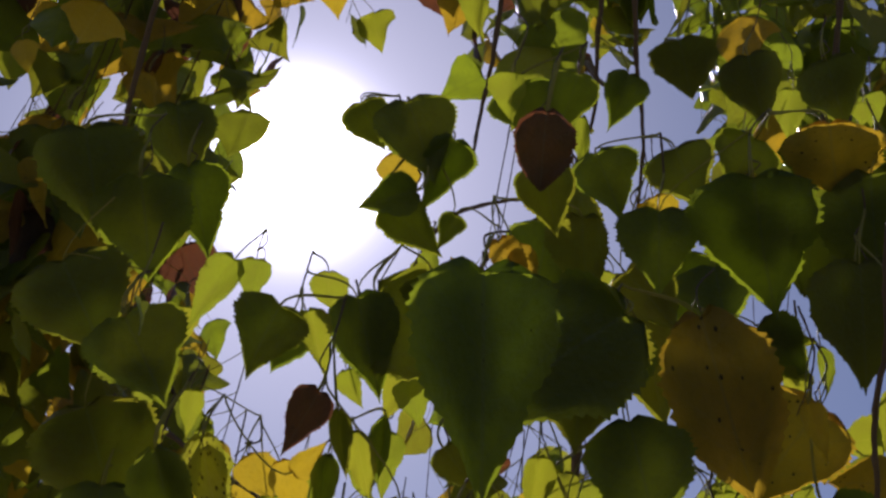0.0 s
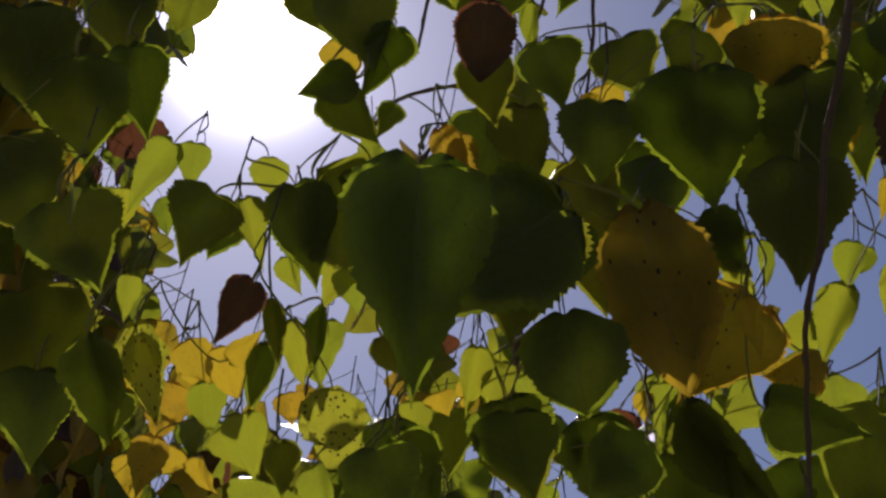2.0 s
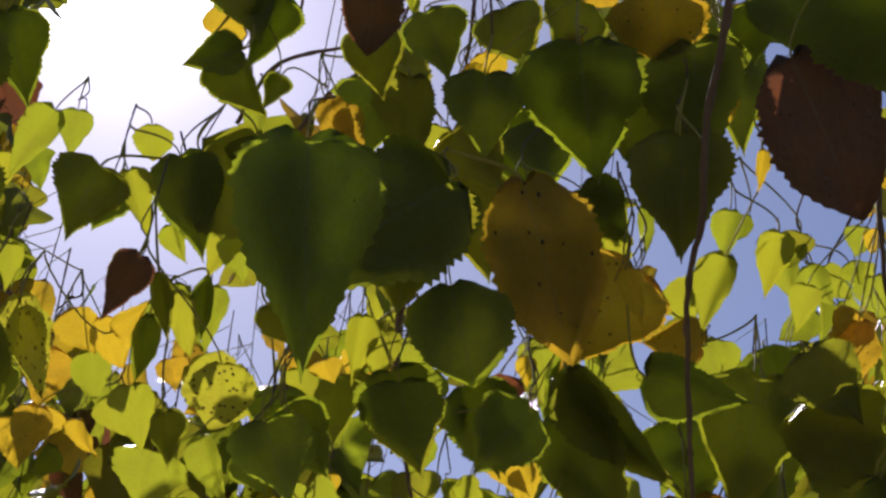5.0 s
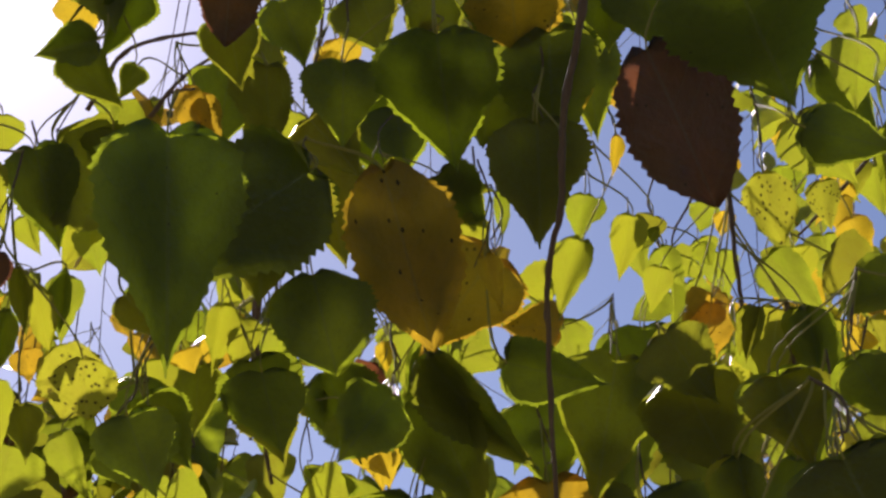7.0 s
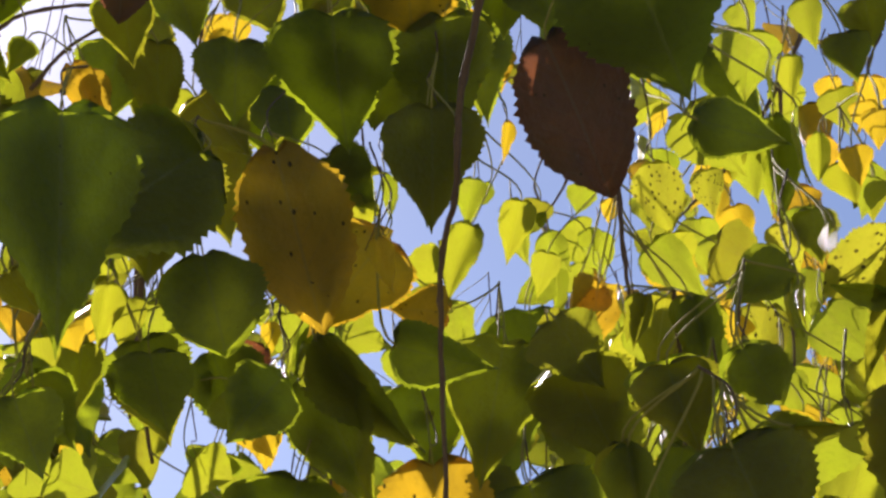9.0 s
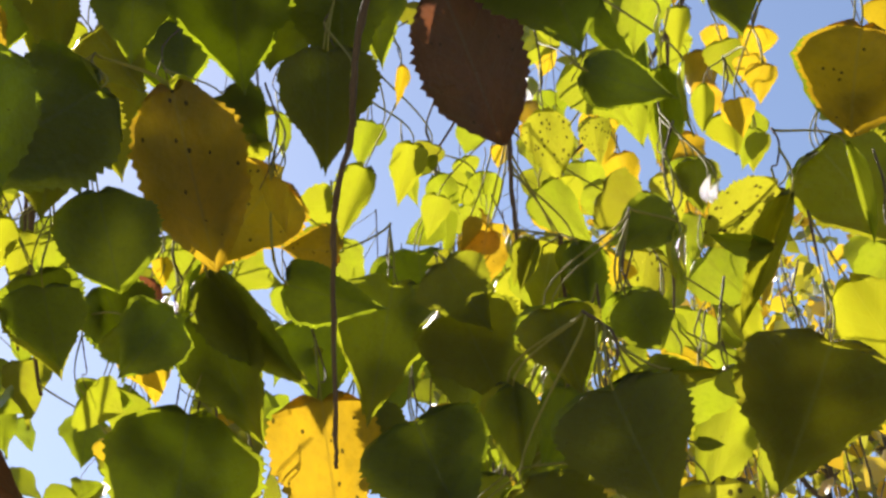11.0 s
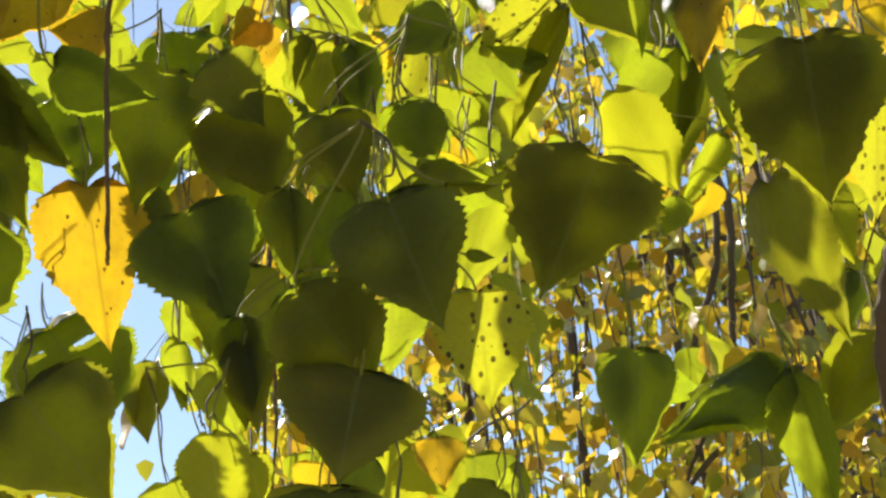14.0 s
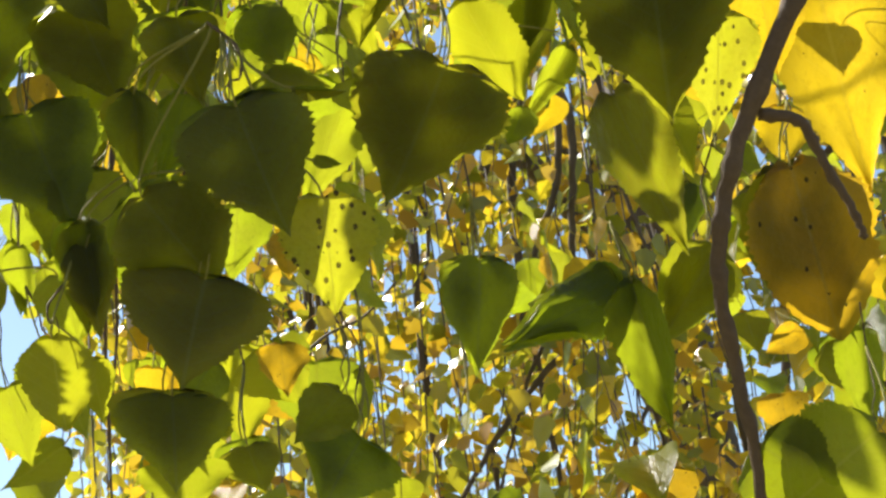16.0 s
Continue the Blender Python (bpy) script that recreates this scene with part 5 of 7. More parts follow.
twig_153.leaf(0.493, 0.710, 2.094, (-44, -39), (-144, -12), 0.020, 0.032, "y", 3)
twig_154 = Twig([(0.413, 0.668, 1.918), (0.419, 0.666, 1.905), (0.415, 0.664, 1.892), (0.410, 0.659, 1.889), (0.411, 0.660, 1.880)], 0.0005)
twig_154.leaf(0.404, 0.647, 1.876, (122, -67), (-122, -10), 0.037, 0.047, "l", 1)
twig_155 = Twig([(0.466, 0.749, 1.959), (0.464, 0.751, 1.941), (0.458, 0.745, 1.925), (0.457, 0.744, 1.918), (0.461, 0.746, 1.909)], 0.0004)
twig_155.leaf(0.452, 0.732, 1.907, (-16, -54), (-148, -26), 0.035, 0.036, "l", 0)
twig_156 = Twig([(0.508, 0.405, 2.039), (0.517, 0.411, 2.015), (0.508, 0.405, 1.993), (0.506, 0.405, 1.981), (0.511, 0.403, 1.973)], 0.0006)
twig_156.leaf(0.497, 0.396, 1.967, (26, -65), (-148, -25), 0.055, 0.039, "p", 0)
twig_157 = Twig([(0.480, 0.458, 2.000), (0.477, 0.455, 1.979), (0.477, 0.447, 1.962), (0.473, 0.448, 1.953), (0.483, 0.448, 1.943)], 0.0006)
twig_157.leaf(0.470, 0.443, 1.942, (82, -63), (-125, -24), 0.082, 0.038, "g", 2)
twig_158 = Twig([(0.537, 0.480, 2.029), (0.548, 0.478, 2.006), (0.540, 0.475, 1.987), (0.538, 0.474, 1.977), (0.545, 0.475, 1.967)], 0.0005)
twig_158.leaf(0.534, 0.471, 1.966, (106, -71), (-122, -13), 0.043, 0.026, "l", 4)
twig_159 = Twig([(0.393, 0.466, 1.917), (0.394, 0.464, 1.894), (0.392, 0.461, 1.875), (0.390, 0.459, 1.865), (0.399, 0.465, 1.855)], 0.0006)
twig_159.leaf(0.387, 0.455, 1.854, (19, -71), (-158, -19), 0.050, 0.034, "g", 0)
twig_160 = Twig([(0.499, 0.485, 1.900), (0.500, 0.483, 1.886), (0.496, 0.477, 1.874), (0.497, 0.477, 1.871), (0.496, 0.480, 1.860)], 0.0005)
twig_160.leaf(0.493, 0.474, 1.862, (-41, -14), (-130, 3), 0.066, 0.034, "g", 3)
twig_160.leaf(0.492, 0.470, 1.862, (74, -73), (-117, -16), 0.071, 0.029, "g", 4)
twig_161 = Twig([(0.555, 0.461, 1.941), (0.551, 0.470, 1.919), (0.550, 0.466, 1.901), (0.548, 0.467, 1.892), (0.543, 0.465, 1.881)], 0.0006)
twig_161.leaf(0.543, 0.462, 1.882, (-33, -53), (-153, -20), 0.056, 0.037, "g", 1)
twig_162 = Twig([(0.575, 0.397, 2.042), (0.572, 0.390, 2.030), (0.565, 0.388, 2.016), (0.564, 0.385, 2.011), (0.573, 0.390, 2.004)], 0.0006)
twig_162.leaf(0.552, 0.379, 1.996, (57, -54), (-126, -36), 0.117, 0.065, "y", 2)
twig_156.leaf(0.524, 0.391, 1.985, (55, -53), (-134, -37), 0.044, 0.041, "y", 0)
twig_163 = Twig([(0.622, 0.479, 2.037), (0.629, 0.469, 2.014), (0.624, 0.469, 1.995), (0.620, 0.463, 1.984), (0.627, 0.471, 1.975)], 0.0006)
twig_163.leaf(0.612, 0.459, 1.972, (35, -64), (-109, -22), 0.030, 0.029, "y", 9)
twig_164 = Twig([(0.520, 0.392, 1.941), (0.527, 0.389, 1.923), (0.515, 0.387, 1.907), (0.513, 0.385, 1.899), (0.518, 0.395, 1.891)], 0.0004)
twig_164.leaf(0.502, 0.376, 1.885, (64, -64), (-143, -24), 0.081, 0.059, "o", 9)
twig_161.leaf(0.571, 0.451, 1.916, (73, -59), (-111, -30), 0.046, 0.036, "g", 3)
twig_165 = Twig([(0.574, 0.426, 1.923), (0.564, 0.424, 1.900), (0.563, 0.422, 1.880), (0.561, 0.420, 1.869), (0.568, 0.427, 1.859)], 0.0006)
twig_165.leaf(0.556, 0.415, 1.859, (76, -81), (-132, -8), 0.027, 0.015, "y", 1)
twig_166 = Twig([(0.503, 0.356, 1.817), (0.504, 0.358, 1.796), (0.497, 0.353, 1.778), (0.493, 0.353, 1.769), (0.497, 0.352, 1.759)], 0.0004)
twig_166.leaf(0.481, 0.344, 1.758, (-35, -32), (-142, -24), 0.046, 0.055, "l", 9)
twig_05.leaf(0.452, 0.377, 1.759, (122, -43), (-117, -28), 0.040, 0.043, "g", 0)
twig_165.leaf(0.568, 0.405, 1.828, (28, -74), (-113, -13), 0.053, 0.022, "l", 1)
twig_165.leaf(0.581, 0.429, 1.831, (99, -58), (-148, -14), 0.038, 0.035, "g", 0)
twig_167 = Twig([(0.229, 0.593, 1.877), (0.236, 0.594, 1.856), (0.234, 0.589, 1.840), (0.235, 0.589, 1.832), (0.241, 0.591, 1.821)], 0.0004)
twig_167.leaf(0.234, 0.584, 1.823, (69, -68), (-150, -18), 0.035, 0.030, "l", 0)
twig_168 = Twig([(0.217, 0.494, 1.836), (0.212, 0.497, 1.828), (0.212, 0.496, 1.821), (0.214, 0.495, 1.823), (0.219, 0.500, 1.811)], 0.0005)
twig_168.leaf(0.211, 0.493, 1.814, (46, -75), (-150, -14), 0.034, 0.028, "l", 9)
twig_167.leaf(0.254, 0.574, 1.871, (60, -63), (-158, -22), 0.030, 0.026, "l", 1)
twig_16.leaf(0.228, 0.496, 1.862, (44, -84), (-147, -6), 0.042, 0.022, "g", 4)
twig_139.leaf(0.292, 0.704, 1.938, (68, -74), (-141, -14), 0.039, 0.014, "l", 4)
twig_149.leaf(0.287, 0.642, 1.816, (-57, -35), (-167, -25), 0.034, 0.021, "l", 1)
twig_16.leaf(0.256, 0.487, 1.794, (36, -87), (-169, -3), 0.036, 0.046, "g", 0)
twig_16.leaf(0.271, 0.509, 1.776, (103, -87), (-152, -1), 0.020, 0.035, "l", 3)
twig_169 = Twig([(0.330, 0.482, 1.838), (0.337, 0.477, 1.816), (0.329, 0.472, 1.796), (0.328, 0.467, 1.786), (0.333, 0.475, 1.776)], 0.0005)
twig_169.leaf(0.319, 0.457, 1.774, (-60, -51), (-148, 2), 0.030, 0.044, "g", 6)
twig_154.leaf(0.397, 0.659, 1.878, (20, -68), (-132, -20), 0.050, 0.029, "l", 9)
twig_154.leaf(0.440, 0.656, 1.874, (-16, -87), (-146, -2), 0.048, 0.050, "l", 0)
twig_170 = Twig([(0.306, 0.449, 1.819), (0.304, 0.440, 1.806), (0.301, 0.441, 1.796), (0.299, 0.438, 1.793), (0.306, 0.444, 1.782)], 0.0004)
twig_170.leaf(0.296, 0.435, 1.784, (-27, -36), (-150, -36), 0.027, 0.023, "g", 3)
twig_171 = Twig([(0.377, 0.536, 1.888), (0.383, 0.538, 1.865), (0.382, 0.537, 1.847), (0.380, 0.535, 1.838), (0.383, 0.540, 1.826)], 0.0005)
twig_171.leaf(0.378, 0.532, 1.828, (13, -59), (-128, -25), 0.032, 0.015, "l", 4)
twig_15.leaf(0.331, 0.524, 1.833, (3, -81), (-123, -5), 0.022, 0.024, "o", 3)
twig_172 = Twig([(0.318, 0.544, 1.855), (0.328, 0.550, 1.831), (0.320, 0.542, 1.811), (0.318, 0.537, 1.800), (0.318, 0.538, 1.790)], 0.0005)
twig_172.leaf(0.312, 0.526, 1.788, (62, -61), (-128, -29), 0.022, 0.028, "g", 0)
twig_16.leaf(0.276, 0.489, 1.810, (-31, -43), (-128, -7), 0.022, 0.028, "g", 1)
twig_143.leaf(0.218, 0.436, 1.888, (41, -70), (-137, -20), 0.036, 0.020, "g", 4)
twig_149.leaf(0.286, 0.611, 1.847, (51, -61), (-167, -24), 0.032, 0.019, "l", 0)
twig_171.leaf(0.369, 0.520, 1.773, (131, -33), (-134, -6), 0.011, 0.022, "l", 0)
twig_173 = Twig([(0.361, 0.684, 1.903), (0.354, 0.672, 1.890), (0.351, 0.675, 1.879), (0.353, 0.674, 1.876), (0.359, 0.675, 1.865)], 0.0005)
twig_173.leaf(0.351, 0.671, 1.867, (-24, -78), (-164, -9), 0.023, 0.018, "y", 0)
twig_132.leaf(0.326, 0.684, 1.948, (96, -53), (-169, -4), 0.014, 0.019, "y", 0)
twig_174 = Twig([(0.656, 0.571, 2.007), (0.652, 0.563, 1.994), (0.640, 0.561, 1.981), (0.636, 0.555, 1.977), (0.650, 0.558, 1.968)], 0.0004)
twig_174.leaf(0.628, 0.548, 1.963, (5, -76), (-111, -6), 0.036, 0.032, "g", 0)
twig_163.leaf(0.622, 0.503, 1.962, (117, -25), (-147, -12), 0.017, 0.023, "g", 0)
twig_175 = Twig([(0.609, 0.487, 1.965), (0.613, 0.497, 1.946), (0.609, 0.493, 1.931), (0.607, 0.493, 1.923), (0.614, 0.496, 1.913)], 0.0005)
twig_175.leaf(0.601, 0.486, 1.913, (131, -60), (-122, -9), 0.027, 0.021, "l", 0)
twig_174.leaf(0.656, 0.561, 1.927, (-24, -52), (-118, -3), 0.022, 0.024, "g", 1)
# green copies added 6 mm sunward of the dark leaves, only to shade them
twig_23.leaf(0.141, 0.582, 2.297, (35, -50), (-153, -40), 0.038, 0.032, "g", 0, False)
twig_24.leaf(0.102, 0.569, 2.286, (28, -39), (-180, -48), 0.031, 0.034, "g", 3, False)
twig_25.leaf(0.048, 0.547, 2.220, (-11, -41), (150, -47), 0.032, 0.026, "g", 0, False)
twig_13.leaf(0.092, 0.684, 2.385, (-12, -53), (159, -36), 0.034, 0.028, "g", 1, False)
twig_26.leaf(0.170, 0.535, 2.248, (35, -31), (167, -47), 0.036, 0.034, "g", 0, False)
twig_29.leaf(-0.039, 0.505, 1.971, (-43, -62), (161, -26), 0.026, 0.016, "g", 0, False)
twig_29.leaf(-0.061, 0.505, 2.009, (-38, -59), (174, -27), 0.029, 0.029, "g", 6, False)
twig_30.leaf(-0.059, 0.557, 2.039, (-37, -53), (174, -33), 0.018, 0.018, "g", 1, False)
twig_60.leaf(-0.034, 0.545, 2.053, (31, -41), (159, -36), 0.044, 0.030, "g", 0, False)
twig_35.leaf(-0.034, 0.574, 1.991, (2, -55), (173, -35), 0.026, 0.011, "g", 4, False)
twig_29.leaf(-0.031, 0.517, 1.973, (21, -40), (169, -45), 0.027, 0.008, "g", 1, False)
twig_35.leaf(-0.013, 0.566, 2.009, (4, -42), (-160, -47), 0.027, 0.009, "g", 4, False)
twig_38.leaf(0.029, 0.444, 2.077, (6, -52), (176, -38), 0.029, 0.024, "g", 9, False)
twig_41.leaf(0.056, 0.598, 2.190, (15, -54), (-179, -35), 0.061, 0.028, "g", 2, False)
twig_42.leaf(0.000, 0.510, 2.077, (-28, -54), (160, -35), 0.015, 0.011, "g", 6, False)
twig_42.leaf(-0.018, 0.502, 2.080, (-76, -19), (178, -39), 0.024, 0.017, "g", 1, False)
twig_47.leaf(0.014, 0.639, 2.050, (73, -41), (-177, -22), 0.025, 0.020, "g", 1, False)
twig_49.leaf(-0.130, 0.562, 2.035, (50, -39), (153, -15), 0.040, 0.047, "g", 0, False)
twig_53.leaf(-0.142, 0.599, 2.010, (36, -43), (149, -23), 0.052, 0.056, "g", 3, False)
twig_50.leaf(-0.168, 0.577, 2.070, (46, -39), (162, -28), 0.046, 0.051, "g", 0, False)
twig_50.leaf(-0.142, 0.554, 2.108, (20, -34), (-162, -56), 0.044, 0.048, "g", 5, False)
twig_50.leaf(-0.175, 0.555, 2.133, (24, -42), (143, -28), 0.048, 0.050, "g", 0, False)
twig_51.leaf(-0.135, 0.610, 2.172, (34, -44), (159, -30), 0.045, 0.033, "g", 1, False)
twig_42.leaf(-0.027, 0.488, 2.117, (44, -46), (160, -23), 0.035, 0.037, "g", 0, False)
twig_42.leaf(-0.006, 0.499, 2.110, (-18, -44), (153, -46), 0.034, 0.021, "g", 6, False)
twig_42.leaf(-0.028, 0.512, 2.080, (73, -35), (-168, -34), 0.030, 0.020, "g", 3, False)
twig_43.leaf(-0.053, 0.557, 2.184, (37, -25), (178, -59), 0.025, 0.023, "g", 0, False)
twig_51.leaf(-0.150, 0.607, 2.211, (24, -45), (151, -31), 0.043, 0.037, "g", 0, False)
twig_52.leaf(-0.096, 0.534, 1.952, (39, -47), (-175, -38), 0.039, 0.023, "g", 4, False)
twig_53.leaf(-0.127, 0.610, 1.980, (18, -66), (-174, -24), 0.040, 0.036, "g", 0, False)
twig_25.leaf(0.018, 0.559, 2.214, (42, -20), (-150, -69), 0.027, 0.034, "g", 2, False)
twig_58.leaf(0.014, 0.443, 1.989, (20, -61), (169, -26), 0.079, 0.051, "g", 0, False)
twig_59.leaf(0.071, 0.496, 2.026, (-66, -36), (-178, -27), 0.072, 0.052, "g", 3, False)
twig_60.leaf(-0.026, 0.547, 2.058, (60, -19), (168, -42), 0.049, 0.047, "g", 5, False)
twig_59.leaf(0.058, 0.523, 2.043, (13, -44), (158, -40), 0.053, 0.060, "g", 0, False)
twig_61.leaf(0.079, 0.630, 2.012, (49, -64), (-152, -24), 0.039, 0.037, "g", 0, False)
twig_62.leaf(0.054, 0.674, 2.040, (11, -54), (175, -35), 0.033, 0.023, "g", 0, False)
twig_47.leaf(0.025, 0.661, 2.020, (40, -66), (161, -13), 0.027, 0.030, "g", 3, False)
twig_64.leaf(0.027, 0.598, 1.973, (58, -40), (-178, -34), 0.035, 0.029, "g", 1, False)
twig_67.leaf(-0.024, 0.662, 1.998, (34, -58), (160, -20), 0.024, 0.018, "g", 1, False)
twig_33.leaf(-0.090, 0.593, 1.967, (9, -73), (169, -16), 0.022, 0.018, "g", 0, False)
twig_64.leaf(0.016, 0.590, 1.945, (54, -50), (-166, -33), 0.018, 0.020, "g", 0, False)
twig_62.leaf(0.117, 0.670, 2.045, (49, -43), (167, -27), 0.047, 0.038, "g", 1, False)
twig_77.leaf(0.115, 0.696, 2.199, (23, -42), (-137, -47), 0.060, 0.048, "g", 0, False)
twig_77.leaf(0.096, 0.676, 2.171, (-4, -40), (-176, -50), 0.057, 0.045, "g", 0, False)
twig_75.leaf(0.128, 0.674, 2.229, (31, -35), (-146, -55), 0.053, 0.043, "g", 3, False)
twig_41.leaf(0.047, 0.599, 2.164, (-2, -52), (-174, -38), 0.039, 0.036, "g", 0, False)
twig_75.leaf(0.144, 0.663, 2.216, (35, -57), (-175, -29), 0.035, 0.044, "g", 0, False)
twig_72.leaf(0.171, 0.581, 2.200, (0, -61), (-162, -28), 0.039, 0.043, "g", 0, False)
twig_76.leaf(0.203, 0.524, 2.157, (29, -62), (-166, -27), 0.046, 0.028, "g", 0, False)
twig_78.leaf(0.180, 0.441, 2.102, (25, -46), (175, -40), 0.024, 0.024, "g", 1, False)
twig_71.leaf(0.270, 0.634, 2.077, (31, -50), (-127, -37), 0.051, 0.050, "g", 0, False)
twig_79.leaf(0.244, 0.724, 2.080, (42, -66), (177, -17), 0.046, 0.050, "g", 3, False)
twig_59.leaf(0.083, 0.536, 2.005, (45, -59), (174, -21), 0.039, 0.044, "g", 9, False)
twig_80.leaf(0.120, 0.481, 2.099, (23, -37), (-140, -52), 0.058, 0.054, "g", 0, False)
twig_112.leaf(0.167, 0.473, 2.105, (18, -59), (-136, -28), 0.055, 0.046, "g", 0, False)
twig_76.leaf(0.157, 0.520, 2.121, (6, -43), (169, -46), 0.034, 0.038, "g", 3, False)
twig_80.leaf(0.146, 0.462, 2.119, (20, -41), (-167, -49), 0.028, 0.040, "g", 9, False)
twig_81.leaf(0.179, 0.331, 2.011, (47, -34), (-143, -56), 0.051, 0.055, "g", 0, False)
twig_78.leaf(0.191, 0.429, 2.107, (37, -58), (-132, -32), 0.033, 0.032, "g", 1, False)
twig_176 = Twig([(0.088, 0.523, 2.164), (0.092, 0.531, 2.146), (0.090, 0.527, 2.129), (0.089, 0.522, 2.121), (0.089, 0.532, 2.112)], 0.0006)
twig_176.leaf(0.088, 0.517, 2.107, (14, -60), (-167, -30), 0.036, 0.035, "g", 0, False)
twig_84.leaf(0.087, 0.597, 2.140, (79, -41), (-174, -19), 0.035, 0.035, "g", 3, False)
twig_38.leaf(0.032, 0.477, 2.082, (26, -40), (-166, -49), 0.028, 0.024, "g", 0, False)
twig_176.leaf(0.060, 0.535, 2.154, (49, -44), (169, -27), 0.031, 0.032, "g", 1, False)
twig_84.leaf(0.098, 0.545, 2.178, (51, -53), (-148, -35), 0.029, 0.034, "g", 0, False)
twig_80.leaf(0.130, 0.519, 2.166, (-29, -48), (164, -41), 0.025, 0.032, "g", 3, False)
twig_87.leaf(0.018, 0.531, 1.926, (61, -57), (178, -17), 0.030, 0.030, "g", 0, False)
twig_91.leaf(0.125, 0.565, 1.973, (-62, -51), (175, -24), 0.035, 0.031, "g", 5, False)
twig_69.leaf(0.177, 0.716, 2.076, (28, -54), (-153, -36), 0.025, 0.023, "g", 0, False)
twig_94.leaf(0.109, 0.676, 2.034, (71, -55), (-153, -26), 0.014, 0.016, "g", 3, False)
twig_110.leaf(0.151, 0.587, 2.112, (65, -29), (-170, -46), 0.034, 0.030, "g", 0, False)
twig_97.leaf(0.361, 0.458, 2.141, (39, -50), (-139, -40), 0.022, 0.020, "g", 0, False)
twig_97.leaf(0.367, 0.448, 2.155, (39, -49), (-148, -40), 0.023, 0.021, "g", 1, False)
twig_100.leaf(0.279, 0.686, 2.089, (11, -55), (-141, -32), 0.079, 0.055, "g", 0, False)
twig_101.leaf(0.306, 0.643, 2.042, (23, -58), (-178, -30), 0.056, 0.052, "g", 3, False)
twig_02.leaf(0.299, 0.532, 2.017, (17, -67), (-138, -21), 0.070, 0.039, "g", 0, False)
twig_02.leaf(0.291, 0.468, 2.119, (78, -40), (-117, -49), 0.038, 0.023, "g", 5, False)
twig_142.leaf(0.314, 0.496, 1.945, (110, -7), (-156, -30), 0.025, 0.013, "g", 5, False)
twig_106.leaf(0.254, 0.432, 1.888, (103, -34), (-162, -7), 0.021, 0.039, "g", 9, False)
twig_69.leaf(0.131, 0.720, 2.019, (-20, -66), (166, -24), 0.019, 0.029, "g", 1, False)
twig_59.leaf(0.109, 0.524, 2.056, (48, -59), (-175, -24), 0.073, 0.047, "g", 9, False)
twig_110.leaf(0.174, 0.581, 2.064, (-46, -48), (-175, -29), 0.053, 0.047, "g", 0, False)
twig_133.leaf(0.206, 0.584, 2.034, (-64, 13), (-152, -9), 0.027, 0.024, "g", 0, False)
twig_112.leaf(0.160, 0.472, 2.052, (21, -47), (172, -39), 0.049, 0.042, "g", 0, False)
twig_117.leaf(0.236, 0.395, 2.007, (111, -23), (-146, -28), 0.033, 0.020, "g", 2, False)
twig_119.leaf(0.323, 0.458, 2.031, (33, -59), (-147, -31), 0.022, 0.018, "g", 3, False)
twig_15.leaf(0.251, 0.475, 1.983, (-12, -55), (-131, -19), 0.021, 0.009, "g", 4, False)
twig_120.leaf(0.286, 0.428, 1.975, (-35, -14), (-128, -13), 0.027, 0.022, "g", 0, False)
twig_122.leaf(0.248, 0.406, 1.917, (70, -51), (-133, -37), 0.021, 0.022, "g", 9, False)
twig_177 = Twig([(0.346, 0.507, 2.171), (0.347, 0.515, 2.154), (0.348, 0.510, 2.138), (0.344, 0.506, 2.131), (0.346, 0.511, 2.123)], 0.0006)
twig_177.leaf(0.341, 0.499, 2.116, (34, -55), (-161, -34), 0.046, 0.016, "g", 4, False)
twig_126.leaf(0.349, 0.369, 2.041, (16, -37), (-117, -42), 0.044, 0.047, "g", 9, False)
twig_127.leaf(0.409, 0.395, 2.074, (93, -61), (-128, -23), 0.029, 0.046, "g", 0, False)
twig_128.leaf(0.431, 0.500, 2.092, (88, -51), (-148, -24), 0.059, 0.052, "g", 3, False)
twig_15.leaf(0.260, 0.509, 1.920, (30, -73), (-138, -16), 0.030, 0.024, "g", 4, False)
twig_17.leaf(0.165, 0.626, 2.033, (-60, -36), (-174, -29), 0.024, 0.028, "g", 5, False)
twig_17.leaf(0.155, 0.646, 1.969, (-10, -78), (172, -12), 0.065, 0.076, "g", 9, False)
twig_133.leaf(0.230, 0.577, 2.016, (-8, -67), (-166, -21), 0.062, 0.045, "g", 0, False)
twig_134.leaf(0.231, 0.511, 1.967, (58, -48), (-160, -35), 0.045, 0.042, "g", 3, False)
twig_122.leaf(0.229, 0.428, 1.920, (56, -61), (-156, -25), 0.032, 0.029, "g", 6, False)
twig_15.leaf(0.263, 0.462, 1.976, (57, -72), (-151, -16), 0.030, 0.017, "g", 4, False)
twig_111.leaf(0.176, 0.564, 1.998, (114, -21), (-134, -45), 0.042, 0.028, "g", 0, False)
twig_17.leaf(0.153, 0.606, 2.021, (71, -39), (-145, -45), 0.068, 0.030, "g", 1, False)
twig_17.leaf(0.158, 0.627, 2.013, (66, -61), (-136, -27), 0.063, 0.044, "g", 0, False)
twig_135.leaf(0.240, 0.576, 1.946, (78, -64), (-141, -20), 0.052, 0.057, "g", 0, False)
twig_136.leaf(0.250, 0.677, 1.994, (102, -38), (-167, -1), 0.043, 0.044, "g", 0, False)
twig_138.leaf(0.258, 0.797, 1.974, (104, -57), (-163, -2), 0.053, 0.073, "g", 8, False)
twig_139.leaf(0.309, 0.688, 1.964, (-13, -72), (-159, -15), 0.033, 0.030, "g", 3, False)
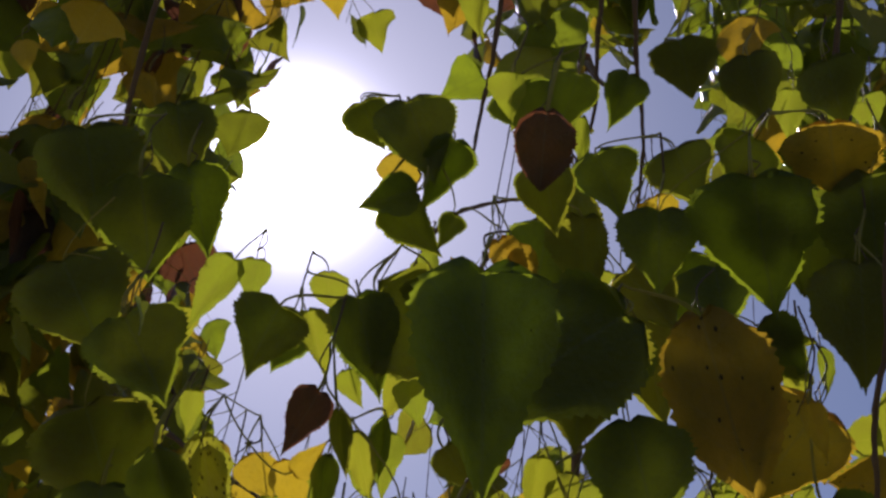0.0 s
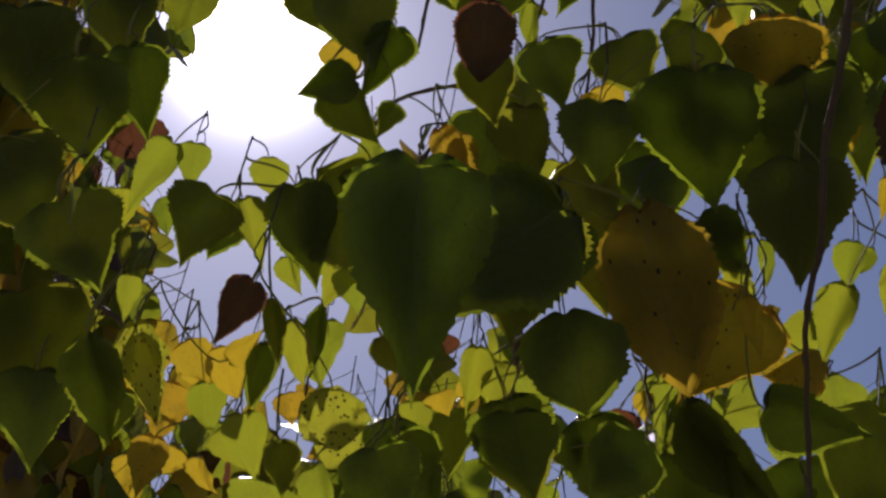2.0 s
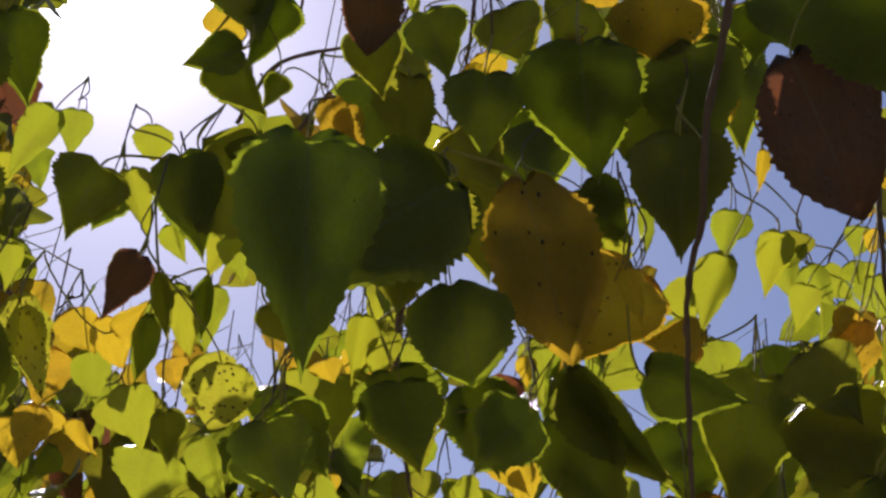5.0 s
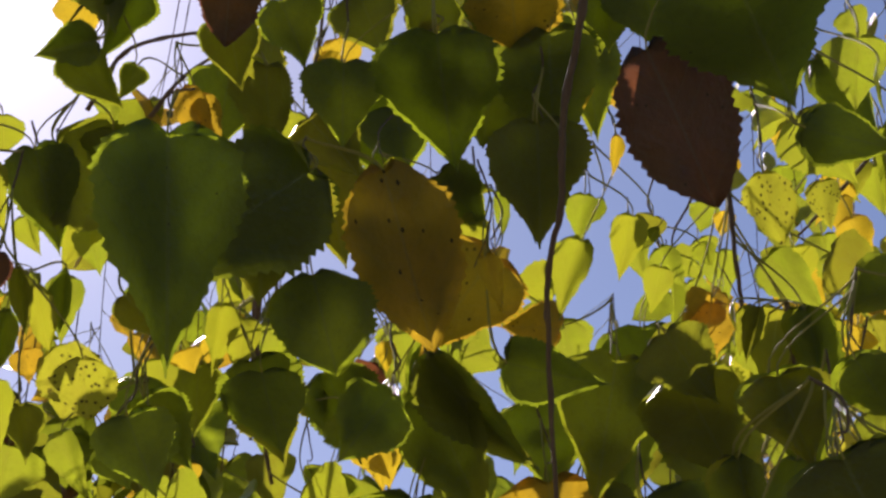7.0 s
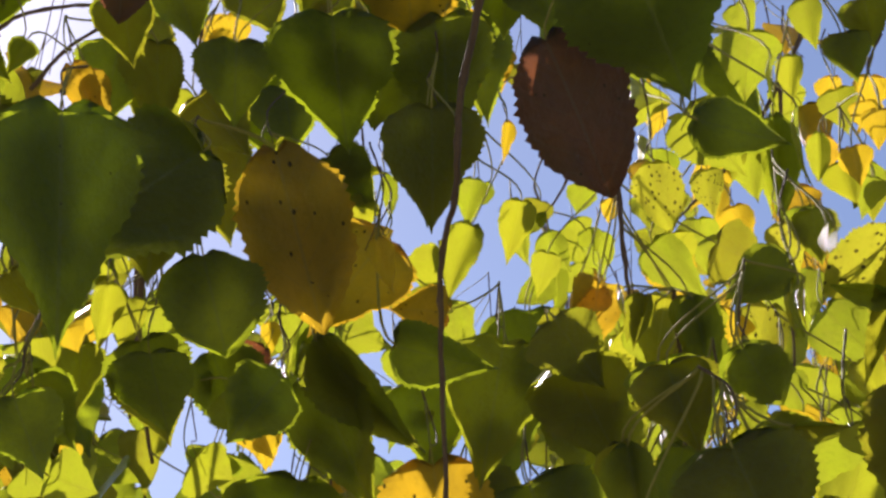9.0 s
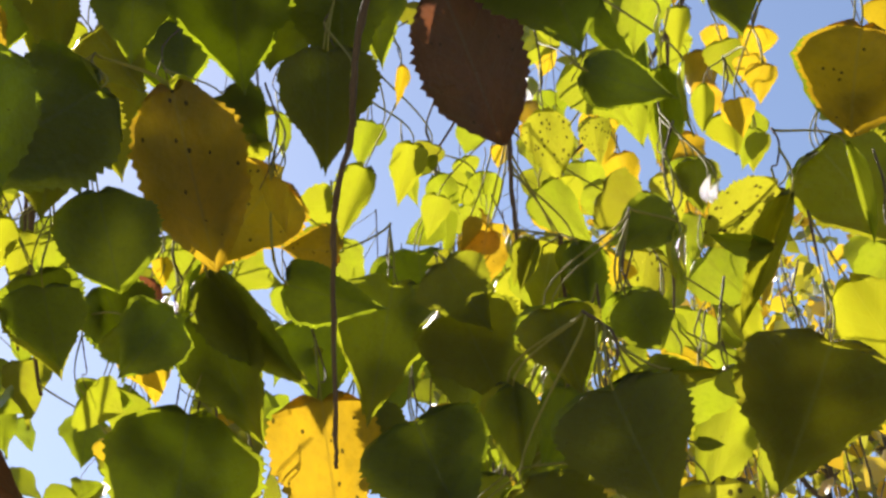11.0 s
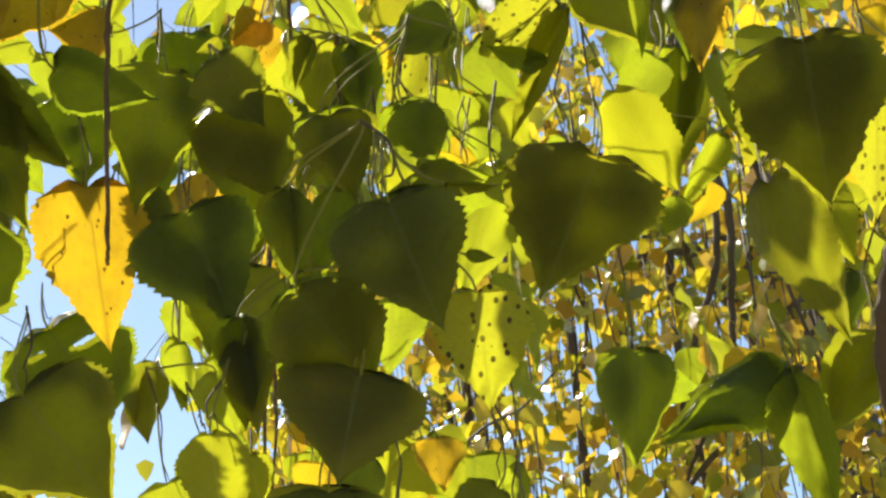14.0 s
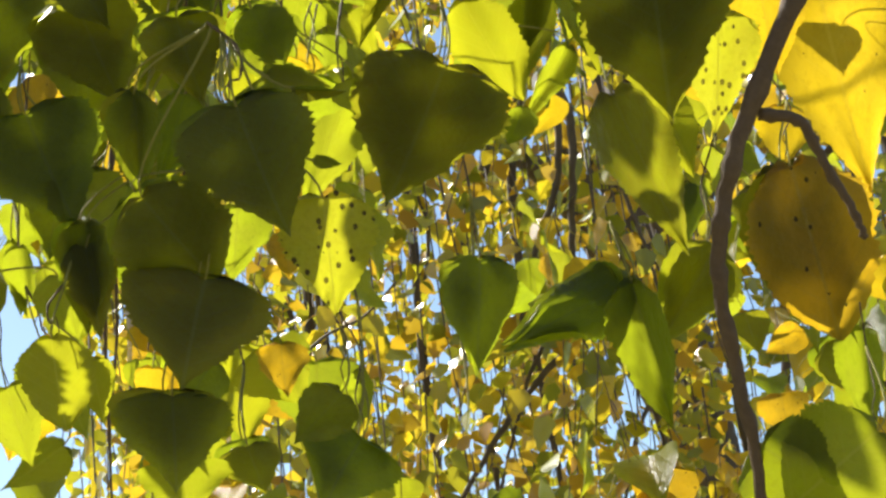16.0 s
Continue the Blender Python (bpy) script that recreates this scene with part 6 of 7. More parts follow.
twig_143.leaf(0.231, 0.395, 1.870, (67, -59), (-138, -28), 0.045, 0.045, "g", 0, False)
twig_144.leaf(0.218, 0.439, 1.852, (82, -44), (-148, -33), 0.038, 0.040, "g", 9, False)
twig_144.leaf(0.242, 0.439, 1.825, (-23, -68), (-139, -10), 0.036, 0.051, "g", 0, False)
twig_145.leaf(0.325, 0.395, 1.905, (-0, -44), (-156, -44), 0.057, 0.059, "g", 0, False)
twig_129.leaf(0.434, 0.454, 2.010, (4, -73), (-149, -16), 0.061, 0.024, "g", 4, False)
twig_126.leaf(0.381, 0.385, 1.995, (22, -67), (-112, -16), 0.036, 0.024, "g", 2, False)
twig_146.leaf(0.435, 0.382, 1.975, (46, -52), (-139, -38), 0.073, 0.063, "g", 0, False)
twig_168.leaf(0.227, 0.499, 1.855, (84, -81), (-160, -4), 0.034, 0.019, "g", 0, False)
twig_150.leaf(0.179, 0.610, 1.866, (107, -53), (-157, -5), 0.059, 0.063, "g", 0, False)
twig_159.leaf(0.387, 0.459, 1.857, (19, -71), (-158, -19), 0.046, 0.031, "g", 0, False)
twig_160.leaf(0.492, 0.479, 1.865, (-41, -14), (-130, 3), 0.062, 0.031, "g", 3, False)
twig_161.leaf(0.542, 0.467, 1.885, (-33, -53), (-153, -20), 0.052, 0.034, "g", 1, False)
twig_164.leaf(0.502, 0.381, 1.888, (64, -64), (-143, -24), 0.075, 0.055, "g", 9, False)
twig_165.leaf(0.581, 0.433, 1.835, (99, -58), (-148, -14), 0.036, 0.033, "g", 0, False)
twig_16.leaf(0.227, 0.500, 1.865, (44, -84), (-147, -6), 0.039, 0.020, "g", 4, False)
twig_16.leaf(0.255, 0.492, 1.798, (36, -87), (-169, -3), 0.034, 0.043, "g", 0, False)
twig_169.leaf(0.319, 0.462, 1.778, (-60, -51), (-148, 2), 0.028, 0.041, "g", 6, False)
twig_172.leaf(0.312, 0.530, 1.792, (62, -61), (-128, -29), 0.021, 0.026, "g", 0, False)
twig_143.leaf(0.218, 0.440, 1.892, (41, -70), (-137, -20), 0.033, 0.019, "g", 4, False)
twig_174.leaf(0.627, 0.552, 1.967, (5, -76), (-111, -6), 0.033, 0.029, "g", 0, False)
twig_175.leaf(0.622, 0.507, 1.966, (117, -25), (-147, -12), 0.016, 0.021, "g", 0, False)
# slivers added only as white glints, faced halfway between sun and camera
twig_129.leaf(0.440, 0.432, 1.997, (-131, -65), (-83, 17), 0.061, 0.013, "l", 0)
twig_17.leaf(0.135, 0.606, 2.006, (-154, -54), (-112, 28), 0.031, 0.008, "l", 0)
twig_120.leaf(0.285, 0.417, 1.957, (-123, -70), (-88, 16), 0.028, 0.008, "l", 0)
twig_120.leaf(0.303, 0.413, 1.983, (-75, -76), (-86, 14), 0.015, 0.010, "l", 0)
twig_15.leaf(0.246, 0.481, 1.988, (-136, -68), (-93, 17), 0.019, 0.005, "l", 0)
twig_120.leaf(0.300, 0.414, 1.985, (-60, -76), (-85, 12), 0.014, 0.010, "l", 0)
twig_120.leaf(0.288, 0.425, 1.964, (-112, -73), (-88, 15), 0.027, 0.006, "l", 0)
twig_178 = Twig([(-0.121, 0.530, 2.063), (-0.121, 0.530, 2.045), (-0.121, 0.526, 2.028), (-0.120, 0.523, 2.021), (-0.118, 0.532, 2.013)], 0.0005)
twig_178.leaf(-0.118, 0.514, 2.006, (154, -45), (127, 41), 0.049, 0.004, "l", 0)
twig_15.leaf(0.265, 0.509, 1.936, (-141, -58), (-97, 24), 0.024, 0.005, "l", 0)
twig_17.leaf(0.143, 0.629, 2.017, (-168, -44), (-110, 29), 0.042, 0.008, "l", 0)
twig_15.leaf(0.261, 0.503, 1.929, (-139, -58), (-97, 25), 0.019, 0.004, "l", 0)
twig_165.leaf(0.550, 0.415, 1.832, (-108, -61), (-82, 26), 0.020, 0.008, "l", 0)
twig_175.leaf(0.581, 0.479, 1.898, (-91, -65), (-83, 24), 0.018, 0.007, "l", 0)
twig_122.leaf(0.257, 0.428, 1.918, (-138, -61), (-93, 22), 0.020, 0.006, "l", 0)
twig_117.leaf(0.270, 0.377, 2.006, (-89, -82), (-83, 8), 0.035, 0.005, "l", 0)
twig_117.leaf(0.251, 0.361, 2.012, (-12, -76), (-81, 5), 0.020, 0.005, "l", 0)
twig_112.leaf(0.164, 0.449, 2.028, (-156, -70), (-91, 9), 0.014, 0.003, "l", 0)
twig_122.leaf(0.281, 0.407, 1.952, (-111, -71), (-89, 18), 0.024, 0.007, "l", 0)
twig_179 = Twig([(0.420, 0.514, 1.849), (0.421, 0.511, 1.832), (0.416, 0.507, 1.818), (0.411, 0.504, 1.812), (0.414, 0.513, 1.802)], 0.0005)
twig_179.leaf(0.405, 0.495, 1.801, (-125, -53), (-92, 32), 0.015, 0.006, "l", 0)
twig_158.leaf(0.521, 0.503, 1.938, (-84, -67), (-85, 23), 0.009, 0.007, "l", 0)
twig_180 = Twig([(-0.023, 0.923, 2.461), (-0.019, 0.930, 2.444), (-0.019, 0.924, 2.427), (-0.019, 0.922, 2.420), (-0.014, 0.927, 2.413)], 0.0004)
twig_180.leaf(-0.018, 0.911, 2.404, (55, -54), (154, -6), 0.028, 0.022, "l", 5)
twig_181 = Twig([(-0.223, 0.929, 2.401), (-0.222, 0.925, 2.384), (-0.219, 0.920, 2.366), (-0.220, 0.917, 2.358), (-0.223, 0.920, 2.351)], 0.0005)
twig_181.leaf(-0.217, 0.906, 2.342, (-4, -46), (-131, -30), 0.031, 0.025, "y", 5)
twig_182 = Twig([(-0.160, 0.963, 2.338), (-0.163, 0.968, 2.316), (-0.163, 0.964, 2.297), (-0.163, 0.961, 2.287), (-0.165, 0.960, 2.278)], 0.0004)
twig_182.leaf(-0.162, 0.955, 2.274, (25, -68), (123, -4), 0.033, 0.027, "l", 5)
twig_10.leaf(-0.180, 0.888, 2.234, (37, -58), (143, -10), 0.018, 0.015, "l", 7)
twig_183 = Twig([(0.274, 0.897, 2.344), (0.271, 0.888, 2.329), (0.272, 0.886, 2.313), (0.271, 0.881, 2.307), (0.268, 0.893, 2.299)], 0.0005)
twig_183.leaf(0.269, 0.875, 2.293, (38, -66), (-103, -19), 0.045, 0.036, "y", 5)
twig_184 = Twig([(0.824, 1.704, 3.058), (0.828, 1.708, 3.037), (0.825, 1.702, 3.019), (0.825, 1.702, 3.010), (0.823, 1.709, 3.001)], 0.0006)
twig_184.leaf(0.822, 1.695, 2.998, (51, -45), (174, -28), 0.055, 0.046, "l", 6)
twig_68.leaf(0.314, 0.865, 2.235, (40, -57), (164, -20), 0.041, 0.034, "l", 1)
twig_185 = Twig([(0.521, 0.817, 2.347), (0.516, 0.813, 2.324), (0.519, 0.810, 2.304), (0.515, 0.809, 2.293), (0.514, 0.805, 2.283)], 0.0005)
twig_185.leaf(0.512, 0.801, 2.280, (33, -72), (-142, -17), 0.045, 0.042, "o", 6)
twig_185.leaf(0.507, 0.813, 2.298, (40, -73), (-145, -17), 0.049, 0.045, "l", 6)
twig_186 = Twig([(0.817, 0.635, 2.288), (0.809, 0.638, 2.268), (0.808, 0.634, 2.248), (0.805, 0.628, 2.239), (0.806, 0.629, 2.231)], 0.0004)
twig_186.leaf(0.795, 0.623, 2.224, (56, -56), (-117, -33), 0.033, 0.026, "y", 6)
twig_187 = Twig([(0.845, 0.625, 2.045), (0.846, 0.634, 2.024), (0.842, 0.629, 2.007), (0.842, 0.630, 1.999), (0.844, 0.638, 1.988)], 0.0004)
twig_187.leaf(0.839, 0.628, 1.990, (18, -85), (-179, -5), 0.045, 0.036, "y", 2)
twig_188 = Twig([(0.477, 1.053, 2.111), (0.481, 1.059, 2.095), (0.475, 1.058, 2.082), (0.474, 1.059, 2.077), (0.477, 1.060, 2.066)], 0.0005)
twig_188.leaf(0.474, 1.054, 2.068, (81, -59), (-128, -28), 0.058, 0.048, "l", 7)
twig_189 = Twig([(0.555, 0.950, 2.019), (0.555, 0.947, 2.002), (0.553, 0.948, 1.989), (0.555, 0.946, 1.984), (0.558, 0.944, 1.973)], 0.0005)
twig_189.leaf(0.551, 0.941, 1.974, (-28, -19), (-125, -21), 0.049, 0.040, "o", 5)
twig_190 = Twig([(0.602, 1.065, 1.976), (0.604, 1.065, 1.964), (0.601, 1.059, 1.953), (0.602, 1.056, 1.950), (0.606, 1.065, 1.940)], 0.0006)
twig_190.leaf(0.596, 1.049, 1.940, (57, -72), (-152, -16), 0.043, 0.043, "l", 2)
twig_191 = Twig([(0.231, 0.998, 2.333), (0.233, 0.989, 2.318), (0.237, 0.991, 2.306), (0.235, 0.986, 2.302), (0.238, 0.993, 2.292)], 0.0004)
twig_191.leaf(0.234, 0.984, 2.291, (11, -36), (-113, -39), 0.054, 0.042, "l", 1)
twig_192 = Twig([(0.646, 0.793, 2.525), (0.652, 0.795, 2.505), (0.648, 0.792, 2.486), (0.643, 0.789, 2.476), (0.651, 0.800, 2.468)], 0.0005)
twig_192.leaf(0.639, 0.784, 2.461, (15, -48), (174, -40), 0.045, 0.037, "y", 6)
twig_193 = Twig([(0.575, 0.919, 2.493), (0.579, 0.923, 2.472), (0.571, 0.913, 2.452), (0.570, 0.912, 2.442), (0.578, 0.920, 2.434)], 0.0006)
twig_193.leaf(0.565, 0.903, 2.426, (25, -55), (-115, -28), 0.040, 0.026, "y", 0)
twig_04.leaf(0.572, 0.807, 2.354, (29, -49), (-115, -35), 0.049, 0.040, "o", 5)
twig_194 = Twig([(0.748, 0.955, 2.585), (0.758, 0.950, 2.563), (0.750, 0.947, 2.544), (0.751, 0.945, 2.534), (0.753, 0.944, 2.524)], 0.0005)
twig_194.leaf(0.747, 0.942, 2.522, (13, -40), (-170, -50), 0.045, 0.035, "l", 4)
twig_195 = Twig([(0.560, 1.116, 2.519), (0.560, 1.124, 2.503), (0.559, 1.122, 2.489), (0.560, 1.118, 2.484), (0.561, 1.116, 2.473)], 0.0005)
twig_195.leaf(0.558, 1.116, 2.473, (-21, -34), (-116, -7), 0.057, 0.046, "o", 3)
twig_196 = Twig([(0.523, 1.013, 2.403), (0.527, 1.018, 2.388), (0.522, 1.010, 2.373), (0.522, 1.007, 2.367), (0.529, 1.013, 2.359)], 0.0005)
twig_196.leaf(0.516, 0.996, 2.351, (72, -49), (-106, -41), 0.063, 0.051, "l", 1)
twig_197 = Twig([(0.006, 1.025, 2.279), (0.009, 1.026, 2.270), (0.008, 1.026, 2.262), (0.005, 1.026, 2.262), (0.002, 1.028, 2.251)], 0.0004)
twig_197.leaf(0.007, 1.024, 2.252, (-18, -43), (-180, -45), 0.054, 0.050, "p", 9)
twig_198 = Twig([(-0.118, 1.010, 2.286), (-0.117, 1.013, 2.277), (-0.118, 1.012, 2.269), (-0.118, 1.010, 2.269), (-0.122, 1.010, 2.259)], 0.0004)
twig_198.leaf(-0.117, 1.003, 2.256, (57, -31), (-173, -47), 0.039, 0.028, "y", 0)
twig_199 = Twig([(-0.066, 1.055, 2.342), (-0.063, 1.049, 2.328), (-0.060, 1.043, 2.315), (-0.060, 1.041, 2.311), (-0.059, 1.046, 2.302)], 0.0005)
twig_199.leaf(-0.059, 1.035, 2.298, (-22, -61), (-145, -17), 0.054, 0.029, "l", 0)
twig_199.leaf(-0.039, 1.046, 2.327, (12, -38), (-107, -33), 0.054, 0.042, "l", 6)
twig_200 = Twig([(0.099, 1.071, 2.369), (0.095, 1.072, 2.349), (0.096, 1.069, 2.328), (0.098, 1.062, 2.318), (0.101, 1.065, 2.310)], 0.0004)
twig_200.leaf(0.097, 1.052, 2.302, (-40, -22), (-125, 13), 0.046, 0.036, "y", 2)
twig_201 = Twig([(0.073, 1.044, 2.303), (0.073, 1.038, 2.285), (0.075, 1.034, 2.269), (0.077, 1.032, 2.262), (0.071, 1.032, 2.252)], 0.0006)
twig_201.leaf(0.076, 1.025, 2.250, (6, -45), (151, -39), 0.036, 0.029, "l", 5)
twig_202 = Twig([(0.047, 0.983, 2.259), (0.041, 0.984, 2.244), (0.043, 0.986, 2.232), (0.041, 0.984, 2.228), (0.047, 0.990, 2.218)], 0.0004)
twig_202.leaf(0.042, 0.981, 2.218, (75, -54), (-175, -15), 0.030, 0.026, "l", 7)
twig_197.leaf(0.034, 1.050, 2.243, (30, -69), (-162, -21), 0.023, 0.018, "y", 3)
twig_203 = Twig([(-0.143, 1.046, 2.241), (-0.140, 1.046, 2.221), (-0.138, 1.042, 2.202), (-0.134, 1.041, 2.193), (-0.133, 1.045, 2.185)], 0.0005)
twig_203.leaf(-0.135, 1.029, 2.180, (0, -42), (-139, -40), 0.039, 0.031, "y", 1)
twig_204 = Twig([(-0.096, 1.065, 2.245), (-0.094, 1.068, 2.232), (-0.097, 1.068, 2.220), (-0.096, 1.068, 2.217), (-0.096, 1.073, 2.207)], 0.0005)
twig_204.leaf(-0.096, 1.060, 2.206, (28, -40), (-126, -47), 0.032, 0.026, "y", 6)
twig_204.leaf(-0.115, 1.082, 2.222, (-31, -42), (-177, -42), 0.024, 0.022, "y", 3)
twig_205 = Twig([(0.224, 0.936, 2.803), (0.219, 0.932, 2.781), (0.218, 0.928, 2.763), (0.216, 0.928, 2.753), (0.220, 0.933, 2.743)], 0.0005)
twig_205.leaf(0.216, 0.924, 2.742, (17, -41), (-97, -25), 0.039, 0.032, "l", 4)
twig_205.leaf(0.188, 0.932, 2.732, (15, -47), (172, -40), 0.020, 0.017, "l", 2)
twig_205.leaf(0.233, 0.911, 2.714, (8, -44), (119, -21), 0.040, 0.034, "l", 1)
twig_206 = Twig([(0.240, 0.944, 2.575), (0.238, 0.938, 2.553), (0.235, 0.939, 2.536), (0.236, 0.938, 2.527), (0.240, 0.944, 2.516)], 0.0004)
twig_206.leaf(0.234, 0.935, 2.517, (75, -37), (169, -6), 0.028, 0.023, "l", 1)
twig_207 = Twig([(0.307, 0.885, 2.611), (0.307, 0.878, 2.590), (0.301, 0.874, 2.568), (0.303, 0.870, 2.557), (0.304, 0.879, 2.550)], 0.0005)
twig_207.leaf(0.298, 0.862, 2.540, (57, -33), (165, -26), 0.036, 0.030, "l", 7)
twig_208 = Twig([(-0.011, 0.772, 2.611), (-0.010, 0.769, 2.590), (-0.010, 0.769, 2.572), (-0.008, 0.769, 2.562), (-0.012, 0.765, 2.552)], 0.0005)
twig_208.leaf(-0.009, 0.766, 2.551, (-2, -52), (-127, -24), 0.042, 0.034, "l", 6)
twig_209 = Twig([(-0.307, 0.770, 2.458), (-0.310, 0.775, 2.441), (-0.306, 0.770, 2.423), (-0.305, 0.764, 2.414), (-0.311, 0.766, 2.408)], 0.0005)
twig_209.leaf(-0.301, 0.756, 2.397, (25, -47), (-173, -42), 0.022, 0.019, "y", 2)
twig_210 = Twig([(-0.251, 0.882, 2.575), (-0.246, 0.882, 2.552), (-0.246, 0.876, 2.531), (-0.246, 0.874, 2.519), (-0.248, 0.873, 2.511)], 0.0004)
twig_210.leaf(-0.245, 0.868, 2.504, (12, -33), (-129, -49), 0.036, 0.029, "o", 6)
twig_211 = Twig([(-0.275, 0.828, 2.455), (-0.276, 0.828, 2.436), (-0.276, 0.823, 2.420), (-0.276, 0.819, 2.412), (-0.274, 0.820, 2.403)], 0.0005)
twig_211.leaf(-0.275, 0.817, 2.401, (21, -44), (157, -36), 0.008, 0.008, "l", 4)
twig_212 = Twig([(-0.279, 0.897, 2.495), (-0.285, 0.901, 2.477), (-0.285, 0.895, 2.460), (-0.283, 0.894, 2.453), (-0.285, 0.895, 2.445)], 0.0004)
twig_212.leaf(-0.281, 0.885, 2.438, (5, -34), (128, -38), 0.021, 0.016, "o", 5)
twig_213 = Twig([(0.293, 0.809, 2.598), (0.294, 0.813, 2.578), (0.291, 0.806, 2.557), (0.287, 0.801, 2.546), (0.286, 0.812, 2.540)], 0.0005)
twig_213.leaf(0.286, 0.793, 2.529, (16, -28), (-160, -61), 0.021, 0.018, "l", 2)
twig_214 = Twig([(0.684, 1.131, 2.615), (0.678, 1.131, 2.598), (0.678, 1.128, 2.584), (0.678, 1.129, 2.579), (0.681, 1.132, 2.568)], 0.0006)
twig_214.leaf(0.677, 1.125, 2.569, (30, -35), (-139, -54), 0.054, 0.043, "l", 7)
twig_215 = Twig([(0.687, 0.984, 2.685), (0.687, 0.980, 2.661), (0.687, 0.973, 2.640), (0.685, 0.974, 2.628), (0.684, 0.979, 2.619)], 0.0004)
twig_215.leaf(0.681, 0.967, 2.614, (36, -39), (150, -27), 0.072, 0.057, "l", 1)
twig_216 = Twig([(0.680, 1.020, 2.615), (0.681, 1.026, 2.601), (0.681, 1.024, 2.586), (0.676, 1.018, 2.580), (0.686, 1.020, 2.573)], 0.0005)
twig_216.leaf(0.672, 1.011, 2.565, (30, -52), (-144, -37), 0.048, 0.041, "l", 6)
twig_217 = Twig([(0.753, 1.077, 2.660), (0.757, 1.079, 2.640), (0.751, 1.078, 2.622), (0.752, 1.075, 2.613), (0.753, 1.074, 2.604)], 0.0005)
twig_217.leaf(0.748, 1.070, 2.600, (-3, -45), (-152, -40), 0.046, 0.038, "l", 6)
twig_218 = Twig([(0.683, 0.911, 2.552), (0.680, 0.902, 2.534), (0.679, 0.904, 2.518), (0.678, 0.903, 2.511), (0.684, 0.900, 2.501)], 0.0005)
twig_218.leaf(0.675, 0.898, 2.499, (-8, -51), (175, -39), 0.040, 0.033, "o", 5)
twig_219 = Twig([(0.751, 0.964, 2.697), (0.753, 0.965, 2.675), (0.748, 0.964, 2.658), (0.749, 0.966, 2.649), (0.751, 0.965, 2.638)], 0.0006)
twig_219.leaf(0.747, 0.963, 2.639, (14, -41), (168, -46), 0.038, 0.030, "y", 7)
twig_220 = Twig([(0.671, 0.956, 2.349), (0.665, 0.956, 2.329), (0.661, 0.953, 2.313), (0.661, 0.949, 2.304), (0.661, 0.956, 2.294)], 0.0005)
twig_220.leaf(0.657, 0.945, 2.293, (5, -44), (-138, -40), 0.052, 0.049, "l", 3)
twig_221 = Twig([(0.741, 1.086, 2.385), (0.740, 1.086, 2.372), (0.732, 1.083, 2.358), (0.733, 1.078, 2.354), (0.729, 1.085, 2.345)], 0.0004)
twig_221.leaf(0.726, 1.071, 2.340, (-43, -53), (-162, -20), 0.027, 0.033, "y", 7)
twig_222 = Twig([(0.584, 1.156, 2.585), (0.581, 1.149, 2.570), (0.577, 1.148, 2.555), (0.575, 1.146, 2.549), (0.582, 1.152, 2.541)], 0.0006)
twig_222.leaf(0.571, 1.137, 2.536, (33, -45), (174, -38), 0.049, 0.039, "l", 2)
twig_223 = Twig([(0.602, 1.202, 2.699), (0.599, 1.205, 2.679), (0.596, 1.201, 2.662), (0.594, 1.200, 2.654), (0.600, 1.199, 2.644)], 0.0005)
twig_223.leaf(0.591, 1.195, 2.642, (4, -40), (-155, -48), 0.033, 0.032, "l", 3)
twig_224 = Twig([(0.773, 1.177, 2.602), (0.772, 1.176, 2.580), (0.771, 1.165, 2.559), (0.769, 1.162, 2.548), (0.770, 1.164, 2.540)], 0.0005)
twig_224.leaf(0.762, 1.153, 2.531, (26, -61), (-106, -20), 0.056, 0.045, "o", 6)
twig_225 = Twig([(0.888, 1.244, 2.573), (0.888, 1.242, 2.561), (0.887, 1.242, 2.548), (0.883, 1.236, 2.545), (0.887, 1.245, 2.536)], 0.0005)
twig_225.leaf(0.878, 1.230, 2.532, (-11, -59), (-130, -16), 0.034, 0.027, "y", 7)
twig_226 = Twig([(0.615, 0.971, 2.545), (0.610, 0.978, 2.532), (0.606, 0.976, 2.520), (0.607, 0.973, 2.516), (0.608, 0.976, 2.508)], 0.0006)
twig_226.leaf(0.603, 0.966, 2.503, (-9, -46), (174, -44), 0.046, 0.038, "y", 1)
twig_226.leaf(0.627, 0.973, 2.532, (-12, -69), (-138, -12), 0.040, 0.039, "l", 1)
twig_227 = Twig([(0.621, 0.875, 2.367), (0.624, 0.873, 2.355), (0.619, 0.870, 2.341), (0.616, 0.868, 2.336), (0.625, 0.873, 2.329)], 0.0004)
twig_227.leaf(0.610, 0.857, 2.320, (10, -43), (-110, -27), 0.041, 0.032, "l", 3)
twig_228 = Twig([(0.549, 0.830, 2.215), (0.554, 0.826, 2.200), (0.551, 0.824, 2.186), (0.549, 0.820, 2.181), (0.553, 0.827, 2.171)], 0.0005)
twig_228.leaf(0.547, 0.816, 2.169, (51, -50), (-134, -40), 0.028, 0.035, "l", 4)
twig_229 = Twig([(0.718, 1.003, 2.354), (0.711, 0.997, 2.331), (0.708, 0.995, 2.310), (0.708, 0.990, 2.298), (0.708, 0.994, 2.290)], 0.0004)
twig_229.leaf(0.700, 0.979, 2.283, (46, -58), (-148, -31), 0.043, 0.037, "l", 4)
twig_230 = Twig([(0.548, 0.970, 2.208), (0.543, 0.964, 2.195), (0.543, 0.965, 2.183), (0.540, 0.963, 2.180), (0.541, 0.970, 2.169)], 0.0005)
twig_230.leaf(0.538, 0.957, 2.168, (30, -69), (148, -10), 0.047, 0.039, "y", 3)
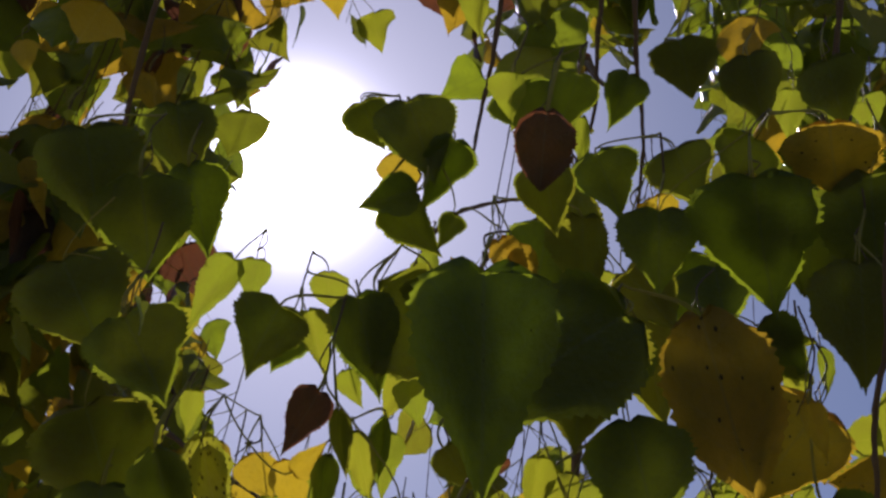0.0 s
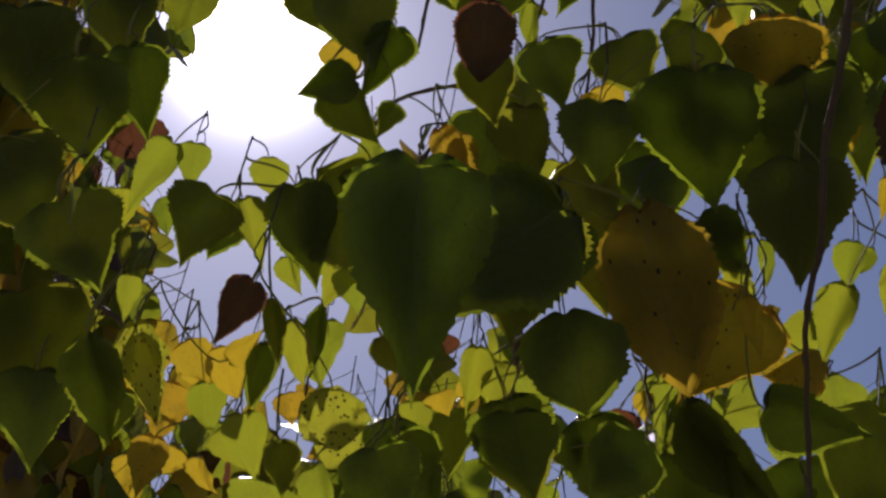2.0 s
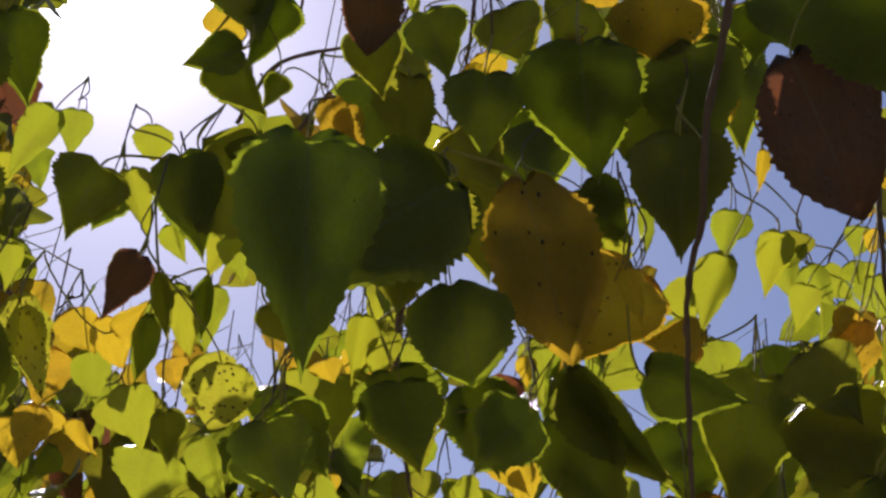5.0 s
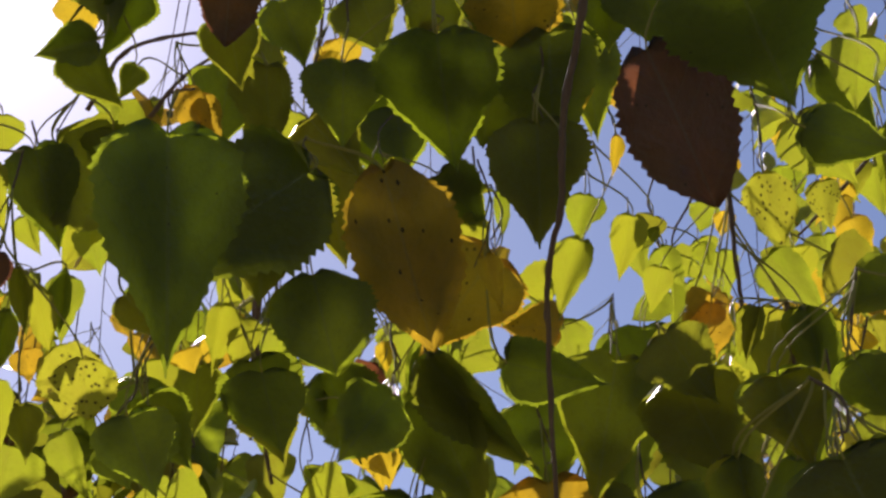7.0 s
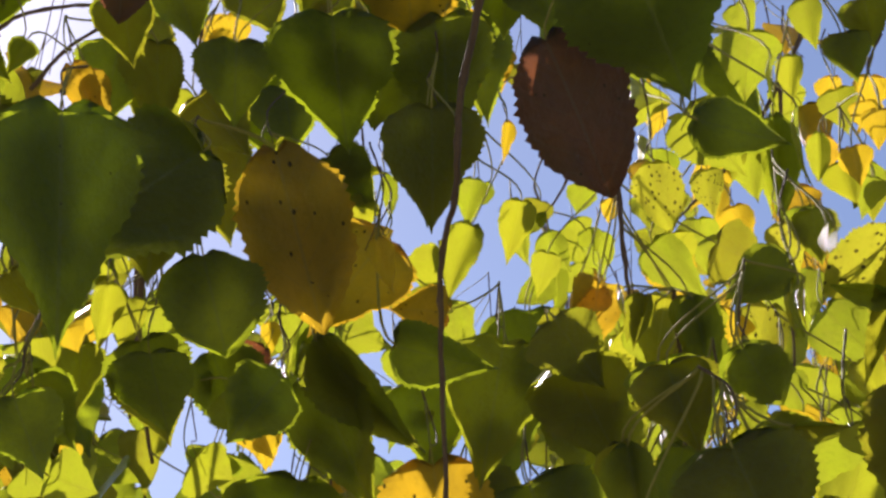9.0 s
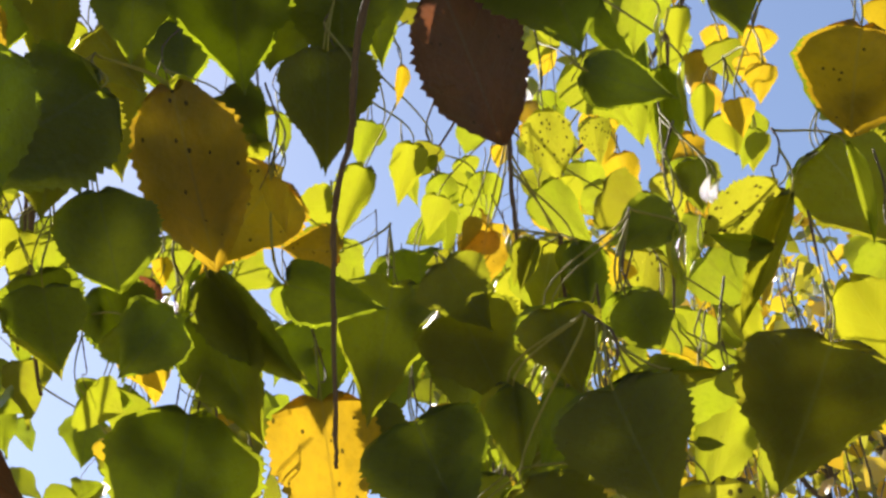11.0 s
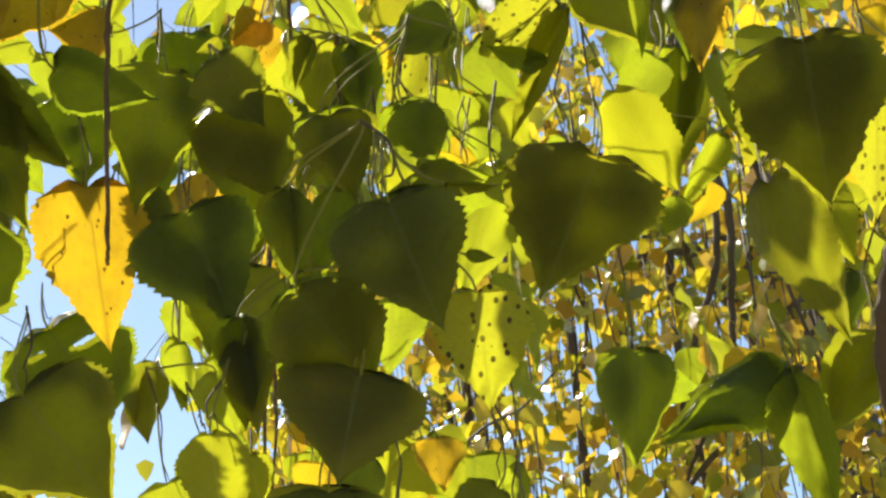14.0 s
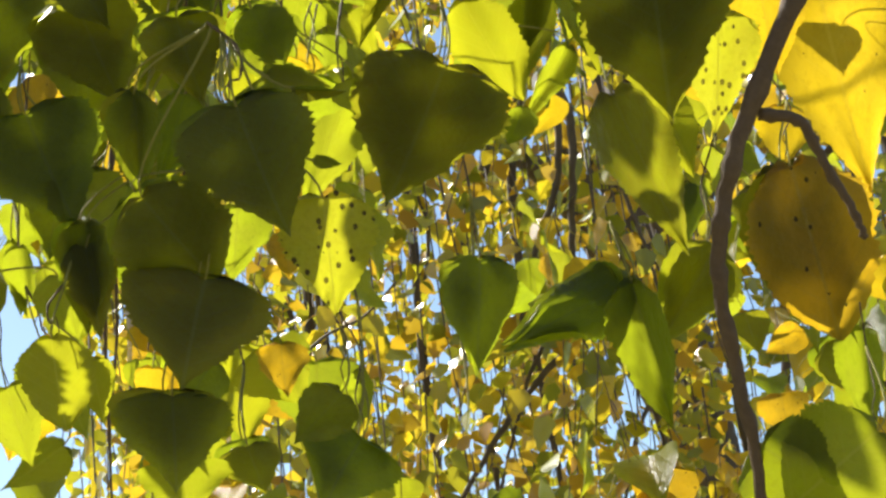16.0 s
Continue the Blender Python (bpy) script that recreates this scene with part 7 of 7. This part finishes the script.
twig_231 = Twig([(0.621, 1.195, 2.323), (0.619, 1.187, 2.302), (0.619, 1.184, 2.282), (0.615, 1.178, 2.271), (0.614, 1.191, 2.263)], 0.0006)
twig_231.leaf(0.610, 1.168, 2.257, (30, -66), (146, -11), 0.055, 0.046, "y", 1)
twig_232 = Twig([(0.479, 0.965, 2.125), (0.472, 0.964, 2.107), (0.471, 0.953, 2.090), (0.468, 0.952, 2.082), (0.473, 0.951, 2.073)], 0.0004)
twig_232.leaf(0.464, 0.940, 2.069, (43, -60), (-128, -30), 0.040, 0.028, "l", 0)
twig_233 = Twig([(0.674, 0.730, 2.297), (0.672, 0.738, 2.275), (0.674, 0.736, 2.257), (0.672, 0.734, 2.247), (0.670, 0.741, 2.236)], 0.0005)
twig_233.leaf(0.670, 0.733, 2.238, (-13, -61), (-138, -18), 0.041, 0.040, "l", 7)
twig_234 = Twig([(0.786, 0.742, 2.304), (0.779, 0.746, 2.281), (0.778, 0.743, 2.263), (0.778, 0.741, 2.254), (0.781, 0.746, 2.243)], 0.0004)
twig_234.leaf(0.774, 0.738, 2.244, (33, -52), (-76, -14), 0.057, 0.046, "l", 1)
twig_235 = Twig([(0.645, 0.879, 2.128), (0.650, 0.876, 2.108), (0.644, 0.873, 2.090), (0.643, 0.867, 2.081), (0.643, 0.879, 2.071)], 0.0004)
twig_235.leaf(0.637, 0.860, 2.068, (30, -56), (-74, -9), 0.054, 0.044, "l", 7)
twig_19.leaf(0.483, 0.924, 1.958, (38, -67), (-145, -23), 0.030, 0.026, "l", 0)
twig_236 = Twig([(0.682, 1.229, 2.220), (0.676, 1.230, 2.205), (0.674, 1.219, 2.191), (0.672, 1.217, 2.186), (0.681, 1.228, 2.177)], 0.0006)
twig_236.leaf(0.667, 1.207, 2.174, (39, -51), (-127, -42), 0.038, 0.031, "l", 5)
twig_237 = Twig([(0.451, 0.917, 2.112), (0.452, 0.924, 2.093), (0.452, 0.921, 2.077), (0.450, 0.915, 2.069), (0.446, 0.921, 2.060)], 0.0006)
twig_237.leaf(0.444, 0.909, 2.057, (35, -59), (173, -24), 0.029, 0.024, "l", 6)

# openings in the crown through which the sky shows: heading, rise and half sizes in degrees
SKY = []


def sky_hole(*shape):
    SKY.append(shape)


sky_hole(-7.4, 43.7, 2.0, 3.3)
sky_hole(-9.5, 40.5, 0.9, 1.6)
sky_hole(-6.1, 35.3, 2.1, 1.6)
sky_hole(1.8, 43.2, 1.8, 2.0)
sky_hole(-3.4, 48.7, 1.0, 0.7)
sky_hole(4.8, 49.9, 0.9, 0.6)
sky_hole(7.7, 46.4, 0.9, 1.0)
sky_hole(11.7, 46.4, 0.9, 0.9)
sky_hole(9.2, 41.8, 0.9, 0.7)
sky_hole(0.1, 46.1, 0.9, 1.0)
sky_hole(-2.7, 43.8, 0.9, 1.4)
sky_hole(-2.4, 35.5, 0.9, 0.8)
sky_hole(0.4, 33.8, 1.1, 0.7)
sky_hole(8.2, 36.2, 0.9, 0.5)
sky_hole(-20.5, 41.9, 0.9, 0.6)
sky_hole(-0.2, 33.2, 1.1, 1.0)
sky_hole(6.3, 30.5, 0.9, 0.7)
sky_hole(9.7, 29.6, 0.9, 0.7)
sky_hole(22.7, 38.2, 1.3, 1.2)
sky_hole(22.6, 37.8, 1.1, 1.4)
sky_hole(22.2, 34.1, 0.9, 2.1)
sky_hole(24.4, 34.8, 1.2, 1.5)
sky_hole(19.5, 29.2, 0.9, 1.0)
sky_hole(13.9, 27.9, 0.9, 0.7)
sky_hole(6.7, 30.1, 0.9, 0.7)
sky_hole(10.6, 29.0, 0.9, 0.5)
sky_hole(23.8, 43.2, 0.9, 0.8)
sky_hole(26.3, 42.4, 0.9, 0.3)
sky_hole(23.1, 36.9, 1.8, 1.3)
sky_hole(23.4, 34.2, 0.9, 2.0)
sky_hole(16.4, 22.7, 2.0, 1.2)
sky_hole(18.9, 24.3, 0.9, 1.8)
sky_hole(22.4, 22.6, 0.9, 0.7)
sky_hole(19.5, 24.3, 1.1, 1.1)
sky_hole(22.6, 23.5, 0.9, 0.9)
sky_hole(23.6, 18.2, 0.9, 1.3)
sky_hole(26.7, 18.2, 0.9, 0.5)
sky_hole(33.2, 19.3, 1.6, 0.9)
sky_hole(23.8, 19.6, 0.9, 1.0)
sky_hole(25.8, 14.6, 1.2, 1.4)
sky_hole(27.6, 13.7, 0.9, 0.7)
sky_hole(34.6, 18.5, 1.1, 0.7)
sky_hole(31.9, 29.6, 0.9, 0.9)
sky_hole(-3.9, 41.8, 2.0, 2.6)
sky_hole(-6.8, 37.6, 1.2, 0.6)

# openings through which the farther tree shows
FAR = []


def far_hole(*shape):
    FAR.append(shape)


far_hole(40.1, 21.6, 3.2, 3.7)
far_hole(45.7, 22.4, 1.8, 2.8)
far_hole(39.9, 14.4, 3.7, 3.3)
far_hole(44.7, 14.3, 3.0, 3.0)
far_hole(48.4, 13.5, 1.8, 3.0)
far_hole(51.1, 16.8, 1.0, 1.2)
far_hole(37.9, 17.0, 1.8, 1.8)
far_hole(52.9, 15.4, 1.6, 1.6)
far_hole(41.4, 29.4, 1.2, 2.1)

# ---- the crown behind: hanging twigs with leaves, on either side of the openings ----
HEAD = Vector((-0.003, 0.0, 1.61))


def inside(holes, h, r, grow=1.0):
    return any(((h - a) * math.cos(radians(r)) / (grow * p)) ** 2 + ((r - e) / (grow * q)) ** 2 < 1 for a, e, p, q in holes)


def spot(h, r, d):
    h, r = radians(h), radians(r)
    return HEAD + Vector((math.sin(h) * math.cos(r), math.cos(h) * math.cos(r), math.sin(r))) * d


def seen_at(p):
    v = p - HEAD
    return math.degrees(math.atan2(v.x, v.y)), math.degrees(math.asin(v.z / v.length))


def shades(p):
    """Whether a leaf at p would keep the sun off one of the glowing leaves."""
    for c in SUNLIT:
        w = p - c
        along = w.dot(TO_SUN)
        if along > 0.03 and (w - TO_SUN * along).length < 0.036:
            return True
    return False


def crown(count, near, far, seed, kinds, h0, h1, low0, low1, clear):
    rng = random.Random(seed)
    for _ in range(count):
        h, d = rng.uniform(h0, h1), rng.uniform(near, far)
        low = rng.uniform(low0, low1)
        top = low + rng.uniform(10, 15)
        lean = rng.uniform(-2, 2)
        sites = []
        for k in range(24):
            f = k / 23
            r = top - (top - low) * f
            a = h + lean * f + rng.uniform(-2.0, 2.0)
            size = rng.uniform(0.046, 0.072)
            p = spot(a, r, d + rng.uniform(-0.07, 0.07))
            aim = (rng.uniform(0, 360), rng.uniform(-88, -35))
            face = (rng.uniform(120, 280), rng.uniform(-40, 40))
            tip = p + way(*aim) * size
            if any(inside(SKY, *seen_at(p.lerp(tip, e)), 1.06 + 0.12 * e) for e in (0, 0.5, 1)) or inside(FAR, *seen_at(tip)) or clear and shades(p.lerp(tip, 0.4)):
                continue
            sites.append((p, aim, face, size, f))
        if len(sites) < 5:
            continue
        ends = sites[0][4] - 0.1, sites[-1][4]
        line = [spot(h + lean * e, top - (top - low) * e, d + 0.02) for e in (ends[0] + (ends[1] - ends[0]) * k / 5 for k in range(6))]
        twig = Twig([tuple(p) for p in line], 0.0008)
        for p, aim, face, size, f in sites:
            twig.leaf(*p, aim, face, size, size * rng.uniform(0.8, 1.05), rng.choice(kinds), rng.randrange(8), False)


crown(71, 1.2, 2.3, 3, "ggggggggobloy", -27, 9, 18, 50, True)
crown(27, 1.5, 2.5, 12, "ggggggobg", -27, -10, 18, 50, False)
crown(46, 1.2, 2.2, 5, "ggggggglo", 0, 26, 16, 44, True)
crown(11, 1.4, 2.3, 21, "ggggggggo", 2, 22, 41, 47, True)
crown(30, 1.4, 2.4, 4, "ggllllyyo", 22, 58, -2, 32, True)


# ---- the farther tree: limbs, hanging branches and their foliage ----
def far_leaf_material():
    m, tree, bsdf, add = shader("far_leaves")
    geo = add("ShaderNodeNewGeometry")
    ramp = add("ShaderNodeValToRGB")
    stops = ((0.0, (0.05, 0.09, 0.014)), (0.25, (0.14, 0.19, 0.018)), (0.42, (0.30, 0.30, 0.02)), (0.64, (0.47, 0.33, 0.02)), (0.86, (0.5, 0.25, 0.02)), (1.0, (0.22, 0.09, 0.02)))
    while len(ramp.color_ramp.elements) < len(stops):
        ramp.color_ramp.elements.new(0.5)
    for e, (p, c) in zip(ramp.color_ramp.elements, stops):
        e.position, e.color = p, (*c, 1)
    tree.links.new(geo.outputs["Random Per Island"], ramp.inputs[0])
    tree.links.new(ramp.outputs[0], bsdf.inputs["Base Color"])
    bsdf.inputs["Roughness"].default_value = 0.25
    bsdf.inputs["Specular IOR Level"].default_value = 1.0
    glow = add("ShaderNodeBsdfTranslucent")
    bright = mix_colour(tree, 0.35, ramp.outputs[0], (0.85, 0.7, 0.02))
    tree.links.new(bright, glow.inputs["Color"])
    mixed = add("ShaderNodeMixShader", Fac=0.5)
    tree.links.new(bsdf.outputs[0], mixed.inputs[1])
    tree.links.new(glow.outputs[0], mixed.inputs[2])
    tree.links.new(mixed.outputs[0], tree.nodes["Material Output"].inputs["Surface"])
    return m


far_tree = tagged(new("cottonwood_tree"), "tall cottonwood with yellowing drooping foliage", "tree")
far_tree.location = (5.9, 5.2, 0)
TREE_AT = Vector(far_tree.location)


def limb(tree, name, points, r0, r1, sides=9):
    line = smooth_line([Vector(p) - tree.location for p in points], 6)
    n = len(line) - 1
    rng = random.Random(len(points) + int(r0 * 1e4))
    line = [p + Vector((rng.uniform(-1, 1), rng.uniform(-1, 1), 0)) * min(r0, 0.03) * 0.3 for p in line]
    v, f = tube(line, [r0 + (r1 - r0) * i / n for i in range(n + 1)], sides)
    return part(name, mesh_from(name, v, f, LIMB), tree)


limb(far_tree, "trunk", [(5.9, 5.2, -0.05), (5.85, 5.15, 1.5), (5.95, 5.3, 3.2), (5.8, 5.4, 5.4)], 0.22, 0.12, 14)
rng = random.Random(8)
strands = []
for k in range(13):
    h = 33 + k * 2.3 + rng.uniform(-1, 1)
    d = rng.uniform(4.2, 6.4)
    top = spot(h, rng.uniform(24, 33), d)
    mid = TREE_AT.lerp(top, 0.5)
    limb(far_tree, "limb", [(5.9, 5.25, 3.0 + 0.12 * k), (mid.x, mid.y, top.z * 0.9 + 0.5), tuple(top)], 0.05, 0.022)
    low = spot(h + rng.uniform(-2.5, 1.0), rng.uniform(-2, 10), d - rng.uniform(0, 0.4))
    side = Vector((rng.uniform(-0.15, 0.15), rng.uniform(-0.15, 0.15), 0))
    limb(far_tree, "branch", [tuple(top), tuple(top.lerp(low, 0.35) + side), tuple(top.lerp(low, 0.7) + side * 0.4), tuple(low)], 0.022, 0.006, 7)
limb(far_tree, "branch", [(2.25, 2.27, 3.26), (2.28, 2.30, 3.16), (2.32, 2.31, 3.06), (2.34, 2.37, 2.88), (2.36, 2.42, 2.74)], 0.0120, 0.0067, 7)
limb(far_tree, "branch", [(2.36, 2.39, 3.14), (2.37, 2.43, 2.99), (2.36, 2.50, 2.88), (2.35, 2.56, 2.76), (2.36, 2.62, 2.63)], 0.0090, 0.0050, 7)
limb(far_tree, "branch", [(2.39, 2.26, 3.03), (2.42, 2.28, 2.93), (2.49, 2.30, 2.77), (2.53, 2.32, 2.66)], 0.0060, 0.0033, 7)
limb(far_tree, "branch", [(2.62, 2.46, 2.80), (2.56, 2.54, 2.72), (2.50, 2.62, 2.66), (2.44, 2.73, 2.56), (2.38, 2.83, 2.43), (2.35, 2.91, 2.33)], 0.0100, 0.0056, 7)
limb(far_tree, "branch", [(2.54, 2.67, 2.77), (2.51, 2.75, 2.65), (2.50, 2.82, 2.53), (2.49, 2.91, 2.36)], 0.0060, 0.0033, 7)
limb(far_tree, "branch", [(2.34, 3.00, 3.31), (2.41, 2.99, 3.21), (2.46, 3.01, 3.08), (2.47, 3.10, 2.90)], 0.0070, 0.0039, 7)
limb(far_tree, "branch", [(1.38, 2.03, 2.38), (1.40, 1.99, 2.40), (1.44, 1.95, 2.42), (1.48, 1.91, 2.47)], 0.0030, 0.0017, 7)
limb(far_tree, "branch", [(2.85, 2.56, 2.77), (2.84, 2.62, 2.65), (2.80, 2.71, 2.52), (2.80, 2.80, 2.35)], 0.0080, 0.0044, 7)
v_all, f_all, s_all, t_all = [], [], [], []
for k in range(880):
    h, d = rng.uniform(26, 58), rng.uniform(3.6, 8.5)
    top = rng.uniform(4, 34)
    a = spot(h, top, d)
    drop = rng.uniform(0.35, 0.9)
    sway = Vector((rng.uniform(-0.12, 0.12), rng.uniform(-0.12, 0.12), 0))
    line = [a - Vector((0, 0, drop * i / 4)) + sway * (i / 4) ** 2 - TREE_AT for i in range(5)]
    v, f = tube(line, [0.0025, 0.0022, 0.002, 0.0016, 0.0012], 4)
    t_all += [tuple(i + len(s_all) for i in q) for q in f]
    s_all += v
    for i in range(rng.randrange(12, 24)):
        q = i / 20
        p = a - Vector((0, 0, drop * q)) + sway * q * q - TREE_AT + Vector((rng.gauss(0, 0.05), rng.gauss(0, 0.05), rng.gauss(0, 0.02)))
        size = rng.uniform(0.045, 0.08)
        m = Euler((rng.uniform(-1.2, 1.2) + 1.57, rng.uniform(-0.8, 0.8), rng.uniform(0, 6.28))).to_matrix()
        shape = ((0, 0, 0), (0.42, -0.22, 0.06), (0.3, -0.6, 0.02), (0, -1.0, -0.12), (-0.3, -0.6, 0.02), (-0.42, -0.22, 0.06), (0, -0.4, -0.03))
        n = len(v_all)
        v_all += [p + m @ Vector(c) * size for c in shape]
        f_all += [(n + 6, n + i2, n + (i2 + 1) % 6) for i2 in range(6)]
tagged(part("foliage", mesh_from("foliage", v_all, f_all, far_leaf_material()), far_tree, "small yellow, orange and green autumn leaves"), kind="stuff")
tagged(part("brushwood", mesh_from("brushwood", s_all, t_all, LIMB), far_tree, "thin drooping brown twigs"), kind="stuff")


# ---- the tree overhead, from which the near twigs hang ----
near_tree = tagged(new("cottonwood_tree"), "old cottonwood overhead, its drooping twigs around the viewer", "tree")
near_tree.location = (-2.2, -1.6, 0)
limb(near_tree, "trunk", [(-2.2, -1.6, -0.05), (-2.1, -1.55, 1.4), (-2.0, -1.5, 2.9), (-1.6, -1.2, 4.4)], 0.26, 0.15, 14)
for h in (-22, -4, 14, 32, 50):
    a, c = way(h, 0) * 0.75, way(h, 0) * 1.25
    limb(near_tree, "limb", [(-1.9, -1.4, 3.3), (a.x * 0.3 - 0.7, a.y * 0.3 - 0.4, 3.95), (a.x, a.y, 4.15), (c.x, c.y, 4.0)], 0.06, 0.02)


# ---- the sun's disc with its glare painted round it as a glow ----
def sun_material():
    m, tree, bsdf, add = shader("sun_glare")
    place = add("ShaderNodeTexCoord")
    length = add("ShaderNodeVectorMath")
    length.operation = "LENGTH"
    tree.links.new(place.outputs["Object"], length.inputs[0])
    fall = math_node(tree, "MAXIMUM", math_node(tree, "SUBTRACT", 1.0, length.outputs["Value"]), 0.0)
    core = math_node(tree, "MULTIPLY", math_node(tree, "POWER", fall, 24.0), 170.0)
    # wide faint glow, painted on the disc in place of camera bloom
    halo = math_node(tree, "MULTIPLY", math_node(tree, "POWER", fall, 2.5), 0.55)
    glow = add("ShaderNodeEmission")
    glow.inputs["Color"].default_value = (0.95, 0.93, 1.0, 1)
    tree.links.new(math_node(tree, "ADD", core, halo), glow.inputs["Strength"])
    clear = add("ShaderNodeBsdfTransparent")
    both = add("ShaderNodeAddShader")
    tree.links.new(glow.outputs[0], both.inputs[0])
    tree.links.new(clear.outputs[0], both.inputs[1])
    tree.links.new(both.outputs[0], tree.nodes["Material Output"].inputs["Surface"])
    return m


bm = bmesh.new()
bmesh.ops.create_circle(bm, cap_ends=True, segments=64, radius=1.0)
me = bpy.data.meshes.new("sun_disc")
bm.to_mesh(me)
bm.free()
me.materials.append(sun_material())
disc = tagged(new("sun_disc", me), "white sun with its glare painted round it", "sun", kind="structure")
disc.matrix_world = look(TO_SUN * 3000, (0, 0, 0)) @ Matrix.Scale(3000 * math.tan(radians(16)), 4)
disc.visible_shadow = False
